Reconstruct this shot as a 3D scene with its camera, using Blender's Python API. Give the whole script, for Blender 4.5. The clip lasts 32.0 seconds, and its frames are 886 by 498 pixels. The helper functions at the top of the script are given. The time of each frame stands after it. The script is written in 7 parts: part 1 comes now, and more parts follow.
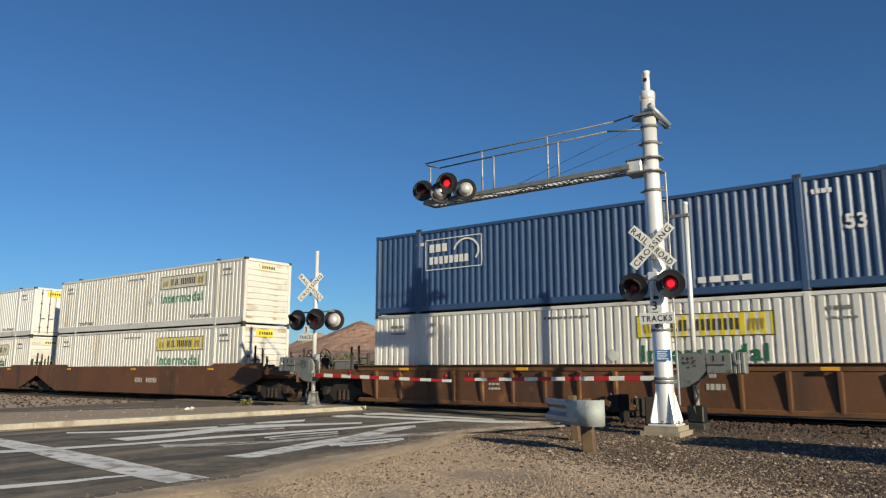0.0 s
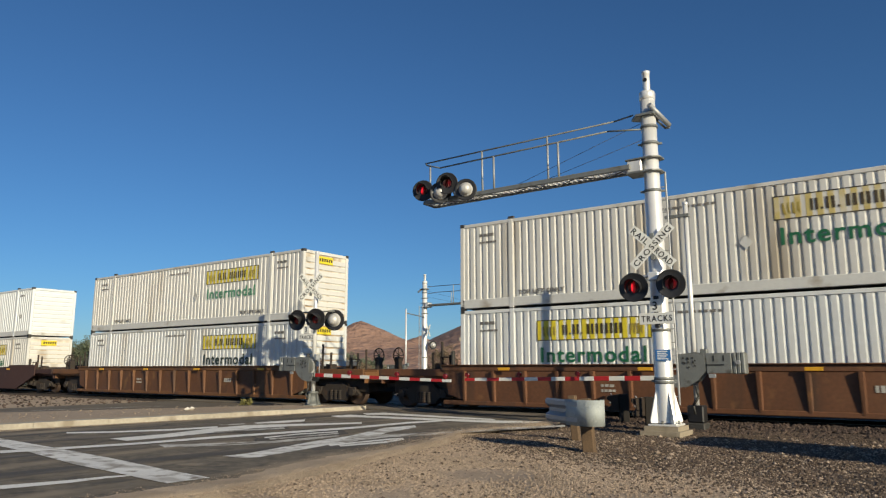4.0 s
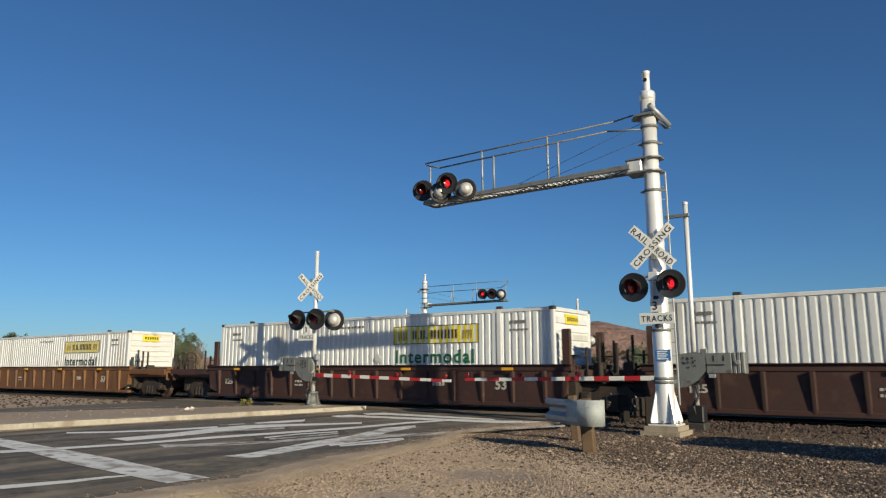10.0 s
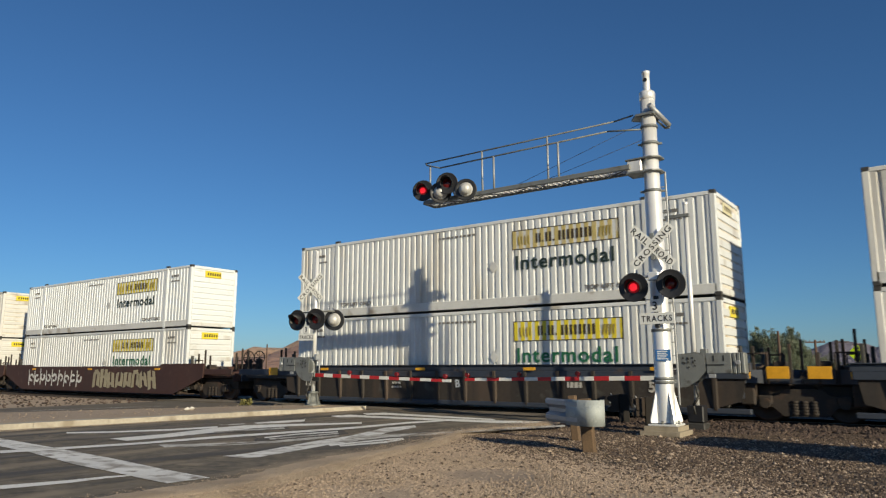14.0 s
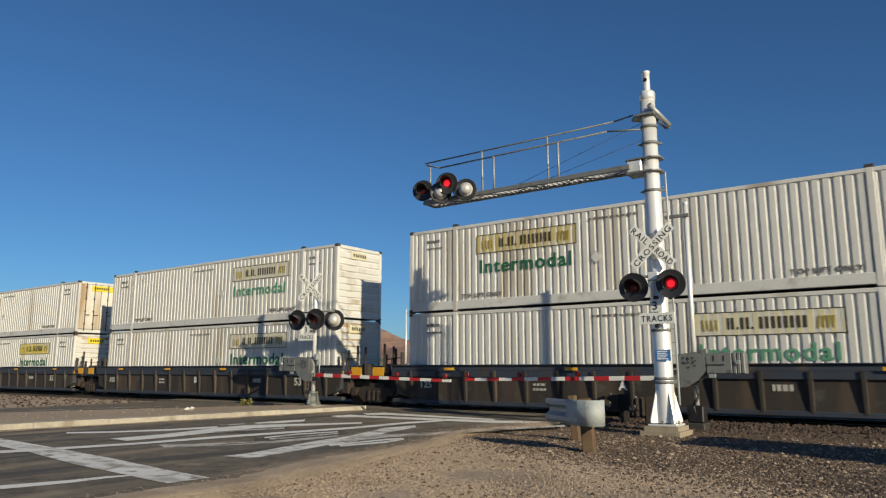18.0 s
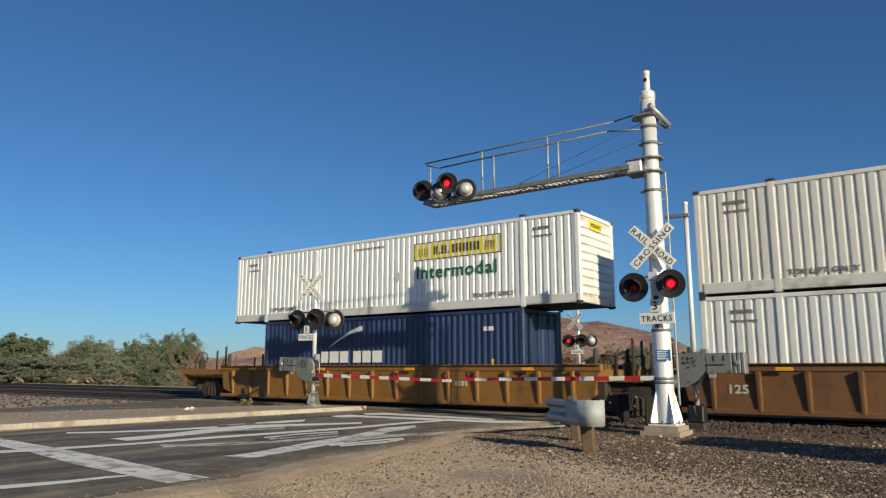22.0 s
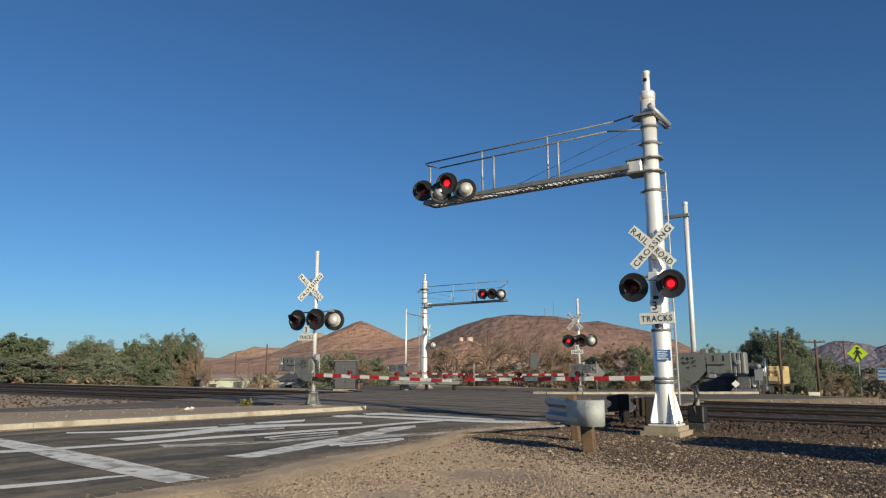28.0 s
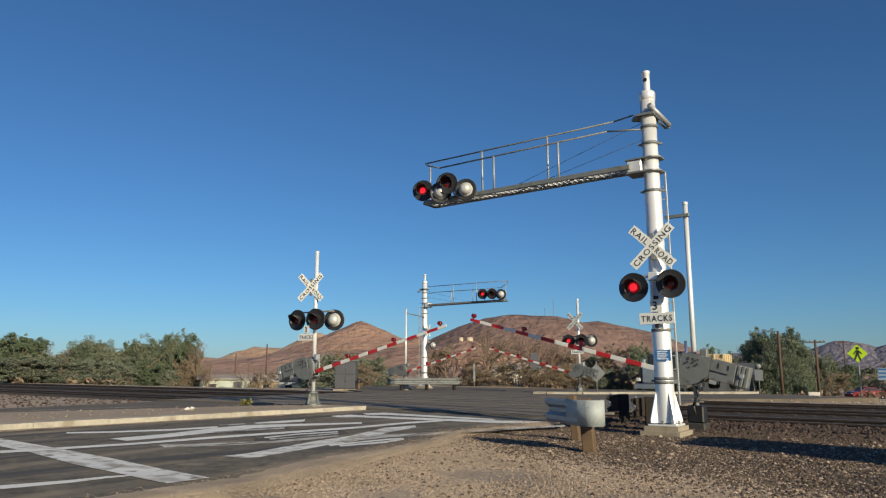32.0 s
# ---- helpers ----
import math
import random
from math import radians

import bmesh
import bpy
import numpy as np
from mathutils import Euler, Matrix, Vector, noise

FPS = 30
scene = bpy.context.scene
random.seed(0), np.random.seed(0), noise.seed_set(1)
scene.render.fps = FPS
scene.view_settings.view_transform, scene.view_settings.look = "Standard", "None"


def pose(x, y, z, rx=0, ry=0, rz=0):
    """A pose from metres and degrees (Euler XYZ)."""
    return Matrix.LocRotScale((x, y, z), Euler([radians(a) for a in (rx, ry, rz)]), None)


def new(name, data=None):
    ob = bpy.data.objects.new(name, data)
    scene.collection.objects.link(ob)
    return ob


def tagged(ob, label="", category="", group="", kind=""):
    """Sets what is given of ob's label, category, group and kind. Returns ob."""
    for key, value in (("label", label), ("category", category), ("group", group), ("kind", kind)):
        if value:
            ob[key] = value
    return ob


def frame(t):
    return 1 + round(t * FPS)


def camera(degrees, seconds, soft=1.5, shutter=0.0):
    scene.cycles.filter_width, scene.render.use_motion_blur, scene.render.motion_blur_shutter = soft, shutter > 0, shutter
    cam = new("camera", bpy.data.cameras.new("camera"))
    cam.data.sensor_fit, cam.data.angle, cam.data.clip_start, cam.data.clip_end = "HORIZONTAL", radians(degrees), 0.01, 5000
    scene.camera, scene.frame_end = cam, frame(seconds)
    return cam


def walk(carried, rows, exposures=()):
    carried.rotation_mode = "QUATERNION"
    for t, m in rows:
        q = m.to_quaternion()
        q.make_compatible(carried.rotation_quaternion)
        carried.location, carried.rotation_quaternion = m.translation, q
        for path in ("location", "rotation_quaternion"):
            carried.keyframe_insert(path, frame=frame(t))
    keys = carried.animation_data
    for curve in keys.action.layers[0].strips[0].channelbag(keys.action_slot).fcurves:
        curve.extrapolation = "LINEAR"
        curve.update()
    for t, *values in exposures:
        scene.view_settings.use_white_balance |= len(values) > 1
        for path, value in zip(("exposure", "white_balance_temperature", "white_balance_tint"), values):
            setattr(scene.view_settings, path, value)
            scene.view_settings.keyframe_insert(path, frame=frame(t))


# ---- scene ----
# One plan: x runs along the rails (the train's way), y away from the camera, z up; the road's surface is z = 0.
EYE = (0.0, 0.0, 1.35)
YAW, PITCH = 36.135, 9.689
cam = camera(64.32, 32.0, soft=1.22, shutter=0.06)
CAM_POSE = pose(*EYE, 90 + PITCH, 0, YAW)
walk(cam, [(0.0, CAM_POSE), (32.0, CAM_POSE)], exposures=[(0.0, 0.25, 6700, 3), (1.0, 0.16, 6700, 3), (3.0, 0.15, 6700, 3), (6.5, 0.10, 6700, 3), (12.0, 0.18, 6700, 3), (14.0, 0.11, 6700, 3), (18.0, 0.08, 6700, 3), (20.0, 0.12, 6700, 3), (23.0, 0.21, 6700, 3), (32.0, 0.22, 6700, 3)])

# ---- world and sun ----
SUN_ELEV, SUN_AZ = 18.3, 68.8          # the shadows run towards -x and +y
world = bpy.data.worlds.new("desert_sky")
scene.world = world
world.use_nodes = True
wn = world.node_tree
sky = wn.nodes.new("ShaderNodeTexSky")
sky.sky_type = "NISHITA"
sky.sun_disc = False
sky.sun_elevation = radians(SUN_ELEV)
sky.sun_rotation = radians(180 - SUN_AZ)
sky.altitude = 600
sky.air_density, sky.dust_density, sky.ozone_density = 1.0, 0.5, 8.2
wn.links.new(sky.outputs["Color"], wn.nodes["Background"].inputs["Color"])
wn.nodes["Background"].inputs["Strength"].default_value = 0.085
sun_data = bpy.data.lights.new("sun", "SUN")
sun_data.energy, sun_data.angle, sun_data.color = 5.0, radians(0.53), (1.0, 0.86, 0.655)
sun = new("sun", sun_data)
SUN_DIR = Vector((-math.sin(radians(SUN_AZ)) * math.cos(radians(SUN_ELEV)),
                  math.cos(radians(SUN_AZ)) * math.cos(radians(SUN_ELEV)), -math.sin(radians(SUN_ELEV))))
sun.matrix_world = Matrix.Translation((60, -30, 40)) @ SUN_DIR.to_track_quat("-Z", "Y").to_matrix().to_4x4()


# ---- materials ----
def material(name, base, rough=0.6, metal=0.0, vary=0.15, grain=8.0, fine=60.0, bump=0.1, stain=None,
             stain_scale=1.2, stain_amount=0.0, streak=False, per_object=0.0, emit=None, island=0.0, bump_dist=0.01, along=None, patch=None):
    """A surface with variation at two scales, stains or streaks of a second colour, and fine relief."""
    m = bpy.data.materials.new(name)
    m.use_nodes = True
    nt = m.node_tree
    n, l = nt.nodes, nt.links
    b = n["Principled BSDF"]
    b.inputs["Roughness"].default_value = rough
    b.inputs["Metallic"].default_value = metal
    tc = n.new("ShaderNodeTexCoord")
    mp = n.new("ShaderNodeMapping")
    l.new(tc.outputs["Object"], mp.inputs["Vector"])
    oi = n.new("ShaderNodeObjectInfo")
    sh = n.new("ShaderNodeMath")
    sh.operation = "MULTIPLY"
    sh.inputs[1].default_value = 37.0
    l.new(oi.outputs["Random"], sh.inputs[0])
    l.new(sh.outputs[0], mp.inputs["Location"])

    def nz(scale, detail, vec=None):
        t = n.new("ShaderNodeTexNoise")
        t.inputs["Scale"].default_value, t.inputs["Detail"].default_value = scale, detail
        l.new(vec or mp.outputs["Vector"], t.inputs["Vector"])
        return t

    def mix(a, bcol, fac, mode="MIX"):
        x = n.new("ShaderNodeMix")
        x.data_type, x.blend_type = "RGBA", mode
        for s, v in ((0, fac), (6, a), (7, bcol)):
            if isinstance(v, (tuple, float, int)):
                x.inputs[s].default_value = v
            else:
                l.new(v, x.inputs[s])
        return x.outputs[2]

    def ramp(src, lo, hi):
        r = n.new("ShaderNodeMapRange")
        r.inputs["From Min"].default_value, r.inputs["From Max"].default_value = lo, hi
        l.new(src, r.inputs["Value"])
        return r.outputs["Result"]

    dark = tuple(c * (1 - vary) for c in base) + (1,)
    light = tuple(min(1, c * (1 + vary)) for c in base) + (1,)
    big, small = nz(grain, 3), nz(fine, 4)
    col = mix(dark, light, ramp(big.outputs["Fac"], 0.3, 0.7))
    col = mix(col, mix(dark, light, ramp(small.outputs["Fac"], 0.3, 0.7)), 0.45)
    if stain_amount:
        if streak:
            mp2 = n.new("ShaderNodeMapping")
            mp2.inputs["Scale"].default_value = along or (1, 1, 0.12)
            l.new(mp.outputs["Vector"], mp2.inputs["Vector"])
            st = nz(stain_scale, 5, mp2.outputs["Vector"])
        else:
            st = nz(stain_scale, 5)
        lo = 0.72 - 0.35 * stain_amount
        col = mix(col, stain + (1,), ramp(st.outputs["Fac"], lo, lo + 0.18))
    if patch:
        pc, ps, pa = patch
        col = mix(col, pc + (1,), ramp(nz(ps, 7).outputs["Fac"], 0.70 - 0.3 * pa, 0.86 - 0.3 * pa))
    if per_object or island:
        if island:
            ge = n.new("ShaderNodeNewGeometry")
            rnd, amount = ge.outputs["Random Per Island"], island
        else:
            rnd, amount = oi.outputs["Random"], per_object
        r = n.new("ShaderNodeMapRange")
        r.inputs["To Min"].default_value, r.inputs["To Max"].default_value = 1 - amount, 1 + amount
        l.new(rnd, r.inputs["Value"])
        hs = n.new("ShaderNodeHueSaturation")
        l.new(r.outputs["Result"], hs.inputs["Value"])
        l.new(col, hs.inputs["Color"])
        col = hs.outputs["Color"]
    l.new(col, b.inputs["Base Color"])
    rr = n.new("ShaderNodeMapRange")
    rr.inputs["To Min"].default_value, rr.inputs["To Max"].default_value = max(0.03, rough - 0.12), min(1, rough + 0.12)
    l.new(big.outputs["Fac"], rr.inputs["Value"])
    l.new(rr.outputs["Result"], b.inputs["Roughness"])
    if bump:
        bp = n.new("ShaderNodeBump")
        bp.inputs["Strength"].default_value, bp.inputs["Distance"].default_value = bump, bump_dist
        l.new(small.outputs["Fac"], bp.inputs["Height"])
        l.new(bp.outputs["Normal"], b.inputs["Normal"])
    if emit:
        b.inputs["Emission Color"].default_value = emit[0] + (1,)
        b.inputs["Emission Strength"].default_value = emit[1]
    return m


M = {}
RUST = (0.16, 0.07, 0.035)
M["white_box"] = material("white_box", (0.632, 0.648, 0.648), 0.5, 0, 0.07, 0.5, 9, 0.08, (0.42, 0.385, 0.325), 1.1, 0.42, True, 0.05)
M["cream_box"] = material("cream_box", (0.605, 0.597, 0.568), 0.55, 0, 0.07, 0.5, 9, 0.05, (0.37, 0.32, 0.25), 0.9, 0.45, True, 0.05)
M["bright_box"] = material("bright_box", (0.70, 0.728, 0.738), 0.45, 0, 0.05, 0.5, 9, 0.05, (0.48, 0.45, 0.40), 0.8, 0.28, True, 0.04)
M["dirty_end"] = material("dirty_end", (0.66, 0.62, 0.54), 0.6, 0, 0.07, 1.5, 20, 0.08, (0.36, 0.25, 0.14), 1.6, 0.75, True, 0.06)
M["box_rail"] = material("box_rail", (0.585, 0.585, 0.563), 0.55, 0, 0.10, 1.0, 14, 0.08, (0.30, 0.255, 0.20), 1.8, 0.40, False, 0.05)
M["blue_box"] = material("blue_box", (0.034, 0.074, 0.165), 0.42, 0, 0.10, 0.6, 12, 0.05, (0.11, 0.13, 0.17), 0.9, 0.35, True)
M["navy_box"] = material("navy_box", (0.018, 0.036, 0.10), 0.40, 0, 0.10, 0.6, 12, 0.05, (0.06, 0.07, 0.11), 0.9, 0.3, True)
M["casting"] = material("casting", (0.05, 0.048, 0.045), 0.65, 0.2, 0.2, 4, 30, 0.2)
M["yellow_sign"] = material("yellow_sign", (0.70, 0.57, 0.035), 0.5, 0, 0.06, 1.2, 20, 0.03, (0.62, 0.52, 0.2), 1.5, 0.3, False, 0.04)
M["faded_sign"] = material("faded_sign", (0.52, 0.42, 0.16), 0.6, 0, 0.08, 1.2, 20, 0.03, (0.60, 0.55, 0.42), 1.5, 0.6, False, 0.06)
M["pale_sign"] = material("pale_sign", (0.62, 0.57, 0.36), 0.6, 0, 0.08, 1.2, 20, 0.03, (0.62, 0.59, 0.50), 1.5, 0.7, False, 0.06)
M["brand_ink"] = material("brand_ink", (0.055, 0.04, 0.02), 0.6, 0, 0.1, 3, 30, 0)
M["green_ink"] = material("green_ink", (0.015, 0.12, 0.055), 0.55, 0, 0.12, 2, 25, 0)
M["dark_ink"] = material("dark_ink", (0.02, 0.035, 0.03), 0.55, 0, 0.12, 2, 25, 0)
M["pale_green_ink"] = material("pale_green_ink", (0.10, 0.28, 0.17), 0.6, 0, 0.15, 2, 25, 0)
M["stencil_ink"] = material("stencil_ink", (0.17, 0.16, 0.145), 0.7, 0, 0.2, 6, 40, 0)
M["stencil_white"] = material("stencil_white", (0.46, 0.44, 0.40), 0.7, 0, 0.2, 5, 40, 0)
M["white_ink"] = material("white_ink", (0.72, 0.72, 0.70), 0.6, 0, 0.08, 3, 30, 0)
M["slanted_ink"] = material("slanted_ink", (0.03, 0.035, 0.07), 0.5, 0, 0.1, 3, 30, 0)
M["car_brown"] = material("car_brown", (0.128, 0.054, 0.025), 0.7, 0, 0.28, 0.7, 12, 0.25, (0.060, 0.034, 0.022), 1.1, 0.55, True, patch=((0.19, 0.092, 0.038), 2.4, 0.36))
M["car_maroon"] = material("car_maroon", (0.050, 0.022, 0.018), 0.7, 0, 0.28, 0.7, 12, 0.25, (0.032, 0.022, 0.018), 1.1, 0.5, True, patch=((0.078, 0.042, 0.030), 2.2, 0.4))
M["car_orange"] = material("car_orange", (0.148, 0.067, 0.025), 0.65, 0, 0.22, 0.7, 12, 0.2, (0.08, 0.042, 0.024), 1.1, 0.5, True, patch=((0.09, 0.045, 0.026), 2.5, 0.42))
M["car_yellow"] = material("car_yellow", (0.225, 0.105, 0.022), 0.6, 0, 0.18, 0.7, 12, 0.15, (0.12, 0.06, 0.025), 1.1, 0.42, True, patch=((0.12, 0.055, 0.025), 1.5, 0.35))
M["car_tan"] = material("car_tan", (0.115, 0.05, 0.022), 0.65, 0, 0.24, 0.7, 12, 0.2, (0.06, 0.034, 0.022), 1.1, 0.5, True, patch=((0.22, 0.11, 0.04), 1.4, 0.36))
M["car_slate"] = material("car_slate", (0.034, 0.042, 0.060), 0.55, 0, 0.2, 0.7, 12, 0.15, (0.05, 0.04, 0.035), 1.1, 0.5, True, patch=((0.10, 0.07, 0.05), 2.2, 0.3))
M["car_dark"] = material("car_dark", (0.032, 0.026, 0.022), 0.75, 0, 0.3, 0.7, 12, 0.2, (0.075, 0.052, 0.038), 1.1, 0.6, True, patch=((0.085, 0.085, 0.078), 1.6, 0.3))
M["truck_iron"] = material("truck_iron", (0.036, 0.028, 0.023), 0.8, 0.1, 0.3, 3, 25, 0.25, (0.080, 0.045, 0.028), 2.5, 0.5)
M["wheel_steel"] = material("wheel_steel", (0.09, 0.06, 0.045), 0.55, 0.5, 0.2, 4, 30, 0.1)
M["reflector_yellow"] = material("reflector_yellow", (0.68, 0.34, 0.02), 0.45, 0, 0.15, 6, 30, 0)
M["galv"] = material("galv", (0.34, 0.35, 0.36), 0.48, 0.3, 0.07, 2.5, 30, 0.06, (0.25, 0.25, 0.245), 2.0, 0.35, True)
M["new_zinc"] = material("new_zinc", (0.36, 0.39, 0.385), 0.68, 0.15, 0.14, 5, 40, 0.05, (0.25, 0.275, 0.275), 9.0, 0.5, patch=((0.45, 0.47, 0.46), 14.0, 0.4))
M["alu"] = material("alu", (0.73, 0.73, 0.725), 0.38, 0.28, 0.07, 2.0, 30, 0.04, (0.54, 0.53, 0.505), 1.8, 0.42, True)
M["dull_zinc"] = material("dull_zinc", (0.195, 0.205, 0.20), 0.6, 0.3, 0.16, 3, 30, 0.15, (0.135, 0.132, 0.122), 3.0, 0.55, patch=((0.10, 0.097, 0.088), 6.0, 0.42))
M["black_paint"] = material("black_paint", (0.016, 0.016, 0.018), 0.45, 0, 0.2, 4, 30, 0.05, (0.05, 0.045, 0.04), 2.0, 0.25)
M["sign_white"] = material("sign_white", (0.70, 0.70, 0.67), 0.45, 0, 0.04, 3, 30, 0.02, (0.5, 0.47, 0.4), 2.0, 0.2)
M["sign_black"] = material("sign_black", (0.02, 0.02, 0.022), 0.5, 0, 0.1, 3, 30, 0)
M["sign_blue"] = material("sign_blue", (0.03, 0.13, 0.34), 0.45, 0, 0.06, 3, 30, 0)
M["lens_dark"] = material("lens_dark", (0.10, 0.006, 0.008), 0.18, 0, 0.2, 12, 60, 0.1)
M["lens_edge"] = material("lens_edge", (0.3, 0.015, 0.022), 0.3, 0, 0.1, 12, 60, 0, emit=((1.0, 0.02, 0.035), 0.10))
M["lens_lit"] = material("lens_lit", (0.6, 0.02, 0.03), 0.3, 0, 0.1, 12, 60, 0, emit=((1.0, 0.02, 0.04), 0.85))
M["lamp_back"] = material("lamp_back", (0.52, 0.51, 0.49), 0.42, 0.25, 0.1, 5, 40, 0.05, (0.30, 0.29, 0.27), 4, 0.35)
M["gate_red"] = material("gate_red", (0.42, 0.018, 0.022), 0.45, 0, 0.1, 4, 30, 0.03)
M["gate_white"] = material("gate_white", (0.68, 0.67, 0.63), 0.45, 0, 0.06, 4, 30, 0.03)
M["timber"] = material("timber", (0.125, 0.080, 0.046), 0.85, 0, 0.35, 5, 40, 0.4, (0.05, 0.034, 0.024), 3, 0.55, True)
M["dark_timber"] = material("dark_timber", (0.016, 0.013, 0.011), 0.9, 0, 0.3, 5, 40, 0.4)
M["concrete"] = material("concrete", (0.30, 0.255, 0.19), 0.9, 0, 0.2, 2.5, 14, 0.4, (0.18, 0.15, 0.11), 2.3, 0.5)
M["kerb_paint"] = material("kerb_paint", (0.37, 0.335, 0.275), 0.9, 0, 0.26, 1.0, 12, 0.4, (0.25, 0.215, 0.165), 1.9, 0.62)
M["asphalt"] = material("asphalt", (0.118, 0.098, 0.072), 0.92, 0, 0.6, 2.2, 9, 0.7, (0.25, 0.20, 0.140), 1.3, 0.56, True, along=(1, 0.16, 1), patch=((0.235, 0.19, 0.134), 1.6, 0.44))
M["dark_asphalt"] = material("dark_asphalt", (0.104, 0.085, 0.064), 0.92, 0, 0.3, 0.9, 9, 0.4, (0.172, 0.136, 0.096), 1.0, 0.55, True, along=(0.15, 1, 1))
M["road_paint"] = material("road_paint", (0.70, 0.69, 0.66), 0.8, 0, 0.15, 1.2, 18, 0.1, (0.24, 0.205, 0.165), 2.6, 0.55, True, along=(0.3, 1, 1), patch=((0.22, 0.19, 0.155), 4.0, 0.55))
M["line_paint"] = material("line_paint", (0.74, 0.725, 0.685), 0.75, 0, 0.14, 1.2, 18, 0.1, (0.34, 0.295, 0.24), 3.0, 0.38)
M["worn_paint"] = material("worn_paint", (0.56, 0.54, 0.50), 0.85, 0, 0.2, 1.2, 18, 0.1, (0.17, 0.145, 0.118), 3.6, 0.72, True, along=(1, 0.3, 1), patch=((0.17, 0.15, 0.12), 6.0, 0.65))
M["sand"] = material("sand", (0.345, 0.266, 0.194), 0.95, 0, 0.18, 0.25, 14, 0.5, (0.265, 0.200, 0.142), 0.12, 0.5, bump_dist=0.03)
M["gravel_bed"] = material("gravel_bed", (0.375, 0.295, 0.215), 0.95, 0, 0.35, 1.2, 60, 1.0, (0.24, 0.185, 0.132), 0.8, 0.5, bump_dist=0.03)
M["stone"] = material("stone", (0.325, 0.252, 0.190), 0.9, 0, 0.15, 6, 40, 0.3, island=0.30)
M["stone_brown"] = material("stone_brown", (0.098, 0.069, 0.050), 0.9, 0, 0.15, 6, 40, 0.3, island=0.42)
M["brown_bed"] = material("brown_bed", (0.086, 0.061, 0.044), 0.95, 0, 0.3, 1.5, 40, 0.9, (0.070, 0.050, 0.036), 1.2, 0.5, bump_dist=0.04)
M["ballast"] = material("ballast", (0.036, 0.024, 0.018), 0.92, 0, 0.3, 1.0, 30, 0.8, (0.052, 0.034, 0.026), 0.6, 0.5, bump_dist=0.04)
M["ballast_stone"] = material("ballast_stone", (0.060, 0.040, 0.031), 0.9, 0, 0.2, 6, 40, 0.3, island=0.5)
M["crack_tar"] = material("crack_tar", (0.045, 0.039, 0.034), 0.8, 0, 0.3, 2, 30, 0.1)
M["tyre_dark"] = material("tyre_dark", (0.068, 0.059, 0.050), 0.85, 0, 0.3, 0.6, 22, 0.3, (0.17, 0.142, 0.108), 1.6, 0.8, True, along=(1, 0.15, 1))
M["rail_steel"] = material("rail_steel", (0.052, 0.035, 0.028), 0.6, 0.4, 0.2, 2, 20, 0.1)
M["rail_top"] = material("rail_top", (0.24, 0.215, 0.19), 0.42, 0.8, 0.1, 2, 20, 0.02)
M["tie"] = material("tie", (0.026, 0.019, 0.015), 0.9, 0, 0.25, 3, 30, 0.3, per_object=0.2)
M["panel_concrete"] = material("panel_concrete", (0.150, 0.123, 0.094), 0.9, 0, 0.15, 0.8, 20, 0.2, (0.11, 0.094, 0.077), 0.5, 0.5)
M["hill_red"] = material("hill_red", (0.31, 0.19, 0.14), 0.95, 0, 0.25, 0.012, 0.12, 0.9, (0.20, 0.115, 0.09), 0.02, 0.6, bump_dist=6.0)
M["hill_dark"] = material("hill_dark", (0.205, 0.128, 0.105), 0.95, 0, 0.28, 0.012, 0.12, 0.9, (0.125, 0.078, 0.070), 0.02, 0.55, bump_dist=6.0)
M["hill_cream"] = material("hill_cream", (0.40, 0.27, 0.19), 0.95, 0, 0.2, 0.012, 0.09, 0.8, (0.26, 0.15, 0.10), 0.02, 0.5, bump_dist=6.0)
# Far mountains: the blue of distance haze is painted into their rock colour.
M["hill_hazed"] = material("hill_hazed", (0.165, 0.15, 0.185), 0.95, 0, 0.2, 0.004, 0.03, 0.9, (0.20, 0.165, 0.175), 0.006, 0.5, bump_dist=30.0)
M["leaf"] = material("leaf", (0.086, 0.112, 0.060), 0.75, 0, 0.3, 0.6, 6, 0, (0.115, 0.118, 0.066), 0.5, 0.5, island=0.45)
M["leaf_grey"] = material("leaf_grey", (0.150, 0.170, 0.118), 0.75, 0, 0.3, 0.6, 6, 0, (0.165, 0.152, 0.102), 0.5, 0.5, island=0.45)
M["leaf_dry"] = material("leaf_dry", (0.195, 0.146, 0.095), 0.8, 0, 0.3, 0.6, 6, 0, (0.155, 0.135, 0.085), 0.5, 0.5, island=0.45)
M["bark"] = material("bark", (0.19, 0.135, 0.098), 0.9, 0, 0.25, 4, 30, 0.4)
M["pole_wood"] = material("pole_wood", (0.085, 0.05, 0.034), 0.9, 0, 0.25, 3, 30, 0.3)
M["stucco_green"] = material("stucco_green", (0.42, 0.47, 0.40), 0.85, 0, 0.08, 1, 15, 0.1)
M["stucco_blue"] = material("stucco_blue", (0.30, 0.34, 0.38), 0.85, 0, 0.08, 1, 15, 0.1)
M["stucco_white"] = material("stucco_white", (0.66, 0.62, 0.55), 0.85, 0, 0.08, 1, 15, 0.1)
M["stucco_tan"] = material("stucco_tan", (0.40, 0.31, 0.22), 0.85, 0, 0.1, 1, 15, 0.1)
M["roof_grey"] = material("roof_grey", (0.30, 0.27, 0.24), 0.85, 0, 0.12, 1, 15, 0.15)
M["roof_dark"] = material("roof_dark", (0.075, 0.075, 0.085), 0.8, 0, 0.12, 1, 15, 0.15)
M["window_glass"] = material("window_glass", (0.03, 0.035, 0.045), 0.08, 0, 0.1, 2, 15, 0)
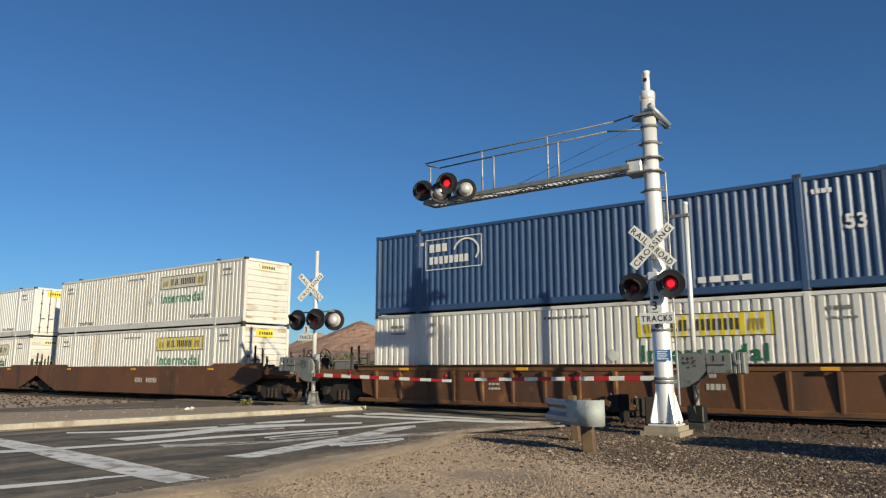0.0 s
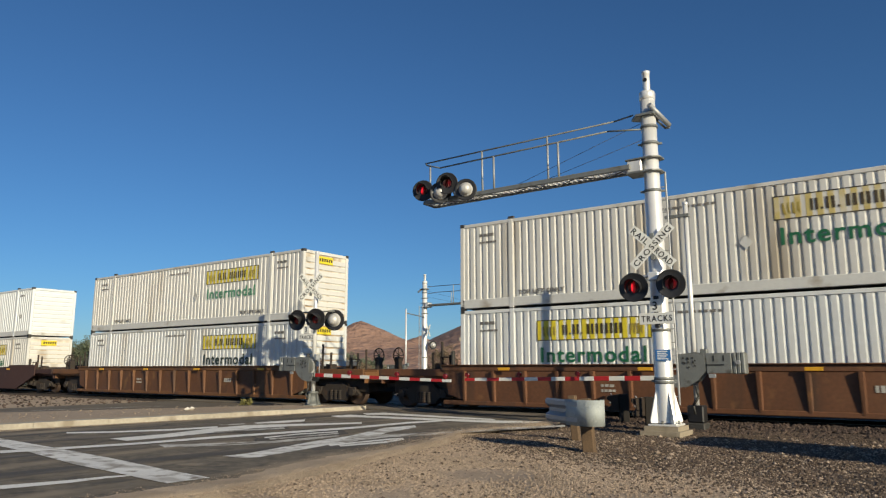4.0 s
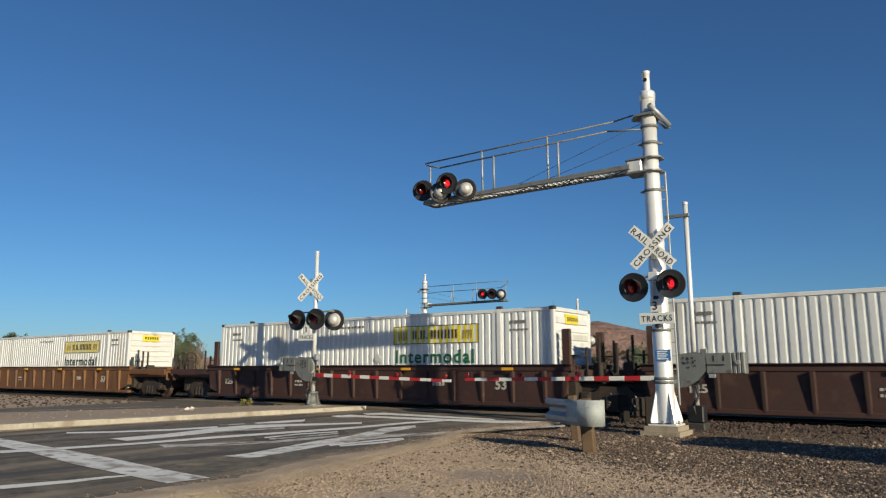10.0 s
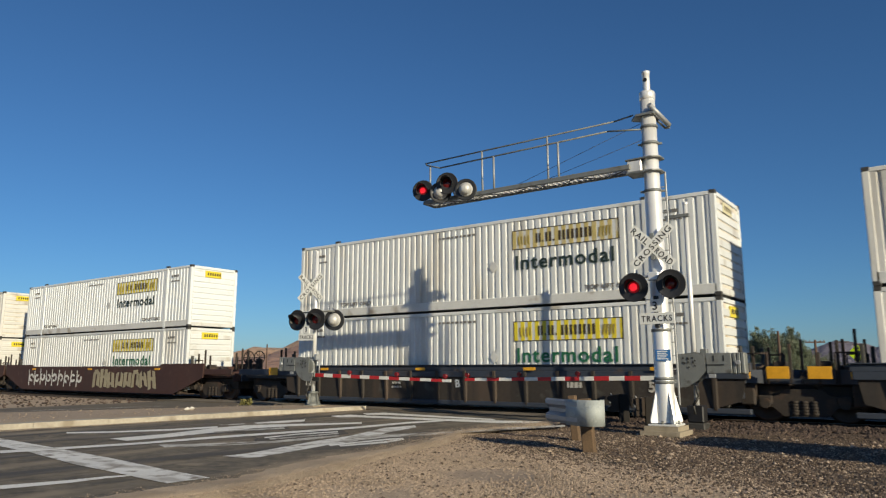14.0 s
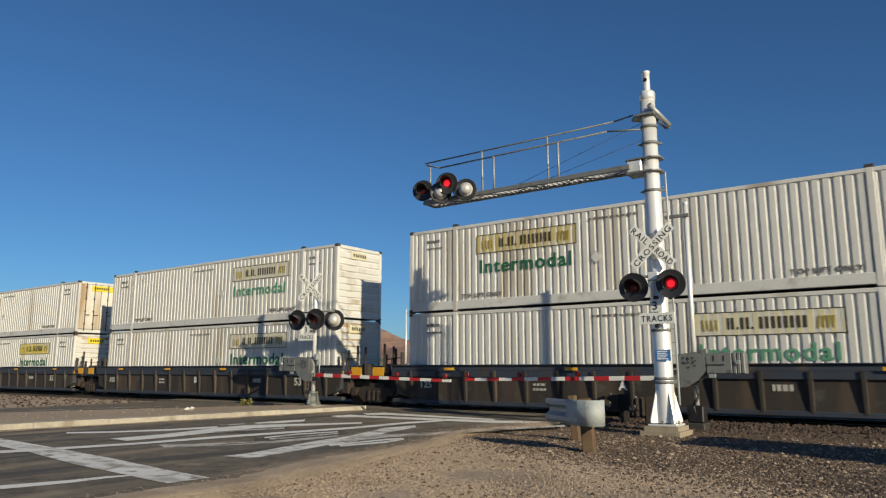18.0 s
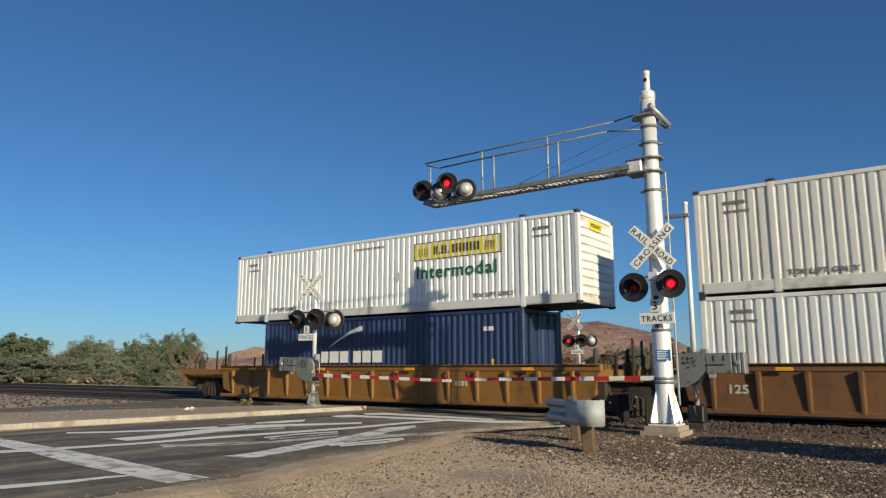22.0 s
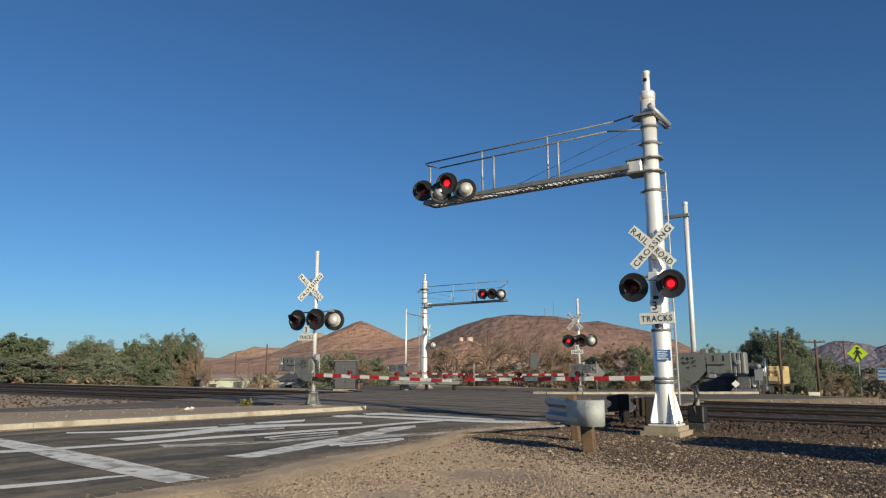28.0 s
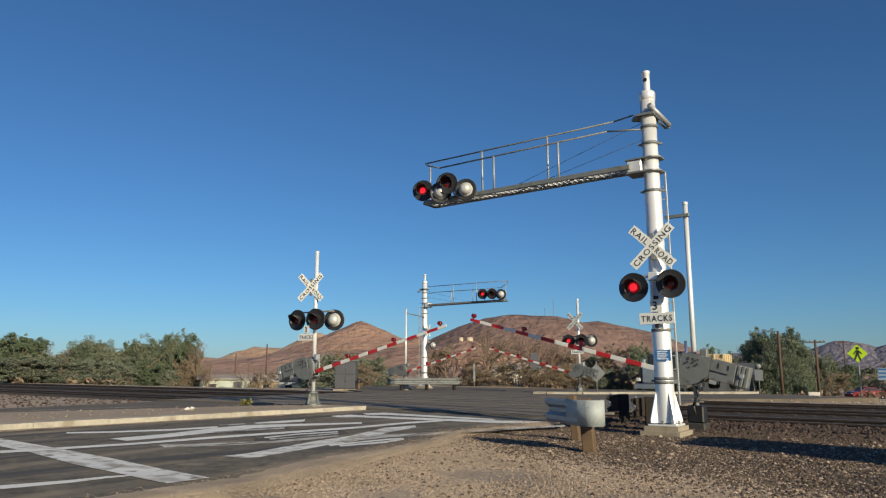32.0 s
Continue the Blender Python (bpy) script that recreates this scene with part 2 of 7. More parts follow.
M["cabinet_grey"] = material("cabinet_grey", (0.20, 0.21, 0.22), 0.5, 0.2, 0.08, 2, 20, 0.05)
M["cabinet_shade"] = material("cabinet_shade", (0.085, 0.092, 0.105), 0.5, 0.2, 0.1, 2, 20, 0.05)
M["fence_wood"] = material("fence_wood", (0.125, 0.098, 0.075), 0.9, 0, 0.2, 3, 30, 0.3, per_object=0.25)
M["sign_blue_pale"] = material("sign_blue_pale", (0.26, 0.33, 0.42), 0.5, 0, 0.05, 3, 30, 0)
M["ped_green"] = material("ped_green", (0.42, 0.62, 0.02), 0.4, 0, 0.05, 3, 30, 0)
M["load_tan"] = material("load_tan", (0.55, 0.43, 0.25), 0.7, 0, 0.08, 2, 20, 0.05)
M["tractor_paint"] = material("tractor_paint", (0.05, 0.055, 0.06), 0.3, 0.2, 0.1, 2, 20, 0)
M["tractor_white"] = material("tractor_white", (0.6, 0.6, 0.58), 0.35, 0, 0.05, 2, 20, 0)
M["rubber"] = material("rubber", (0.02, 0.02, 0.02), 0.85, 0, 0.2, 6, 40, 0.2)
M["chrome"] = material("chrome", (0.7, 0.7, 0.7), 0.18, 0.9, 0.05, 4, 30, 0)
M["red_paint"] = material("red_paint", (0.17, 0.008, 0.014), 0.25, 0, 0.08, 2, 20, 0)
M["graffiti_pale"] = material("graffiti_pale", (0.56, 0.56, 0.535), 0.6, 0, 0.2, 2, 20, 0)
M["graffiti_dim"] = material("graffiti_dim", (0.098, 0.072, 0.064), 0.7, 0, 0.4, 3, 20, 0)
M["graffiti_tan"] = material("graffiti_tan", (0.30, 0.265, 0.18), 0.6, 0, 0.2, 2, 20, 0)
M["graffiti_teal"] = material("graffiti_teal", (0.10, 0.36, 0.36), 0.6, 0, 0.12, 2, 20, 0)
M["leaf_dense"] = material("leaf_dense", (0.112, 0.136, 0.084), 0.75, 0, 0.3, 0.6, 6, 0, (0.135, 0.138, 0.088), 0.5, 0.5, island=0.45)
M["tank_cream"] = material("tank_cream", (0.46, 0.37, 0.27), 0.8, 0, 0.1, 1, 15, 0.05)
M["fresh_tar"] = material("fresh_tar", (0.074, 0.064, 0.055), 0.85, 0, 0.35, 2.2, 9, 0.4, (0.14, 0.115, 0.088), 1.6, 0.6, True, along=(1, 0.2, 1))
M["old_timber"] = material("old_timber", (0.040, 0.028, 0.020), 0.9, 0, 0.3, 5, 40, 0.4)
# House wall darkened: the shade it stands in is painted into this colour.
M["shade_house"] = material("shade_house", (0.050, 0.056, 0.066), 0.7, 0, 0.12, 1, 15, 0.1)
M["scroll_ink"] = material("scroll_ink", (0.30, 0.23, 0.045), 0.6, 0, 0.15, 3, 30, 0)
M["plant_yellow"] = material("plant_yellow", (0.165, 0.150, 0.045), 0.8, 0, 0.3, 8, 30, 0, island=0.4)


# ---- mesh helpers ----
class Geo:
    """Collects vertices and faces for one mesh."""

    def __init__(self):
        self.v, self.f, self.s = [], [], []

    def add(self, verts, faces, smooth=False):
        k = len(self.v)
        self.v += [tuple(p) for p in verts]
        self.f += [tuple(i + k for i in q) for q in faces]
        self.s += [smooth] * len(faces)
        return self

    def box(self, x0, x1, y0, y1, z0, z1, bev=0.0, m=None):
        """A box; with bev its edges are chamfered."""
        if bev <= 0:
            p = [(x, y, z) for x in (x0, x1) for y in (y0, y1) for z in (z0, z1)]
            q = [(0, 1, 3, 2), (4, 6, 7, 5), (0, 4, 5, 1), (2, 3, 7, 6), (0, 2, 6, 4), (1, 5, 7, 3)]
        else:
            b = min(bev, abs(x1 - x0) * 0.45, abs(y1 - y0) * 0.45, abs(z1 - z0) * 0.45)
            p, ix = [], {}
            lim = ((x0, x1), (y0, y1), (z0, z1))
            for c in [(i, j, k) for i in (0, 1) for j in (0, 1) for k in (0, 1)]:
                for a in range(3):
                    pt = []
                    for ax in range(3):
                        e = lim[ax][c[ax]]
                        pt.append(e if ax == a else e + (b if c[ax] == 0 else -b))
                    ix[c, a] = len(p)
                    p.append(tuple(pt))
            q = []
            for a in range(3):
                u, w = [ax for ax in range(3) if ax != a]
                for sgn in (0, 1):
                    ring = []
                    for cu, cw in ((0, 0), (1, 0), (1, 1), (0, 1)):
                        c = [0, 0, 0]
                        c[a], c[u], c[w] = sgn, cu, cw
                        ring.append(ix[tuple(c), a])
                    q.append(tuple(ring))
            for a in range(3):
                u, w = [ax for ax in range(3) if ax != a]
                for cu in (0, 1):
                    for cw in (0, 1):
                        c0, c1 = [0, 0, 0], [0, 0, 0]
                        c0[u] = c1[u] = cu
                        c0[w] = c1[w] = cw
                        c1[a] = 1
                        q.append((ix[tuple(c0), u], ix[tuple(c1), u], ix[tuple(c1), w], ix[tuple(c0), w]))
            for c in [(i, j, k) for i in (0, 1) for j in (0, 1) for k in (0, 1)]:
                q.append((ix[c, 0], ix[c, 1], ix[c, 2]))
        if m is not None:
            p = [m @ Vector(t) for t in p]
        return self.add(p, q)

    def cyl(self, a, b, r0, r1=None, n=12, cap=True, smooth=True):
        """A round bar from a to b."""
        a, b = Vector(a), Vector(b)
        r1 = r0 if r1 is None else r1
        d = (b - a).normalized()
        u = d.orthogonal().normalized()
        w = d.cross(u)
        p = []
        for c, r in ((a, r0), (b, r1)):
            for i in range(n):
                t = 2 * math.pi * i / n
                p.append(c + (u * math.cos(t) + w * math.sin(t)) * r)
        k = len(self.v)
        self.add(p, [(i, (i + 1) % n, n + (i + 1) % n, n + i) for i in range(n)], smooth)
        if cap:
            self.f += [tuple(k + i for i in reversed(range(n))), tuple(k + n + i for i in range(n))]
            self.s += [False, False]
        return self

    def path(self, pts, r, n=8):
        for a, b in zip(pts[:-1], pts[1:]):
            self.cyl(a, b, r, r, n)
        return self

    def lathe(self, profile, n=24, m=None):
        """Turns (radius, height) pairs round the z axis, then moves them by m."""
        p = []
        for r, z in profile:
            for i in range(n):
                t = 2 * math.pi * i / n
                q = Vector((r * math.cos(t), r * math.sin(t), z))
                p.append(m @ q if m is not None else q)
        f = []
        for j in range(len(profile) - 1):
            for i in range(n):
                f.append((j * n + i, j * n + (i + 1) % n, (j + 1) * n + (i + 1) % n, (j + 1) * n + i))
        return self.add(p, f, True)

    def slab(self, poly, z0, z1, m=None):
        """A flat polygon (x, y pairs) with thickness."""
        n = len(poly)
        p = [Vector((x, y, z)) for z in (z0, z1) for x, y in poly]
        if m is not None:
            p = [m @ t for t in p]
        f = [tuple(reversed(range(n))), tuple(range(n, 2 * n))]
        f += [(i, (i + 1) % n, n + (i + 1) % n, n + i) for i in range(n)]
        return self.add(p, f)

    def mesh(self, name, mat):
        me = bpy.data.meshes.new(name)
        me.from_pydata(self.v, [], self.f)
        me.polygons.foreach_set("use_smooth", self.s)
        me.materials.append(mat)
        me.validate()
        me.update()
        return me


def part(name, geo, mat, parent=None, label="", m=None):
    """Links a Geo or a ready mesh as ONE object under a thing or a part."""
    me = geo.mesh(name, M[mat]) if isinstance(geo, Geo) else geo
    ob = new(name, me)
    ob.parent = parent
    if m is not None:
        ob.matrix_basis = m
    if label:
        tagged(ob, label)
    return ob


def thing(name, m, label, category, group="", kind=""):
    ob = new(name)
    ob.empty_display_size = 0.2
    ob.matrix_basis = m
    return tagged(ob, label, category, group, kind)


TEXTS = {}


def text_mesh(words, size, mat, depth=0.004, width=None, bold=0.0, space=None):
    """Lettering as a mesh in the xz plane, facing -y, from its lower left corner."""
    key = (words, size, mat, width, bold, space)
    if key not in TEXTS:
        cu = bpy.data.curves.new("lettering", "FONT")
        cu.body, cu.size, cu.extrude, cu.resolution_u = words, size, depth, 3
        cu.fill_mode, cu.offset, cu.space_character = "BOTH", bold * size, space or 1 + 3 * bold
        ob = bpy.data.objects.new("lettering", cu)
        scene.collection.objects.link(ob)
        dg = bpy.context.evaluated_depsgraph_get()
        me = bpy.data.meshes.new_from_object(ob.evaluated_get(dg))
        bpy.data.objects.remove(ob)
        co = np.empty(len(me.vertices) * 3)
        me.vertices.foreach_get("co", co)
        co = co.reshape(-1, 3)
        co[:, 0] -= co[:, 0].min()
        if width:
            co[:, 0] *= width / co[:, 0].max()
        out = np.stack([co[:, 0], -co[:, 2], co[:, 1]], 1)
        me.vertices.foreach_set("co", out.ravel())
        me.materials.clear()
        me.materials.append(M[mat])
        me.update()
        TEXTS[key] = me
    return TEXTS[key]


# ---- the setting: ground, road, rails, hills ----
def smooth(t):
    t = max(0.0, min(1.0, t))
    return t * t * (3 - 2 * t)


def ground_z(x, y):
    """The land falls away a little beyond the rails, to the side of the road."""
    z = -0.07
    q = min(100.0, max(0.0, y - 34))
    z -= 0.78 * (0.03 * q + 0.00018 * q * q) * smooth((x + 0.35 * y + 14) / 16)
    z -= 2.2 * smooth((y - 35) / 16) * smooth((-x - 40) / 16)
    if 3 < y < 17:
        z += 0.05 * smooth((x + 9) / 3) * noise.noise((x * 0.5, y * 0.5, 0.3))
    return z


def grid_sheet(xs, ys, zf):
    g = Geo()
    n = len(ys)
    g.add([(x, y, zf(x, y)) for x in xs for y in ys],
          [(i * n + j, (i + 1) * n + j, (i + 1) * n + j + 1, i * n + j + 1) for i in range(len(xs) - 1) for j in range(n - 1)], True)
    return g


gx = sorted(set([-3200, -2400, -1700, -1200, -800, -560, -400, -280, -200, -150, -120] + list(range(-100, -40, 6)) + [x * 1.0 for x in range(-40, 21)]
                + list(range(24, 100, 8)) + [120, 160, 220, 320, 460, 700, 1100, 1700, 2600]))
gy = sorted(set([-900, -500, -250, -120, -60, -30, -16, -8] + [y * 1.0 for y in range(-6, 60)] + list(range(64, 130, 6))
                + [150, 190, 250, 340, 480, 700, 1000, 1500, 2300, 3400, 4300]))
tagged(part("ground", grid_sheet(gx, gy, ground_z), "sand"), "pale tan desert sand and packed dirt", "ground", kind="structure")


def flat(name, poly, z, mat, label, category="road", thick=0.05):
    return tagged(part(name, Geo().slab(poly, z - thick, z), mat), label, category, kind="structure")


# approach lanes, the lanes beyond the median, the crossing and the road that bends away behind it
flat("road", [(-26, -40), (-18.6, -4), (-17.5, 7.2), (-16.4, 18.25), (-8.9, 18.25), (-8.7, 15.6), (-9.0, 13.0), (-8.3, 11.2), (-7.6, 8.2),
              (-6.9, 5.2), (-7.2, 2.5), (-9.5, -4), (-15, -40)], 0.0, "asphalt", "worn dark asphalt approach road with dusty edges")
flat("road", [(-42, -40), (-30, -4), (-27.2, 11.2), (-28.0, 18.25), (-19.2, 18.25), (-20.1, 15.9), (-23.0, 9.4), (-25.5, 2), (-29, -10), (-36, -40)], 0.0, "dark_asphalt",
     "dark asphalt lanes beyond the median")
flat("road", [(-29.5, 32.3), (-9.5, 32.3), (-10.5, 33.6), (-6.5, 36.5), (-3.5, 40.5), (-13, 44.5), (-20, 46), (-38, 46), (-41, 41), (-36, 37)], 0.0, "dark_asphalt",
     "dark asphalt road beyond the rails", thick=0.5)


def side_road():
    """The far road that comes in from the side and dips with the land."""
    g = Geo()
    a, b = Vector((-16.2, 43)), Vector((-18.6, 128))
    n = 30
    d = (b - a).normalized()
    w = Vector((-d.y, d.x)) * 4.6
    p = []
    for i in range(n + 1):
        c = a + (b - a) * (i / n)
        for s in (-1, 1):
            q = c + w * s
            p.append((q.x, q.y, ground_z(q.x, q.y) + 0.05))
    g.add(p, [(2 * i, 2 * i + 2, 2 * i + 3, 2 * i + 1) for i in range(n)])
    tagged(part("road", g, "asphalt"), "grey asphalt road coming in from the desert", "road", kind="structure")


side_road()


def strip(points, width, z=0.006, taper=1.0):
    """A painted band along a broken line on the road."""
    g = Geo()
    p = []
    n = len(points)
    for i, q in enumerate(points):
        a = Vector(points[max(0, i - 1)])
        b = Vector(points[min(n - 1, i + 1)])
        d = (b - a).normalized()
        w = Vector((-d.y, d.x)) * width * 0.5 * (1 + (taper - 1) * i / max(1, n - 1))
        q = Vector(q)
        p += [(q.x - w.x, q.y - w.y, z), (q.x + w.x, q.y + w.y, z)]
    return g.add(p, [(2 * i, 2 * i + 2, 2 * i + 3, 2 * i + 1) for i in range(n - 1)])


def marking(points, width, mat, label, taper=1.0, z=0.006):
    tagged(part("road_marking", strip(points, width, z, taper), mat), label, "road marking", kind="structure")


def band(near, far, mat, label, z=0.006):
    """A painted patch between two broken lines on the road."""
    gg = Geo().add([(x, y, z) for pair in zip(near, far) for x, y in pair], [(2 * i, 2 * i + 1, 2 * i + 3, 2 * i + 2) for i in range(len(near) - 1)])
    tagged(part("road_marking", gg, mat), label, "road marking", kind="structure")


band([(-9.49, 8.89), (-9.85, 10.1), (-9.59, 11.3), (-9.12, 12.1)],
     [(-8.98, 8.61), (-8.62, 9.41), (-8.53, 10.54), (-8.68, 11.81)], "fresh_tar", "dark sealed patch in the asphalt", 0.0035)
band([(-11.38, 9.26), (-11.75, 10.67), (-11.63, 12.01)],
     [(-10.97, 9.15), (-10.8, 10.11), (-10.61, 11.18)], "fresh_tar", "dark sealed patch in the asphalt", 0.0035)
band([(-13.41, 9.46), (-13.71, 10.88), (-13.42, 11.91)],
     [(-12.97, 9.45), (-12.87, 10.37), (-12.57, 11.32)], "fresh_tar", "dark sealed patch in the asphalt", 0.0035)
band([(-9.28, 3.89), (-9.15, 4.25), (-9.03, 4.63), (-8.97, 5.02), (-8.82, 5.31)],
     [(-9.0, 3.78), (-8.89, 4.13), (-8.81, 4.52), (-8.81, 4.93), (-8.73, 5.25)], "line_paint", "white edge line", 0.007)
band([(-17.58, 6.59), (-15.48, 6.41), (-13.83, 6.3), (-12.08, 6.15), (-10.62, 6.02), (-8.94, 5.8), (-7.79, 5.71)],
     [(-15.89, 5.97), (-13.91, 5.77), (-12.6, 5.67), (-10.45, 5.34), (-9.24, 5.25), (-8.25, 5.15), (-7.82, 5.13)], "road_paint", "broad worn white stop bar", 0.01)
band([(-15.89, 7.9), (-15.28, 8.61), (-14.81, 9.69), (-14.6, 10.84)],
     [(-15.54, 7.73), (-14.94, 8.42), (-14.41, 9.43), (-14.19, 10.53)], "line_paint", "thin worn white line", 0.006)
band([(-13.73, 7.69), (-13.76, 8.88), (-14.27, 10.67), (-14.28, 11.5), (-13.66, 12.4), (-12.68, 13.82)],
     [(-13.04, 7.64), (-13.04, 8.55), (-13.27, 10.08), (-13.43, 10.98), (-13.08, 12.05), (-12.36, 13.46)], "line_paint", "worn white arrow shaft", 0.006)
band([(-13.15, 5.46), (-12.87, 6.25), (-12.52, 7.51), (-12.41, 9.16), (-12.1, 10.67), (-11.8, 12.47), (-11.74, 14.5), (-11.4, 15.77)],
     [(-12.72, 5.29), (-12.52, 6.08), (-12.2, 7.32), (-12.02, 8.87), (-11.74, 10.35), (-11.42, 12.07), (-11.38, 14.06), (-11.1, 15.35)], "line_paint", "white lane line", 0.013)
band([(-11.91, 7.58), (-11.34, 8.37), (-10.82, 9.26), (-10.7, 10.33), (-10.6, 10.86)],
     [(-11.39, 7.39), (-10.92, 8.07), (-10.49, 8.99), (-10.4, 10.04), (-10.42, 10.69)], "worn_paint", "worn white letter stroke", 0.006)
band([(-9.56, 7.23), (-9.54, 7.71), (-9.81, 8.66), (-10.12, 9.77), (-10.32, 10.91), (-11.05, 12.82), (-10.94, 13.83)],
     [(-9.12, 7.24), (-8.99, 7.46), (-9.16, 8.33), (-9.4, 9.36), (-9.5, 10.23), (-10.25, 12.11), (-10.55, 13.39)], "road_paint", "worn white letter stroke", 0.006)
band([(-10.24, 10.82), (-9.87, 11.63), (-9.48, 12.49), (-9.16, 13.53), (-8.63, 14.89), (-8.03, 16.06)],
     [(-9.55, 9.8), (-9.47, 11.16), (-9.09, 11.97), (-8.79, 13.0), (-8.35, 14.41), (-7.8, 15.6)], "worn_paint", "worn white letter stroke", 0.008)
band([(-9.42, 9.4), (-9.4, 9.79), (-9.34, 10.34), (-9.28, 10.93), (-9.15, 11.17)],
     [(-9.23, 9.25), (-9.21, 9.62), (-9.16, 10.15), (-9.1, 10.72), (-8.99, 11.0)], "line_paint", "worn white letter loop", 0.008)
band([(-9.2, 9.44), (-9.11, 9.93), (-9.01, 10.45), (-9.06, 11.09)],
     [(-9.02, 9.29), (-8.91, 9.75), (-8.79, 10.23), (-8.9, 10.93)], "line_paint", "worn white letter loop", 0.008)
band([(-11.5, 9.67), (-11.55, 10.65), (-11.28, 11.53)],
     [(-11.32, 9.52), (-11.35, 10.47), (-11.08, 11.33)], "line_paint", "worn white letter loop", 0.008)
band([(-11.2, 9.53), (-11.07, 10.36), (-11.01, 11.25)],
     [(-11.01, 9.39), (-10.89, 10.19), (-10.8, 11.07)], "worn_paint", "worn white letter loop", 0.008)
band([(-13.37, 9.83), (-13.33, 10.58), (-13.07, 11.55)],
     [(-13.14, 9.66), (-13.03, 10.34), (-12.74, 11.29)], "worn_paint", "worn white letter loop", 0.008)
band([(-14.78, 12.04), (-14.8, 12.64), (-14.63, 13.68)],
     [(-14.47, 11.93), (-14.22, 12.34), (-14.1, 13.15)], "line_paint", "worn white lane line", 0.006)
band([(-15.01, 11.19), (-14.82, 11.79)],
     [(-14.77, 11.04), (-14.57, 11.62)], "worn_paint", "worn white lane line", 0.006)
band([(-15.08, 15.09), (-15.06, 15.9), (-14.08, 15.82), (-12.17, 16.03), (-10.18, 16.39), (-9.06, 16.83)],
     [(-14.45, 14.79), (-14.14, 15.16), (-13.18, 15.28), (-11.34, 15.42), (-9.71, 15.63), (-8.7, 16.14)], "line_paint", "white stop line by the rails", 0.009)
band([(-15.13, 16.53), (-14.88, 17.24), (-13.86, 17.11), (-12.07, 16.97), (-10.65, 16.85)],
     [(-14.56, 16.1), (-14.01, 16.5), (-13.12, 16.46), (-11.66, 16.4), (-10.24, 16.48)], "line_paint", "worn white line by the rails", 0.009)
marking([(-26.0, 6.0), (-25.2, 10.4), (-24.2, 15.5)], 0.14, "worn_paint", "thin worn lane line")
# dark tyre marks and patched joints
for k, (x0, x1, w) in enumerate(((-10.3, -9.2, 0.5), (-12.4, -11.3, 0.45), (-14.6, -13.2, 0.5), (-16.2, -15.0, 0.4))):
    marking([(x0, 1.0), (x0 + 0.3, 7.0), ((x0 + x1) / 2 + 0.2, 12.0), (x1 + 0.3, 17.9)], w, "tyre_dark", "dark tyre track", z=0.003)


def kerb():
    g = Geo()
    n = 7
    a, b = Vector((-17.6, 6.2)), Vector((-16.42, 18.1))
    for i in range(n):
        p, q = a + (b - a) * (i / n), a + (b - a) * ((i + 1) / n)
        g.slab([(p.x, p.y + 0.004), (q.x, q.y - 0.004), (q.x - 0.42, q.y - 0.004), (p.x - 0.42, p.y + 0.004)], -0.06, 0.135 + 0.006 * math.sin(i * 2.1))
    g.slab([(-17.9, -12), (-17.5, -12), (-17.6, 6.2), (-18.02, 6.2)], -0.06, 0.135)
    return g


tagged(part("kerb", kerb(), "kerb_paint"), "pale weathered concrete kerb along the median", "kerb", kind="structure")
tagged(part("median", Geo().slab([(-17.98, 6.3), (-16.86, 18.05), (-18.8, 18.15), (-20.0, 15.6), (-22.8, 9.2), (-24.8, 3), (-24, -12), (-18.2, -12)], -0.06, 0.115), "sand"),
       "raised dirt median behind the kerb", "median", kind="structure")

# ---- three tracks ----
TRACKS = (20.585, 25.3, 30.0)
GAUGE = 1.435


def tracks():
    prof = [(-2.6, -0.10), (-1.75, -0.045), (1.75, -0.045), (2.6, -0.10)]
    for k, cy in enumerate(TRACKS):
        for x0, x1 in ((-900, -29.0), (-8.6, 700)):
            g = Geo()
            xs = [x0 + (x1 - x0) * i / 40 for i in range(41)]
            g.add([(x, cy + dy, z) for x in xs for dy, z in prof],
                  [(i * 4 + j, i * 4 + 4 + j, i * 4 + 5 + j, i * 4 + 1 + j) for i in range(40) for j in range(3)])
            tagged(part("ballast_bed", g, "ballast"), "dark reddish brown crushed rock under the rails", "ballast", kind="structure")
        rail_profile = [(-0.07, -0.14), (0.07, -0.14), (0.07, -0.12), (0.012, -0.10), (0.012, -0.02), (0.036, -0.01), (0.036, 0.03), (-0.036, 0.03),
                        (-0.036, -0.01), (-0.012, -0.02), (-0.012, -0.10), (-0.07, -0.12)]
        for s in (-1, 1):
            y = cy + s * (GAUGE / 2 + 0.036)
            g = Geo()
            n = len(rail_profile)
            p = [(x, y + a, z + 0.02) for x in (-900, 700) for a, z in rail_profile]
            g.add(p, [(i, (i + 1) % n, n + (i + 1) % n, n + i) for i in range(n)])
            rail = tagged(part("rail", g, "rail_steel"), "rusty brown steel rail with a polished head", "rail", "rails", kind="structure")
            part("rail_head", Geo().box(-900, 700, y - 0.030, y + 0.030, 0.049, 0.053), "rail_top", rail, "polished running surface")


tracks()


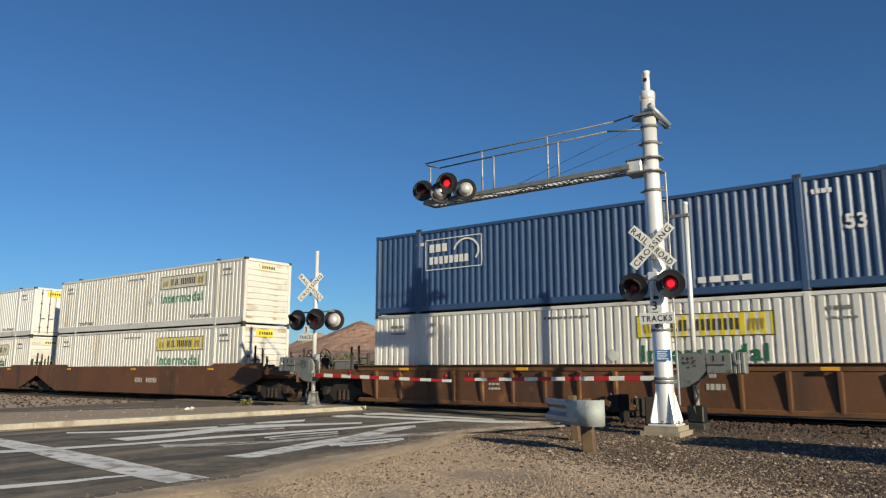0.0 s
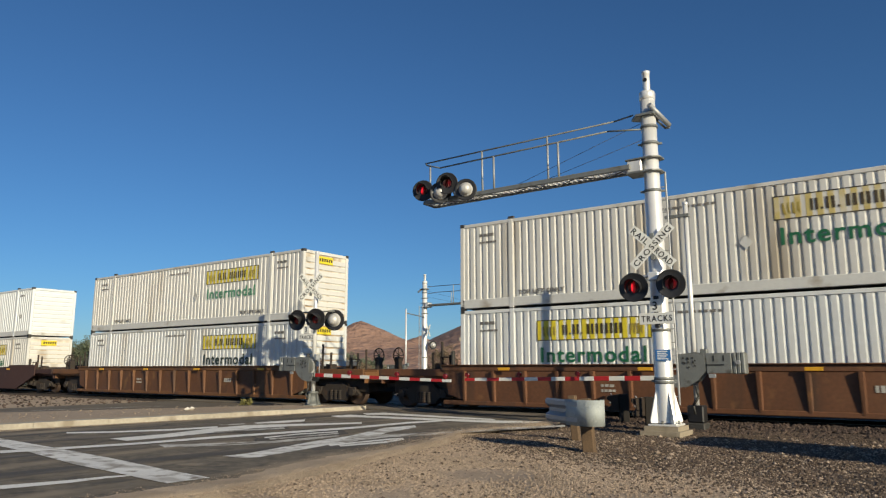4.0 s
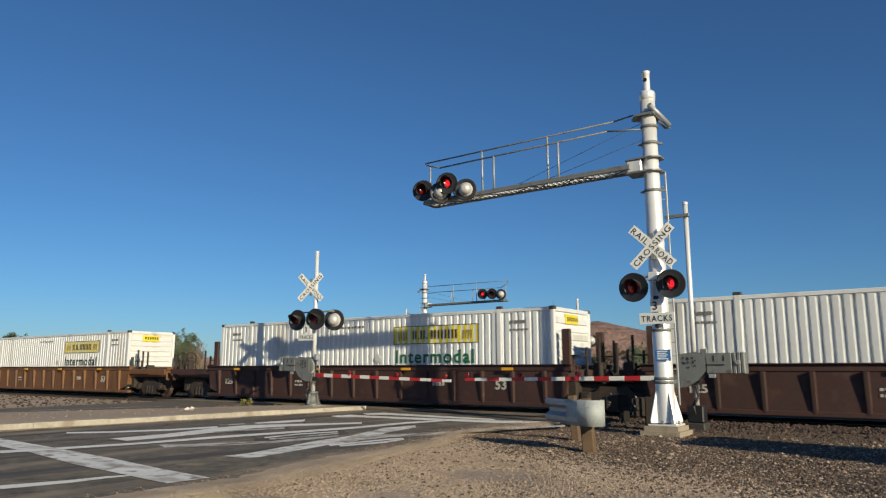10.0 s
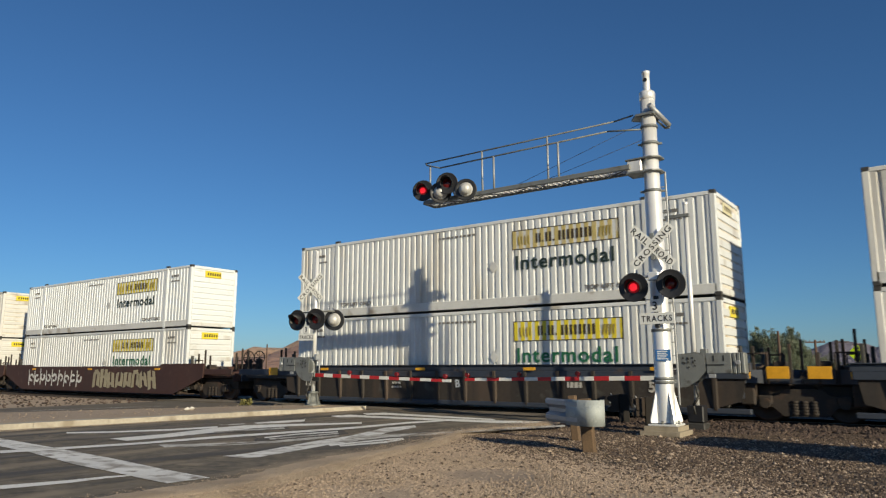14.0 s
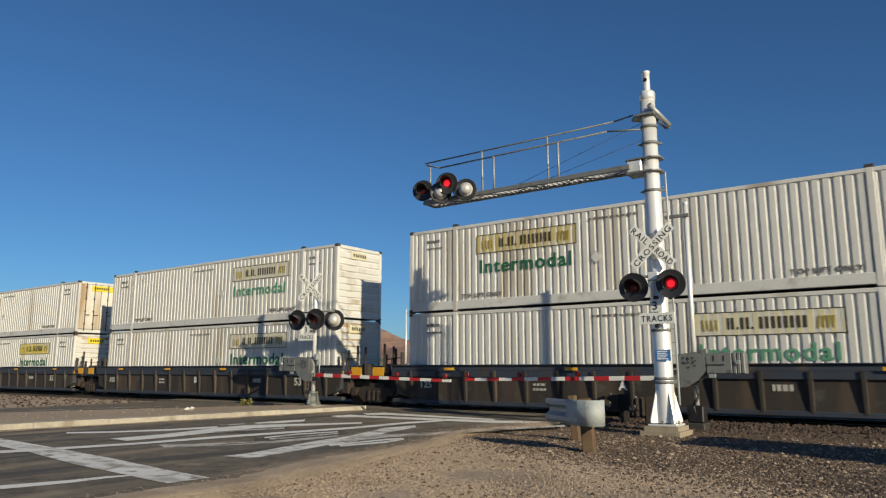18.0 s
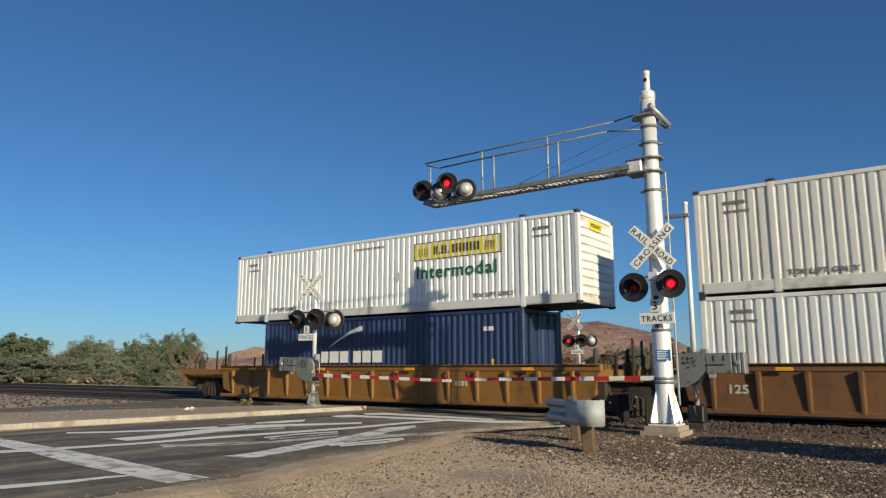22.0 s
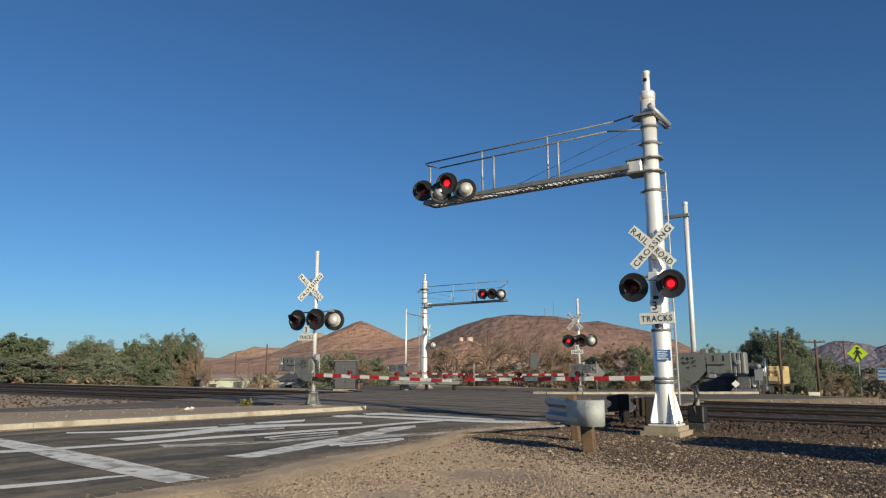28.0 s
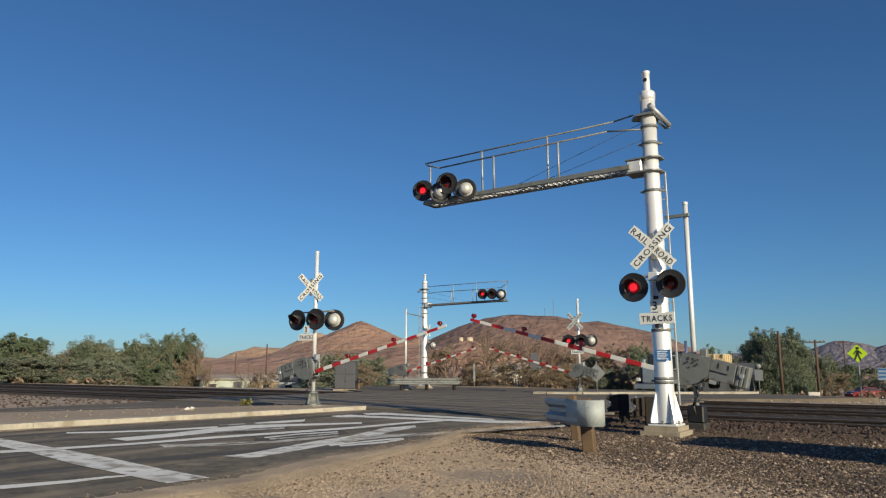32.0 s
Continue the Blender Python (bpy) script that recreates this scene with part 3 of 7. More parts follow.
def crossing_panels():
    """Concrete panels between and beside the rails, where the road crosses."""
    x0, x1, n = -28.6, -8.9, 8
    step = (x1 - x0) / n
    for cy in TRACKS:
        for ya, yb in ((cy - 1.9, cy - 0.83), (cy - 0.66, cy + 0.66), (cy + 0.83, cy + 1.9)):
            for i in range(n):
                g = Geo().box(x0 + i * step + 0.012, x0 + (i + 1) * step - 0.012, ya, yb, -0.1, 0.045, 0.015)
                tagged(part("crossing_panel", g, "panel_concrete"), "dusty grey concrete crossing panel between the rails", "crossing panel", "crossing panels", kind="structure")
    for y0, y1 in ((18.25, TRACKS[0] - 1.92), (TRACKS[0] + 1.92, TRACKS[1] - 1.92), (TRACKS[1] + 1.92, TRACKS[2] - 1.92), (TRACKS[2] + 1.92, 32.3)):
        flat("road", [(-29.0, y0), (-8.9, y0), (-8.9, y1), (-29.0, y1)], 0.03, "dark_asphalt", "dark asphalt between the tracks", thick=0.1)


crossing_panels()


def hills():
    """Rounded desert hills on the skyline, each one a sheet of its own."""
    def place(az, dist):
        a = radians(az)
        return -math.sin(a) * dist, math.cos(a) * dist

    def hill(az, dist, height, rx, rz, power, mat, label, rough=0.12, seed=0.0, base=-2.0):
        cx, cy = place(az, dist)
        a = radians(az)
        side, away = Vector((math.cos(a), math.sin(a))), Vector((-math.sin(a), math.cos(a)))
        n = 56
        g = Geo()
        p = []
        for i in range(n + 1):
            for j in range(n + 1):
                u, w = (i / n * 2 - 1) * 2.1, (j / n * 2 - 1) * 2.1
                r = math.hypot(u, w)
                h = math.exp(-(r ** power) * 1.15)
                q = Vector((cx, cy)) + side * (u * rx) + away * (w * rz)
                k = noise.fractal((q.x / rx * 1.6 + seed, q.y / rx * 1.6, seed), 0.9, 2.1, 5)
                ridge = 1 - abs(noise.noise((q.x / rx * 2.6 + seed, q.y / rx * 2.6, seed + 3)))
                h = h * (1 + rough * k) + rough * 0.55 * h * (1 - h) * 2.2 * (ridge - 0.75) * 2
                edge = smooth((2.1 - r) / 0.5)
                p.append((q.x, q.y, base + height * h * edge - (1 - edge) * 8))
        g.add(p, [(i * (n + 1) + j, (i + 1) * (n + 1) + j, (i + 1) * (n + 1) + j + 1, i * (n + 1) + j + 1) for i in range(n) for j in range(n)], True)
        tagged(part("hill", g, mat), label, "hill", kind="structure")

    hill(YAW + 6.6, 900, 62, 118, 110, 1.25, "hill_red", "conical reddish brown desert hill", 0.07, 1.0)
    hill(YAW + 18.6, 1350, 25, 150, 130, 1.8, "hill_cream", "low pale desert rise", 0.2, 2.0)
    hill(YAW + 13.8, 1250, 43, 105, 110, 1.7, "hill_cream", "low pale eroded desert ridge", 0.22, 4.0)
    hill(YAW + 9.8, 1150, 57, 92, 100, 1.8, "hill_cream", "pale pinkish desert ridge", 0.18, 6.0)
    hill(YAW + 2.2, 1000, 47, 66, 90, 2.0, "hill_red", "small reddish brown desert knoll", 0.12, 8.0)
    hill(YAW - 6.3, 760, 59, 126, 130, 2.7, "hill_dark", "broad rounded reddish brown desert hill", 0.07, 11.0)
    hill(YAW - 12.4, 800, 53, 112, 110, 2.6, "hill_dark", "dark shoulder of a desert hill", 0.10, 15.0)
    hill(YAW + 1.0, 520, 19, 190, 90, 2.2, "hill_red", "brown desert slope below the hills", 0.2, 21.0)
    # the haze on this range lies in its colour alone
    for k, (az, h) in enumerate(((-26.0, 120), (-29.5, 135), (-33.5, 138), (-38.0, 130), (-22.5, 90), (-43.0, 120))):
        hill(YAW + az, 4100, h, 330, 300, 1.8, "hill_hazed", "distant mountain range, blue haze painted into its colour", 0.12, 30.0 + k * 5)


hills()


# ---- the train: containers in well cars ----
BOX_L, BOX_W, BOX_H = 16.154, 2.59, 2.896
TRAIN_Y = TRACKS[0]
FLOOR_Z = 0.375          # the underside of the lower containers


def train_s(t):
    """How far the train has come at t seconds; it gathers a little speed."""
    return 22.4 * t + 0.0175 * t * t


def corrugated(x0, x1, z0, z1, y, pitch, crest, depth, flank=0.022, sign=-1):
    """A sheet with upright flutes, outer crests at y; sign is the way it faces along y."""
    xs = []
    x = x0
    while x < x1 - 1e-6:
        for dx, d in ((0, 0), (crest, 0), (crest + flank, depth), (pitch - flank, depth)):
            if x + dx <= x1:
                xs.append((x + dx, d))
        x += pitch
    if xs[-1][0] < x1:
        xs.append((x1, xs[-1][1]))
    g = Geo()
    p = []
    for xx, d in xs:
        yy = y - sign * d
        p += [(xx, yy, z0), (xx, yy, z1)]
    return g.add(p, [(2 * i, 2 * i + 2, 2 * i + 3, 2 * i + 1) for i in range(len(xs) - 1)])


POST_X = 6.10            # half the distance between the lifting posts
PROTO = {}


def container_shell(parent, wall, rail, end_mat, length, door, iso=False):
    """The body of a container: walls, posts, rails, castings, doors, roof and floor."""
    hl, hw, H = length / 2, BOX_W / 2, BOX_H
    key = (wall, rail, end_mat, length, door, iso)
    if key not in PROTO:
        pt, cr, dp = (0.24, 0.070, 0.036) if iso else (0.25, 0.140, 0.036)
        fl = 0.055 if iso else 0.028
        P = {}
        a = 0.16 if not iso else 0.10
        for nm, s in (("side_wall", -1), ("far_side_wall", 1)):
            P[nm] = corrugated(-hl + a, hl - a, 0.22 if iso else 0.32, H - 0.10, s * (hw - 0.02), pt, cr, dp, fl, s).mesh(nm, M[wall])
        P["roof"] = Geo().box(-hl + 0.05, hl - 0.05, -hw + 0.04, hw - 0.04, H - 0.09, H - 0.02, 0.02).mesh("roof", M[wall])
        P["floor"] = Geo().box(-hl + 0.05, hl - 0.05, -hw + 0.05, hw - 0.05, 0.05, 0.16).mesh("floor", M["casting"])
        P["top_rail"] = Geo().box(-hl + 0.1, hl - 0.1, -0.04, 0.04, -0.055, 0.055, 0.012).mesh("top_rail", M[wall])
        P["bottom_rail"] = Geo().box(-hl + 0.1, hl - 0.1, -0.035, 0.035, -0.075, 0.12 if iso else 0.21, 0.012).mesh("bottom_rail", M[rail])
        P["corner_post"] = Geo().box(-0.085, 0.085, -0.07, 0.07, 0.10, H - 0.10, 0.02).mesh("corner_post", M[wall])
        P["lifting_post"] = Geo().box(-0.085, 0.085, -0.03, 0.03, 0.0, H - 0.02, 0.015).mesh("lifting_post", M[wall])
        P["casting"] = Geo().box(-0.09, 0.09, -0.082, 0.082, -0.06, 0.06, 0.012).mesh("corner_casting", M["casting" if not iso else wall])
        g = Geo()
        P["end_panel"] = Geo().box(hl - 0.048, hl - 0.015, -hw + 0.15, hw - 0.15, 0, 0.20, 0.02).mesh("end_panel", M[wall])
        g.box(hl - 0.06, hl - 0.045, -hw + 0.1, hw - 0.1, 0.1, H - 0.1)
        P["front_wall"] = g.mesh("front_wall", M[end_mat])
        P["header"] = Geo().box(hl - 0.07, hl - 0.005, -hw + 0.1, hw - 0.1, H - 0.16, H - 0.03, 0.015).mesh("header", M[wall])
        P["sill"] = Geo().box(hl - 0.07, hl - 0.005, -hw + 0.1, hw - 0.1, 0.06, 0.24, 0.015).mesh("sill", M[rail])
        P["door_leaf"] = Geo().box(hl - 0.055, hl - 0.02, 0.012, hw - 0.13, 0.26, H - 0.17, 0.012).mesh("door_leaf", M[end_mat])
        g = Geo().cyl((hl + 0.015, 0, 0.16), (hl + 0.015, 0, H - 0.10), 0.022, n=8)
        for z in (0.5, 1.2, 1.9, 2.5):
            g.box(hl - 0.02, hl + 0.03, -0.045, 0.045, z, z + 0.06)
        g.box(hl - 0.01, hl + 0.04, -0.02, 0.24, 1.02, 1.06)
        P["lock_rod"] = g.mesh("lock_rod", M["casting"])
        P["back_wall"] = Geo().box(-hl + 0.02, -hl + 0.055, -hw + 0.1, hw - 0.1, 0.08, H - 0.08, 0.01).mesh("back_wall", M[end_mat])
        P["roof_bow"] = Geo().box(-0.05, 0.05, -hw + 0.1, hw - 0.1, 0, 0.018, 0.008).mesh("roof_bow", M[wall])
        P["hold_fitting"] = Geo().box(-0.11, 0.11, -0.05, 0.05, 0, 0.10, 0.015).mesh("hold_fitting", M["casting"])
        PROTO[key] = P
    P = PROTO[key]

    def put(name, key2, x=0, y=0, z=0, rz=0):
        return part(name, P[key2], None, parent, m=pose(x, y, z, 0, 0, rz))

    put("side_wall", "side_wall")
    put("side_wall", "far_side_wall")
    put("roof", "roof")
    put("floor", "floor")
    for s in (-1, 1):
        put("top_rail", "top_rail", 0, s * (hw - 0.04), BOX_H - 0.08)
        put("bottom_rail", "bottom_rail", 0, s * (hw - 0.035), 0.13)
        for e in (-1, 1):
            put("corner_post", "corner_post", e * (hl - 0.085), s * (hw - 0.07))
            put("corner_casting", "casting", e * (hl - 0.09), s * (hw - 0.08), 0.06)
            put("corner_casting", "casting", e * (hl - 0.09), s * (hw - 0.08), BOX_H - 0.06)
            if length > 14:
                put("lifting_post", "lifting_post", e * POST_X, s * (hw - 0.022))
                put("hold_fitting", "hold_fitting", e * POST_X, s * (hw - 0.06), BOX_H - 0.03)
    put("header", "header")
    put("sill", "sill")
    put("back_wall", "back_wall")
    if door:
        put("door_leaf", "door_leaf")
        put("door_leaf", "door_leaf", 0, -hw + 0.118, 0)
        for y in (-0.85, -0.38, 0.38, 0.85):
            put("lock_rod", "lock_rod", 0, y, 0)
    else:
        put("front_wall", "front_wall")
        for k in range(9):
            put("end_panel", "end_panel", 0, 0, 0.34 + k * 0.255)


LOGO = {}


def yellow_sign(parent, x0, style):
    """The haulier's banner: a yellow panel with dark bars, and the word below it."""
    width, h = 3.6, 0.62
    z = BOX_H - 1.06
    panel_mat = {"fresh": "yellow_sign", "faded": "faded_sign", "pale": "pale_sign", "bare": None}[style]
    y = -BOX_W / 2 + 0.02
    key = (panel_mat, style)
    if key not in LOGO:
        L = {}
        if panel_mat:
            L["panel"] = corrugated(0, width, 0, h, -0.004, 0.25, 0.140, 0.036, 0.028).mesh("banner", M[panel_mat])
        g = Geo()
        for a, b, c, d in ((0, width, 0, 0.022), (0, width, h - 0.022, h), (0, 0.022, 0, h), (width - 0.022, width, 0, h)):
            g.box(a, b, -0.012, -0.006, c, d)
        L["border"] = g.mesh("border", M["brand_ink"])
        # brand as plain blocks in its colour, with scrolls to both sides
        g = Geo()
        x = 0.86
        for w, gap, hh in ((0.17, 0.06, 0.30), (0.05, 0.06, 0.06), (0.20, 0.06, 0.30), (0.05, 0.14, 0.06), (0.22, 0.07, 0.30), (0.22, 0.07, 0.30), (0.22, 0.07, 0.30), (0.22, 0.05, 0.30)):
            cut = w * 0.36 if w > 0.1 else w * 0.5
            for a in (x, x + w - cut):
                L.setdefault("blocks", []).append(Geo().box(a, a + cut, -0.013, -0.007, 0.16, 0.16 + hh).mesh("brand_block", M["brand_ink"]))
            x += w + gap
        for k in range(4):
            g.slab([(0.22 + k * 0.11, 0.14 + 0.05 * (k % 2)), (0.29 + k * 0.11, 0.12), (0.24 + k * 0.12, 0.44), (0.20 + k * 0.12, 0.40)], 0.007, 0.012, Matrix.Rotation(radians(90), 4, "X"))
            g.slab([(2.95 + k * 0.11, 0.14 + 0.05 * (k % 2)), (3.0 + k * 0.11, 0.12), (3.06 + k * 0.10, 0.44), (2.98 + k * 0.10, 0.42)], 0.007, 0.012, Matrix.Rotation(radians(90), 4, "X"))
        L["brand"] = g.mesh("brand_bars", M["scroll_ink"])
        LOGO[key] = L
    L = LOGO[key]
    m = pose(x0, y, z)
    host = None
    if panel_mat:
        host = part("banner", L["panel"], None, parent, "yellow painted banner" if style == "fresh" else "faded yellow banner", m)
        part("banner_border", L["border"], None, host)
        tagged(part("banner_mark", L["brand"], None, host), kind="stuff")
        for me in L["blocks"]:
            part("brand_block", me, None, host)
    else:
        host = part("banner_border", L["border"], None, parent, m=m)
        tagged(part("banner_mark", L["brand"], None, host), kind="stuff")
        for me in L["blocks"]:
            part("brand_block", me, None, host)
    return host


def letters_of(me):
    """The letters of a lettering mesh, each one a mesh of its own."""
    key = (me.name, "letters")
    if key not in TEXTS:
        co = [tuple(v.co) for v in me.vertices]
        spans = sorted((min(co[i][0] for i in p.vertices), max(co[i][0] for i in p.vertices), p.index) for p in me.polygons)
        groups, end = [], -1.0
        for lo, hi, k in spans:
            if lo > end + 1e-4:
                groups.append([])
            groups[-1].append(k)
            end = max(end, hi)
        out = []
        for ks in groups:
            ids = sorted({i for k in ks for i in me.polygons[k].vertices})
            at = {i: j for j, i in enumerate(ids)}
            lm = bpy.data.meshes.new("letter")
            lm.from_pydata([co[i] for i in ids], [], [tuple(at[i] for i in me.polygons[k].vertices) for k in ks])
            lm.materials.append(me.materials[0])
            lm.update()
            out.append(lm)
        TEXTS[key] = out
    return TEXTS[key]


def big_word(parent, words, size, x, z, mat, width):
    for lm in letters_of(text_mesh(words, size, mat, 0.004, width, 0.018, 1.13)):
        part("letter", lm, None, parent, m=pose(x, -BOX_W / 2 + 0.006, z))


def word(parent, words, size, x, z, mat, width=None, depth=0.004, y=None):
    ob = part("lettering", text_mesh(words, size, mat, depth, width, 0.03), None, parent, "painted lettering", pose(x, -BOX_W / 2 + 0.006 if y is None else y, z))
    return tagged(ob, kind="stuff")


def bars(parent, x, z, n, w, h, mat, gap=0.3, y=None, name="stencil_mark"):
    """Small writing that cannot be read."""
    g = Geo()
    xx = 0
    for k in range(n):
        ww = w * (0.7 + 0.5 * ((k * 7) % 5) / 4)
        g.box(xx, xx + ww, -0.004, 0.0, 0, h)
        xx += ww + w * gap
    tagged(part(name, g, mat, parent, m=pose(x, -BOX_W / 2 + 0.012 if y is None else y, z)), kind="stuff")


def diamond(parent, x, z):
    m = pose(x, -BOX_W / 2 + 0.008, z)
    part("placard_holder", Geo().slab([(0, -0.2), (0.17, 0), (0, 0.2), (-0.17, 0)], 0, 0.014, Matrix.Rotation(radians(90), 4, "X")), "box_rail", parent, m=m)


HAULIER = {"fresh": "bright yellow banner", "faded": "faded yellow banner", "pale": "pale worn banner", "bare": "dark outlined banner"}
COLOURS = {"white_box": "off-white", "cream_box": "cream", "bright_box": "bright white"}


def make_container(spec, upper, seed):
    """spec: (kind, wall, banner style, logo at the rear end?, ink)."""
    kind, wall, style, rear, ink = spec
    rnd = random.Random(seed)
    if kind == "haulier":
        ob = thing("shipping_container", Matrix(), f"{COLOURS[wall]} corrugated container with {HAULIER[style]}, "
                   + ("stacked on another" if upper else "in a well car"), "container", "containers on the train")
        dirty = rnd.random() < 0.5
        container_shell(ob, wall, "box_rail", "dirty_end" if dirty else wall, BOX_L, rear)
        x0 = -BOX_L / 2 + (2.86 if rear else 9.80)
        yellow_sign(ob, x0, style)
        big_word(ob, "Intermodal", 0.62, x0 + 0.12, BOX_H - 1.70, ink, 3.30)
        word(ob, "TOP LIFT ONLY", 0.18, 4.2, 0.42, "stencil_ink", 1.6)
        word(ob, "TOP LIFT ONLY", 0.18, -5.85, 0.42, "stencil_ink", 1.6)
        for x in (-7.3, 6.5):
            bars(ob, x, BOX_H - 0.5, 3, 0.16, 0.10, "stencil_ink")
            bars(ob, x, BOX_H - 0.72, 5, 0.11, 0.06, "stencil_ink")
        bars(ob, -1.2, BOX_H - 0.42, 9, 0.12, 0.07, "stencil_ink", 0.5)
        diamond(ob, 1.0 if not rear else -1.0, 1.35)
        # sign on the end wall
        g = Geo().box(BOX_L / 2 - 0.012, BOX_L / 2 + 0.004, -0.55, 0.35 if not rear else 1.0, BOX_H - 0.52, BOX_H - 0.22, 0.003)
        part("end_banner", g, {"fresh": "yellow_sign", "faded": "pale_sign", "pale": "pale_sign", "bare": "bright_box"}[style], ob, "small yellow end sign")
        g = Geo()
        for k in range(6):
            g.box(BOX_L / 2 + 0.004, BOX_L / 2 + 0.007, -0.42 + k * 0.13, -0.34 + k * 0.13, BOX_H - 0.43, BOX_H - 0.30)
        tagged(part("end_banner_mark", g, "brand_ink", ob), kind="stuff")
    elif kind == "slanted":
        ob = thing("shipping_container", Matrix(), "white corrugated container with slanted dark blue blocks on its side", "container", "containers on the train")
        container_shell(ob, "bright_box", "box_rail", "bright_box", BOX_L, False)
        g = Geo()
        x = -BOX_L / 2 + 6.0
        for w in (0.82, 0.98, 0.40, 0.80, 0.86):
            g.slab([(x, 1.62), (x + w - 0.12, 1.62), (x + w + 0.10, 2.28), (x + 0.22, 2.28)], 0.0, 0.005, Matrix.Rotation(radians(90), 4, "X"))
            x += w
        tagged(part("brand_blocks", g, "slanted_ink", ob, "slanted dark blue blocks", pose(0, -BOX_W / 2 + 0.010, 0)), kind="stuff")
        word(ob, "INTERMODAL", 0.36, -BOX_L / 2 + 7.0, 1.16, "stencil_ink", 3.1)
        for x in (-7.3, 6.5):
            bars(ob, x, BOX_H - 0.5, 3, 0.16, 0.10, "stencil_ink")
        word(ob, "53", 0.3, 6.6, 1.1, "stencil_ink")
        bars(ob, -1.2, BOX_H - 0.42, 9, 0.12, 0.07, "stencil_ink", 0.5)
    elif kind == "blue":
        ob = thing("shipping_container", Matrix(), "dark blue corrugated container with a white logo panel, stacked on another", "container", "containers on the train")
        container_shell(ob, "blue_box", "blue_box", "blue_box", BOX_L, False, True)
        g = Geo()
        x0 = -BOX_L / 2 + 2.3
        for a, b, c, d in ((0, 2.35, 0, 0.03), (0, 2.35, 1.05, 1.08), (0, 0.03, 0, 1.08), (2.32, 2.35, 0, 1.08)):
            g.box(a, b, 0, 0.006, c, d)
        for k in range(14):
            a0, a1 = radians(-40 + k * 15), radians(-40 + (k + 1) * 15)
            p = [(1.72 + r * math.cos(t), 0.56 + r * math.sin(t) * 0.85) for r, t in ((0.46, a0), (0.53, a0), (0.53, a1), (0.46, a1))]
            g.slab(p, -0.006, 0.0, Matrix.Rotation(radians(90), 4, "X"))
        for k in range(3):
            g.box(0.18 + k * 0.27, 0.38 + k * 0.27, 0, 0.006, 0.62, 0.90)
        for k in range(8):
            g.box(0.18 + k * 0.21, 0.33 + k * 0.21, 0, 0.006, 0.2, 0.46)
        tagged(part("logo_panel", g, "white_ink", ob, "white outlined logo of plain bars", pose(x0, -BOX_W / 2 + 0.004, 1.45)), kind="stuff")
        word(ob, "53", 0.50, 7.08, 1.45, "white_ink", 0.46)
        bars(ob, 3.5, 0.36, 4, 0.3, 0.16, "white_ink")
        bars(ob, -6.2, BOX_H - 0.55, 3, 0.1, 0.12, "white_ink")
        bars(ob, 6.4, BOX_H - 0.5, 4, 0.1, 0.12, "white_ink")
    else:
        ob = thing("shipping_container", Matrix(), "navy blue corrugated container with white bars, in a well car", "container", "containers on the train")
        container_shell(ob, "navy_box", "navy_box", "navy_box", 12.19, True, True)
        g = Geo()
        x = 0.0
        for w, gap in ((0.38, 0.08), (0.46, 0.08), (0.42, 0.26), (0.38, 0.08), (0.40, 0.08), (0.46, 0.08)):
            g.box(x, x + w, -0.005, 0.0, 0, 0.42)
            x += w + gap
        tagged(part("brand_bars", g, "white_ink", ob, "white painted bars", pose(-2.8, -BOX_W / 2 + 0.008, 1.22)), kind="stuff")
        g = Geo()
        for k in range(10):
            t0, t1 = k / 10, (k + 1) / 10
            c = lambda t: (1.7 * t, 0.62 * math.sin(t * 1.35))
            w0, w1 = 0.02 + 0.16 * t0, 0.02 + 0.16 * t1
            (xa, za), (xb, zb) = c(t0), c(t1)
            g.slab([(xa, za), (xb, zb), (xb, zb + w1), (xa, za + w0)], 0, 0.005, Matrix.Rotation(radians(90), 4, "X"))
        part("logo_swoosh", g, "white_ink", ob, "white curved stroke", pose(-2.4, -BOX_W / 2 + 0.008, 1.78))
        bars(ob, 4.6, 2.2, 2, 0.2, 0.14, "white_ink")
        bars(ob, 4.9, 1.0, 1, 0.12, 0.3, "yellow_sign")
    return ob


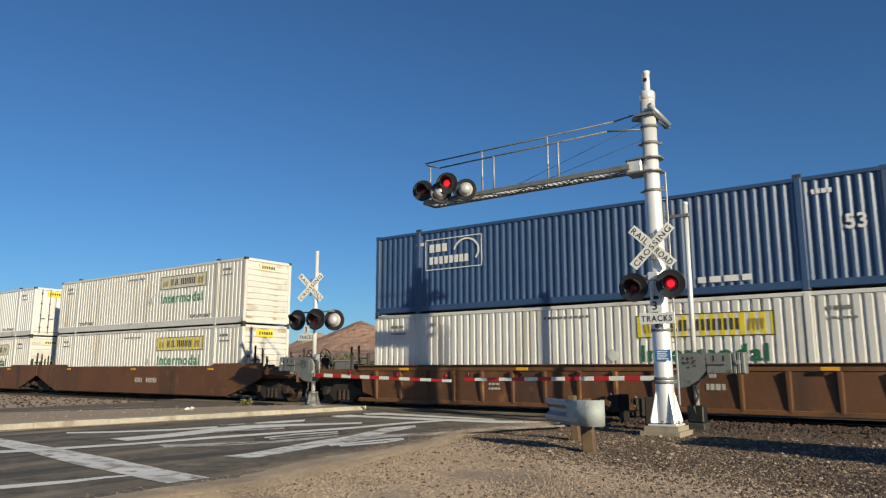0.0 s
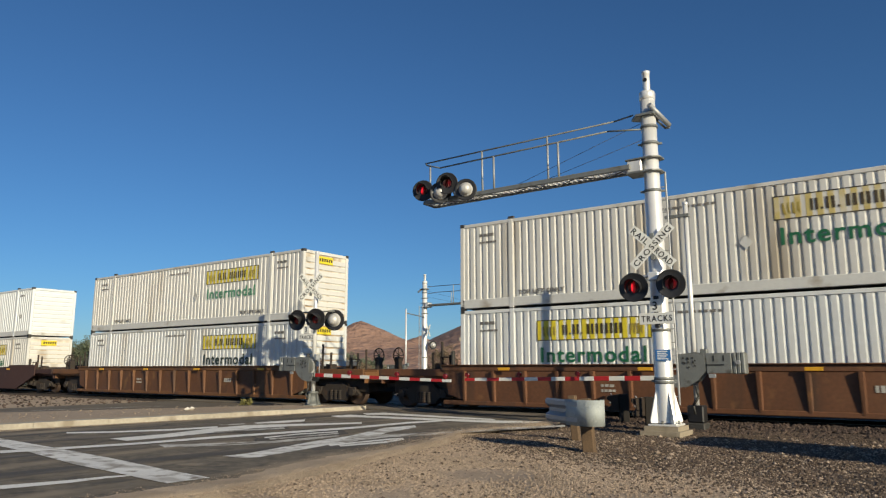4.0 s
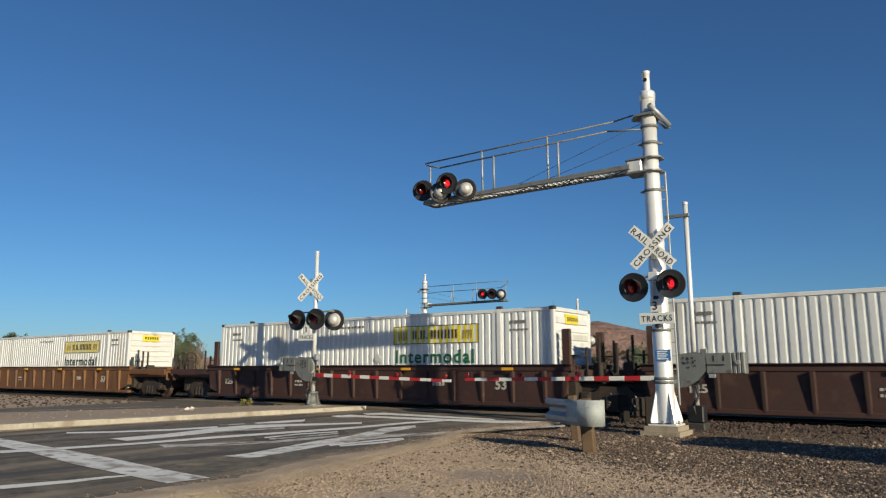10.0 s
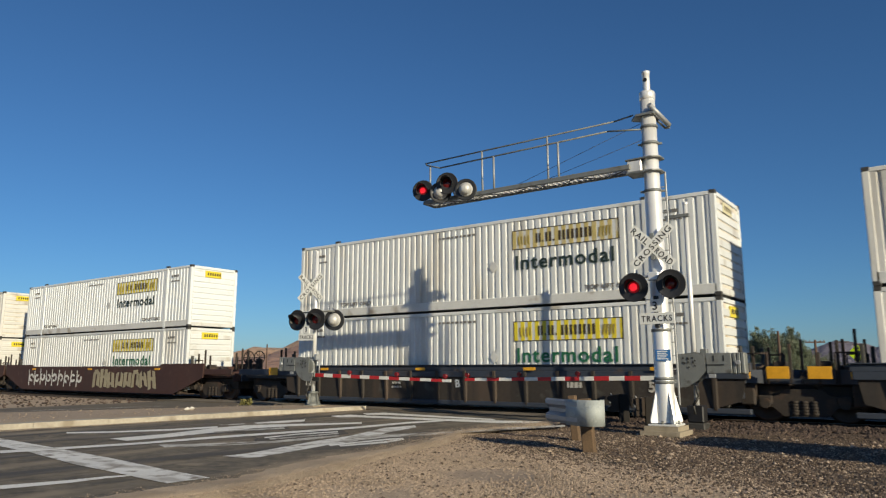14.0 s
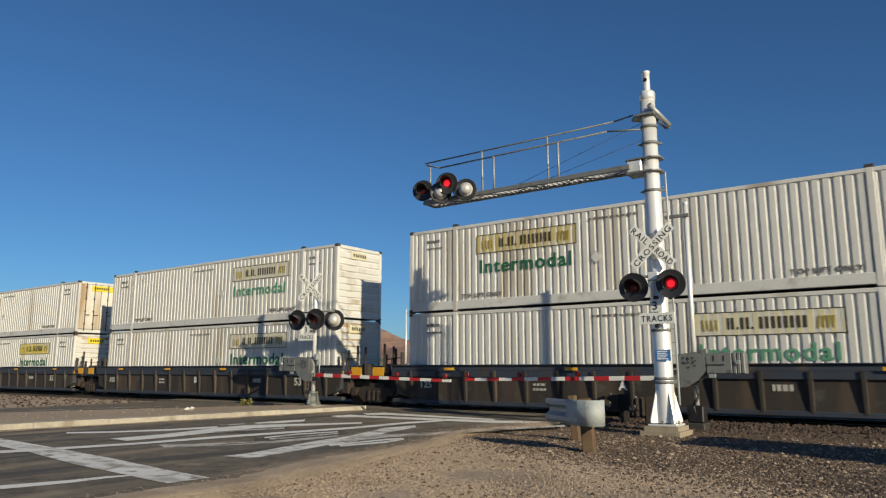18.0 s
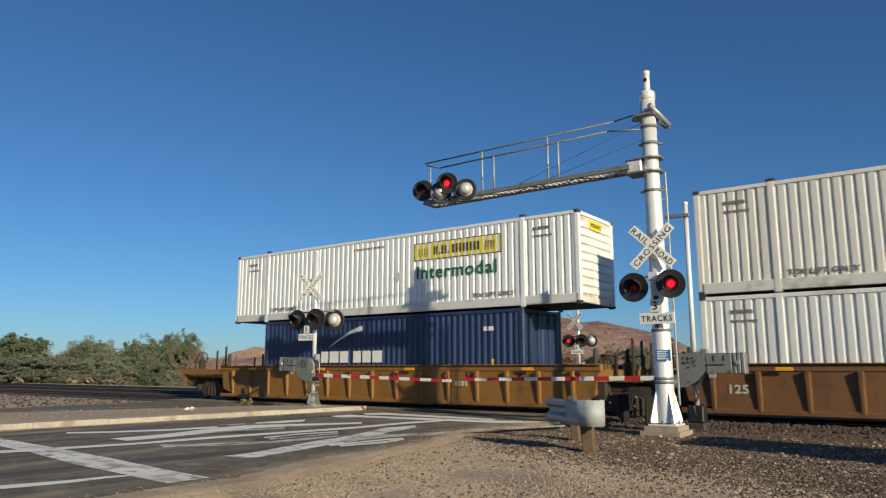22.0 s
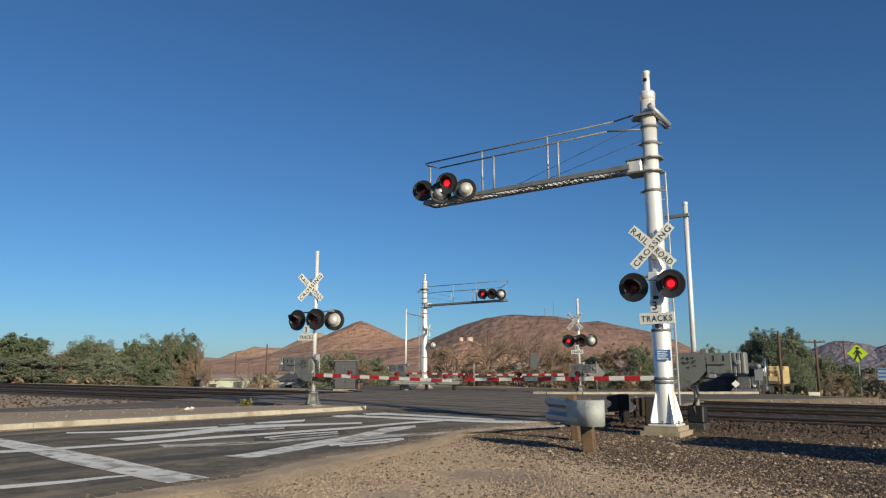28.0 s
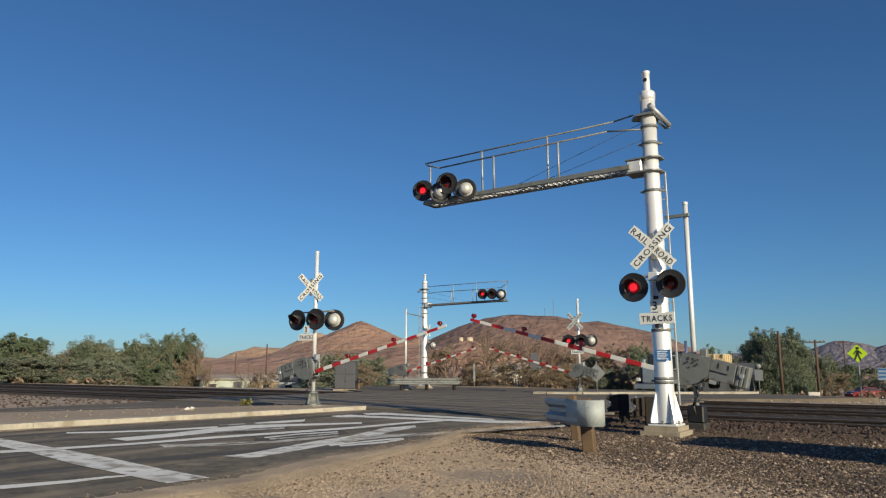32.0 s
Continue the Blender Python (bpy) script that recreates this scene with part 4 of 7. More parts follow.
H = "haulier"
CONSIST = [  # place, car style, unit role, lower box, upper box
    (-17.15, "tan", "last", (H, "cream_box", "fresh", False, "green_ink"), ("blue", "", "", False, "")),
    (-40.77, "brown", "first", (H, "cream_box", "fresh", False, "pale_green_ink"), (H, "cream_box", "pale", False, "pale_green_ink")),
    (-60.13, "brown", "mid", (H, "cream_box", "pale", False, "green_ink"), (H, "white_box", "fresh", True, "dark_ink")),
    (-79.67, "brown", "last", (H, "white_box", "fresh", False, "green_ink"), None),
    (-103.25, "rib_brown", "single", (H, "white_box", "fresh", True, "green_ink"), (H, "cream_box", "faded", False, "green_ink")),
    (-127.05, "tan", "single", (H, "white_box", "fresh", False, "dark_ink"), (H, "cream_box", "fresh", False, "pale_green_ink")),
    (-150.27, "maroon", "first", (H, "cream_box", "fresh", False, "green_ink"), ("slanted", "", "", False, "")),
    (-169.95, "maroon", "mid", (H, "cream_box", "fresh", False, "dark_ink"), (H, "white_box", "faded", False, "dark_ink")),
    (-189.37, "maroon_tag", "last", (H, "white_box", "bare", False, "dark_ink"), (H, "cream_box", "faded", True, "green_ink")),
    (-212.83, "rib_maroon", "first", (H, "bright_box", "fresh", False, "green_ink"), None),
    (-232.34, "rib_maroon", "mid", (H, "white_box", "fresh", False, "dark_ink"), None),
    (-251.81, "rib_maroon", "last", (H, "white_box", "fresh", False, "green_ink"), None),
    (-275.34, "orange", "single", (H, "white_box", "fresh", False, "dark_ink"), None),
    (-298.90, "slate", "first", (H, "white_box", "fresh", False, "green_ink"), (H, "cream_box", "bare", True, "pale_green_ink")),
    (-318.59, "slate", "mid", (H, "cream_box", "faded", False, "dark_ink"), (H, "cream_box", "fresh", False, "green_ink")),
    (-338.17, "slate", "last", (H, "white_box", "fresh", False, "green_ink"), (H, "white_box", "faded", False, "dark_ink")),
    (-361.71, "maroon_mural", "first", (H, "white_box", "fresh", False, "green_ink"), (H, "bright_box", "fresh", False, "dark_ink")),
    (-381.33, "maroon_mural", "mid", (H, "cream_box", "fresh", False, "green_ink"), (H, "cream_box", "fresh", False, "dark_ink")),
    (-400.88, "maroon_roll", "last", (H, "bright_box", "fresh", False, "green_ink"), (H, "cream_box", "fresh", False, "green_ink")),
    (-424.43, "slate", "first", (H, "cream_box", "pale", False, "pale_green_ink"), (H, "cream_box", "faded", True, "green_ink")),
    (-444.14, "slate", "mid", (H, "cream_box", "pale", False, "green_ink"), (H, "cream_box", "pale", False, "pale_green_ink")),
    (-463.84, "slate", "last", (H, "cream_box", "fresh", False, "green_ink"), (H, "cream_box", "fresh", True, "green_ink")),
    (-487.17, "orange", "first", (H, "white_box", "fresh", False, "dark_ink"), None),
    (-506.85, "orange", "mid", (H, "white_box", "fresh", False, "green_ink"), (H, "cream_box", "fresh", False, "green_ink")),
    (-526.42, "yellow", "last", ("navy", "", "", False, ""), (H, "bright_box", "fresh", False, "green_ink")),
]
STYLES = {  # side, top chord, ribbed?, words
    "tan": ("car_tan", "car_orange", True, "orange brown ribbed"), "brown": ("car_brown", "car_brown", False, "rusty brown smooth-sided"),
    "rib_brown": ("car_brown", "car_brown", True, "brown ribbed"), "maroon": ("car_maroon", "car_maroon", False, "dark maroon smooth-sided"),
    "maroon_tag": ("car_maroon", "car_maroon", False, "dark maroon spray-painted"), "maroon_mural": ("car_maroon", "car_maroon", False, "dark maroon spray-painted"),
    "maroon_roll": ("car_maroon", "car_maroon", False, "dark maroon spray-painted"), "rib_maroon": ("car_maroon", "car_maroon", True, "dark maroon ribbed"), "orange": ("car_orange", "car_orange", True, "orange brown ribbed"),
    "yellow": ("car_yellow", "car_yellow", True, "yellow orange ribbed"), "slate": ("car_dark", "car_slate", True, "dark ribbed slate-topped")}
CAR_Y = 1.47             # half the width of a well car
CAR_PARTS = {}


def truck_unit(parent, x):
    """A two-axle truck with side frames, springs and wheels."""
    if "frame" not in CAR_PARTS:
        g = Geo()
        for s in (-1, 1):
            y = s * 0.98
            g.slab([(-1.25, 0.40), (-1.05, 0.60), (-0.55, 0.72), (-0.42, 0.86), (0.42, 0.86), (0.55, 0.72), (1.05, 0.60), (1.25, 0.40), (0.72, 0.42), (0.48, 0.20), (-0.48, 0.20), (-0.72, 0.42)],
                   -y - 0.07, -y + 0.07, Matrix.Rotation(radians(90), 4, "X"))
        g.box(-0.30, 0.30, -1.0, 1.0, 0.50, 0.80, 0.03)
        CAR_PARTS["frame"] = g.mesh("truck_frame", M["truck_iron"])
        g = Geo()
        for s in (-1, 1):
            for k in (-0.22, 0, 0.22):
                for j in range(5):
                    g.lathe([(0.095, 0), (0.105, 0.03), (0.095, 0.06)], 10, pose(k, s * 1.0, 0.24 + j * 0.07))
        CAR_PARTS["springs"] = g.mesh("spring_set", M["truck_iron"])
        g = Geo()
        for s in (-1, 1):
            m = Matrix.Translation((0, s * 0.74, 0.51)) @ Matrix.Rotation(radians(-90 * s), 4, "X")
            g.lathe([(0.07, 0.10), (0.14, 0.09), (0.18, 0.03), (0.36, 0.035), (0.39, 0.07), (0.455, 0.07), (0.46, -0.04), (0.49, -0.055), (0.49, -0.085), (0.40, -0.085), (0.2, -0.05), (0.08, -0.09)], 28, m)
        g.cyl((0, -1.05, 0.51), (0, 1.05, 0.51), 0.075, n=10)
        CAR_PARTS["wheelset"] = g.mesh("wheelset", M["wheel_steel"])
        g = Geo().cyl((0, -0.98, 0.51), (0, -1.14, 0.51), 0.13, 0.12, 12)
        g.box(-0.17, 0.17, -1.09, -0.91, 0.48, 0.70, 0.03)
        CAR_PARTS["axle_box"] = g.mesh("axle_box", M["truck_iron"])
    tr = part("truck", CAR_PARTS["frame"], None, parent, "dark cast steel truck", pose(x, 0, 0.0))
    tagged(part("spring_set", CAR_PARTS["springs"], None, tr), kind="stuff")
    for dx in (-0.89, 0.89):
        part("wheelset", CAR_PARTS["wheelset"], None, tr, m=pose(dx, 0, 0))
        for turn in (0, 180):
            part("axle_box", CAR_PARTS["axle_box"], None, tr, m=pose(dx, 0, 0, 0, 0, turn))
    return tr


def well_car(style, role, index):
    side_mat, chord_mat, ribbed, words = STYLES[style]
    ob = thing("well_car", Matrix(), f"{words} railway well car carrying containers", "railcar", "well cars of the train")
    hl = BOX_L / 2
    top = 1.50
    W = 8.35             # half the length of the well
    y0 = -CAR_Y
    for s in (-1, 1):
        key = ("side", side_mat, ribbed)
        if key not in CAR_PARTS:
            g = Geo()
            if ribbed:
                g.slab([(-W - 0.25, 1.32), (-W - 0.1, 0.55), (-W + 0.9, 0.26), (W - 0.9, 0.26), (W + 0.1, 0.55), (W + 0.25, 1.32)], 0, 0.03, Matrix.Rotation(radians(90), 4, "X"))
            else:
                g.slab([(-W - 1.3, 1.60), (-W - 1.25, 1.0), (-W + 0.1, 0.50), (-W + 0.9, 0.24), (W - 0.9, 0.24), (W - 0.1, 0.50), (W + 1.25, 1.0), (W + 1.3, 1.60),
                        (W - 1.9, 1.60), (W - 2.1, 1.49), (-W + 2.1, 1.49), (-W + 1.9, 1.60)], 0, 0.06, Matrix.Rotation(radians(90), 4, "X"))
            CAR_PARTS[key] = g.mesh("side_sheet", M[side_mat])
        side = part("side_sheet", CAR_PARTS[key], None, ob, m=pose(0, s * (CAR_Y - 0.05) + (0.03 if s > 0 else 0), 0))
        if ribbed:
            key = ("rib", side_mat)
            if key not in CAR_PARTS:
                CAR_PARTS[key] = Geo().add([(-0.07, 0, 0.3), (0.07, 0, 0.3), (0.035, -0.09, 0.3), (-0.035, -0.09, 0.3), (-0.07, 0, 1.30), (0.07, 0, 1.30), (0.045, -0.17, 1.30), (-0.045, -0.17, 1.30)],
                                           [(0, 1, 2, 3), (7, 6, 5, 4), (0, 4, 5, 1), (1, 5, 6, 2), (2, 6, 7, 3), (3, 7, 4, 0)]).mesh("rib", M[side_mat])
            n = 15
            for i in range(n):
                x = -W + 0.55 + (2 * W - 1.1) * i / (n - 1)
                part("rib", CAR_PARTS[key], None, ob, m=pose(x, s * (CAR_Y - 0.07), 0, 0, 0, 0 if s < 0 else 180))
            key = ("chord", chord_mat)
            if key not in CAR_PARTS:
                g = Geo().box(-W - 0.35, W + 0.35, -0.09, 0.10, 1.29, top - 0.03, 0.02)
                g.box(-W - 0.35, W + 0.35, -0.16, 0.10, top - 0.035, top, 0.01)
                if chord_mat == "car_slate":
                    g.box(-W - 0.3, W + 0.3, -0.13, 0.05, 1.10, 1.30, 0.015)
                g.box(-W - 0.3, W + 0.3, -0.09, 0.10, 0.22, 0.36, 0.02)
                CAR_PARTS[key] = g.mesh("top_chord", M[chord_mat])
            part("top_chord", CAR_PARTS[key], None, ob, m=pose(0, s * (CAR_Y - 0.08), 0, 0, 0, 0 if s < 0 else 180))
        else:
            key = ("sill", side_mat)
            if key not in CAR_PARTS:
                g = Geo().box(-W + 0.9, W - 0.9, -0.05, 0.10, 0.20, 0.32, 0.02)
                g.box(-W + 2.1, W - 2.1, -0.06, 0.10, 1.41, 1.495, 0.015)
                g.box(-W + 0.2, W - 0.2, -0.045, 0.0, 1.09, 1.12, 0.008)
                for k in range(7):
                    x = -W + 1.6 + k * (2 * W - 3.2) / 6
                    g.box(x - 0.012, x + 0.012, -0.042, 0.0, 0.32, 1.41, 0.004)
                CAR_PARTS[key] = g.mesh("side_sill", M[side_mat])
            part("side_sill", CAR_PARTS[key], None, ob, m=pose(0, s * (CAR_Y - 0.08), 0, 0, 0, 0 if s < 0 else 180))
    if "floor" not in CAR_PARTS:
        g = Geo()
        for i in range(9):
            x = -W + 0.6 + (2 * W - 1.2) * i / 8
            g.box(x - 0.12, x + 0.12, -1.4, 1.4, 0.22, 0.36, 0.01)
        g.box(-W, W, -1.35, 1.35, 0.24, 0.28)
        CAR_PARTS["floor"] = g.mesh("well_floor", M["truck_iron"])
    part("well_floor", CAR_PARTS["floor"], None, ob)
    # ends over the trucks
    reach = {"first": (1.70, 3.45), "mid": (1.70, 1.70), "last": (3.45, 1.70), "single": (3.45, 3.45)}[role]
    for e, r in ((-1, reach[0]), (1, reach[1])):
        end = part("end_platform", end_platform(e, r, hl), chord_mat, ob, "deck over the truck")
        end_gear(ob, e, r, hl, index)
        for s in (-1, 1):
            part("guide_post", guide_post(e, s, hl, style), "casting" if style != "rib_maroon" else "car_maroon", ob)
        if e > 0 or role in ("last", "single"):
            truck_unit(ob, e * (hl + 1.72))
        if r > 2:
            g = Geo().box(min(e * (hl + r), e * (hl + r + 0.42)), max(e * (hl + r), e * (hl + r + 0.42)), -0.12, 0.12, 0.72, 0.98, 0.03)
            part("coupler", g, "truck_iron", ob)
            part("brake_wheel", brake_wheel(e, r, hl), "truck_iron", ob, "round brake wheel")
    # reflectors and stencilled writing
    if "reflector" not in CAR_PARTS:
        CAR_PARTS["reflector"] = Geo().box(-0.2, 0.2, -0.012, 0.012, -0.045, 0.045, 0.004).mesh("reflector", M["reflector_yellow"])
    marks = 4 if ribbed else 3
    for k in range(marks):
        x = -W + 1.9 + k * (2 * W - 3.8) / (marks - 1) + 0.4 * math.sin(index * 1.7 + k)
        part("reflector", CAR_PARTS["reflector"], None, ob, m=pose(x, -CAR_Y - (0.125 if ribbed else 0.022), 1.36))
    yw = -CAR_Y - 0.02 if not ribbed else -CAR_Y + 0.006
    if style in ("brown", "maroon"):
        bars(ob, 0.4, 0.74, 4, 0.11, 0.22, "stencil_white", 0.6, yw)
        bars(ob, 1.35, 0.74, 6, 0.10, 0.22, "stencil_white", 0.6, yw)
    elif ribbed:
        bars(ob, 3.6, 0.82, 4, 0.10, 0.16, "stencil_white", 0.35, yw)
        bars(ob, -3.1, 0.86, 3, 0.11, 0.07, "stencil_white", 0.35, yw)
        bars(ob, -3.1, 0.72, 4, 0.09, 0.07, "stencil_white", 0.35, yw)
    if style in ("rib_maroon", "slate", "orange") or (style in ("maroon", "maroon_roll") and role == "last"):
        word(ob, "53", 0.40, 6.05, 0.74, "stencil_white", 0.40, 0.004, yw)
        word(ob, "125", 0.30, -7.4 if ribbed else -7.0, 0.75, "stencil_white", 0.46, 0.004, yw)
    if style == "slate":
        for e in (-1, 1):
            for dx in (0.35, 1.25):
                x = e * (hl + dx)
                part("placard", Geo().box(x - 0.26, x + 0.26, -1.46, -1.44, 1.12, 1.42, 0.006), "reflector_yellow", ob, "yellow warning placard")
        word(ob, "A" if role == "first" else "B", 0.34, -0.4, 0.78, "white_ink", None, 0.004, yw)
    if style == "maroon_roll":
        bars(ob, -2.6, 0.80, 4, 0.13, 0.20, "stencil_white", 0.5, yw)
        bars(ob, -1.5, 0.80, 6, 0.12, 0.20, "stencil_white", 0.5, yw)
        word(ob, "A", 0.28, 0.3, 0.78, "white_ink", None, 0.004, yw)
    if style in ("maroon_tag", "maroon_mural", "maroon_roll"):
        graffiti(ob, style, role, yw)
    return ob


def graffiti(ob, style, role, y):
    """Spray-painted blocks and loops, with no letters that can be read."""
    rnd = random.Random(5 if role == "first" else 9)
    rx = Matrix.Rotation(radians(90), 4, "X")
    if style == "maroon_roll":
        spans = [("graffiti_dim", 2.0, 8.2, 6)]
    elif style == "maroon_tag":
        spans = [("graffiti_pale", -1.6, 2.2, 5)]
    elif role == "first":
        spans = [("graffiti_tan", 0.4, 6.2, 8), ("graffiti_pale", -6.6, -0.6, 9)]
    else:
        spans = [("graffiti_pale", -8.2, -4.4, 5), ("graffiti_teal", -2.0, 2.6, 6), ("graffiti_pale", 3.4, 6.6, 5)]
    for mat, xa, xb, n in spans:
        for i in range(n):
            g = Geo()
            x = xa + (xb - xa) * i / n
            w = (xb - xa) / n * 0.86
            h0, h1 = 0.42 + rnd.random() * 0.1, 1.22 + rnd.random() * 0.16
            lean = rnd.uniform(-0.12, 0.12)
            if mat == "graffiti_dim" or (mat == "graffiti_pale" and style == "maroon_mural"):
                spin, wide = (rnd.random() * 6.28, 1.5) if mat == "graffiti_dim" else (i, 1.0)
                for k in range(12):
                    a0, a1 = k / 12 * 5.2 + spin, (k + 1) / 12 * 5.2 + spin
                    ra, rb = w * (0.30 if k % 4 else 0.22) * wide * (1 - 0.03 * k), w * 0.48 * wide * (1 - 0.045 * k if wide > 1 else 1)
                    cx, cz = x + w / 2, (h0 + h1) / 2
                    q = [(cx + r * math.cos(a), cz + r * math.sin(a) * 0.8) for r, a in ((ra, a0), (rb, a0), (rb, a1), (ra, a1))]
                    g.slab(q, 0.0, 0.004, rx)
                if wide == 1.0:
                    g.slab([(x, h0), (x + 0.07, h0), (x + 0.07 + lean, h1), (x + lean, h1)], 0.0, 0.005, rx)
            else:
                # fat leaning strokes, tied by a crooked bar
                c = w * rnd.uniform(0.34, 0.42)
                drop = rnd.uniform(0.0, 0.22)
                g.slab([(x, h0 - 0.06), (x + c * 0.9, h0), (x + c + lean, h1), (x + lean - 0.03, h1 - drop)], 0.0, 0.004, rx)
                g.slab([(x + w - c, h0 + drop * 0.5), (x + w + 0.03, h0), (x + w + lean, h1 - drop), (x + w - c + lean, h1 - 0.02)], 0.0, 0.004, rx)
                zz = h0 + (h1 - h0) * rnd.choice((0.12, 0.45, 0.8))
                g.slab([(x + c * 0.6, zz), (x + w - c * 0.5, zz + rnd.uniform(-0.08, 0.08)), (x + w - c * 0.5, zz + 0.19), (x + c * 0.6, zz + 0.15)], 0.0045, 0.006, rx)
            tagged(part("graffiti", g, mat, ob, "spray-painted shape", pose(0, y - 0.004, 0)), kind="stuff")


def end_platform(e, r, hl):
    a, b = e * (hl + 0.12), e * (hl + r)
    x0, x1 = min(a, b), max(a, b)
    g = Geo().box(x0, x1, -1.05, 1.05, 0.98, 1.12, 0.02)
    g.box(min(a, a + e * 0.25), max(a, a + e * 0.25), -1.42, 1.42, 0.6, 1.48, 0.03)
    c = e * (hl + min(r, 1.72))
    g.box(c - 0.35, c + 0.35, -0.55, 0.55, 0.80, 1.22, 0.04)
    for s in (-1, 1):
        g.slab([(a, s * 1.4), (a, s * 1.2), (b, s * 0.5), (b, s * 0.65)][::s * (1 if e > 0 else -1)], 1.0, 1.34)
    if r > 2:
        g.box(b - 0.06 if e > 0 else b, b if e > 0 else b + 0.06, -1.3, 1.3, 0.85, 1.25, 0.02)
        for s in (-1, 1):
            g.box(x0, x1, s * 1.38 - 0.04, s * 1.38 + 0.04, 1.12, 1.36, 0.015)
    return g


def end_gear(ob, e, r, hl, k):
    """Handrails, an air tank, a valve box and hoses over the end of a car."""
    rnd = random.Random(100 + k * 2 + (e > 0))
    x0 = e * (hl + 0.45)
    for s in (-1, 1):
        g = Geo().path([(x0, s * 1.1, 1.0), (x0, s * 1.1, 1.75), (x0 + e * 0.5, s * 1.1, 1.75), (x0 + e * 0.5, s * 1.1, 1.0)], 0.022, 6)
        part("end_handrail", g, "truck_iron", ob)
        for i in range(3):
            h = rnd.uniform(1.75, 2.35)
            xx = x0 + e * (0.1 + 0.42 * i + rnd.uniform(-0.1, 0.1))
            part("stanchion", Geo().box(xx - 0.035, xx + 0.035, s * 1.02 - 0.035, s * 1.02 + 0.035, 1.0, h, 0.01), "truck_iron", ob)
    part("brake_rigging", Geo().box(min(x0, x0 + e * (r - 0.7)), max(x0, x0 + e * (r - 0.7)), -0.85, 0.85, 0.50, 0.97, 0.04).box(x0 - 0.18, x0 + 0.18, -1.2, -0.8, 0.45, 1.0, 0.04), "truck_iron", ob)
    part("air_tank", Geo().cyl((x0 + e * 0.4, -0.6, 1.28), (x0 + e * 0.4, 0.3, 1.28), 0.16, n=14), "truck_iron", ob)
    part("valve_box", Geo().box(x0 + e * 0.75 - 0.15, x0 + e * 0.75 + 0.15, -0.95, -0.6, 1.1, 1.55, 0.03), "truck_iron", ob)
    p0 = Vector((x0 + e * 0.2, -0.9, 1.2))
    pts = [p0 + Vector((e * 0.16 * i, 0.12 * math.sin(i), 0.25 * math.sin(i * 0.9 + rnd.random()))) for i in range(8)]
    part("air_hose", Geo().path(pts, 0.03, 6), "truck_iron", ob)
    pts = [Vector((x0 + e * 0.15 * i, 0.5, 0.95 - 0.22 * math.sin(i / 7 * math.pi))) for i in range(8)]
    part("air_hose", Geo().path(pts, 0.035, 6), "truck_iron", ob)


def guide_post(e, s, hl, style):
    g = Geo()
    tall = 2.55 if style == "rib_maroon" else 1.95
    w = 0.14 if style == "rib_maroon" else 0.05
    x = e * (hl + 0.35)
    g.box(x - w, x + w, s * 1.22 - 0.06, s * 1.22 + 0.06, 1.35, tall, 0.02)
    g.box(x - w * 1.4, x + w * 1.4, s * 1.22 - 0.08, s * 1.22 + 0.08, 1.30, 1.50, 0.02)
    return g


def brake_wheel(e, r, hl):
    g = Geo()
    c = Vector((e * (hl + r - 0.1), -0.45, 1.85))
    n = 18
    pts = [c + Vector((0.0, 0.28 * math.cos(2 * math.pi * i / n), 0.28 * math.sin(2 * math.pi * i / n))) for i in range(n + 1)]
    g.path(pts, 0.022, 6)
    for i in range(4):
        a = math.pi * i / 4
        d = Vector((0, math.cos(a), math.sin(a))) * 0.27
        g.cyl(c - d, c + d, 0.014, n=6)
    g.box(c.x - 0.09, c.x + 0.09, c.y - 0.14, c.y + 0.14, 1.12, 1.80, 0.03)
    return g


TRAIN = []               # thing, its place along the train
for k, (u, style, role, low, high) in enumerate(CONSIST):
    mid = u + BOX_L / 2
    TRAIN.append((well_car(style, role, k), mid, 0.0))
    TRAIN.append((make_container(low, False, k * 2 + 1), mid, FLOOR_Z))
    if high:
        TRAIN.append((make_container(high, True, k * 2 + 2), mid, FLOOR_Z + BOX_H + 0.004))


# ---- the level crossing: masts, gates, signals ----
FLASHERS = []            # rotor, when it first lights, in seconds
PERIOD = 1.2092
GATES = []               # gate arm, its rest pose, the way it lifts
RX90 = Matrix.Rotation(radians(90), 4, "X")


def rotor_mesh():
    """Added turning disc in place of switching: one face glows red, the other dark."""
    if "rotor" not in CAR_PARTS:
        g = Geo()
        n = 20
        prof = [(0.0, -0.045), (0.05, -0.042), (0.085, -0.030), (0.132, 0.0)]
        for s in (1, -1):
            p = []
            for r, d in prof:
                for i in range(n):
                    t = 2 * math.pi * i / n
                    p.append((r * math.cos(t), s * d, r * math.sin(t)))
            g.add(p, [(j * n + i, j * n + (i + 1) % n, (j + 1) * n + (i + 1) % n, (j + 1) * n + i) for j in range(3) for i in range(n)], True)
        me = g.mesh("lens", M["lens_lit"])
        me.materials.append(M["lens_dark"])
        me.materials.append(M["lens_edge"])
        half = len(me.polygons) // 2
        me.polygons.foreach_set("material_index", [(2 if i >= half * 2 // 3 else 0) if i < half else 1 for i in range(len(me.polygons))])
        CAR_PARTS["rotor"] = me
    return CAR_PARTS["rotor"]


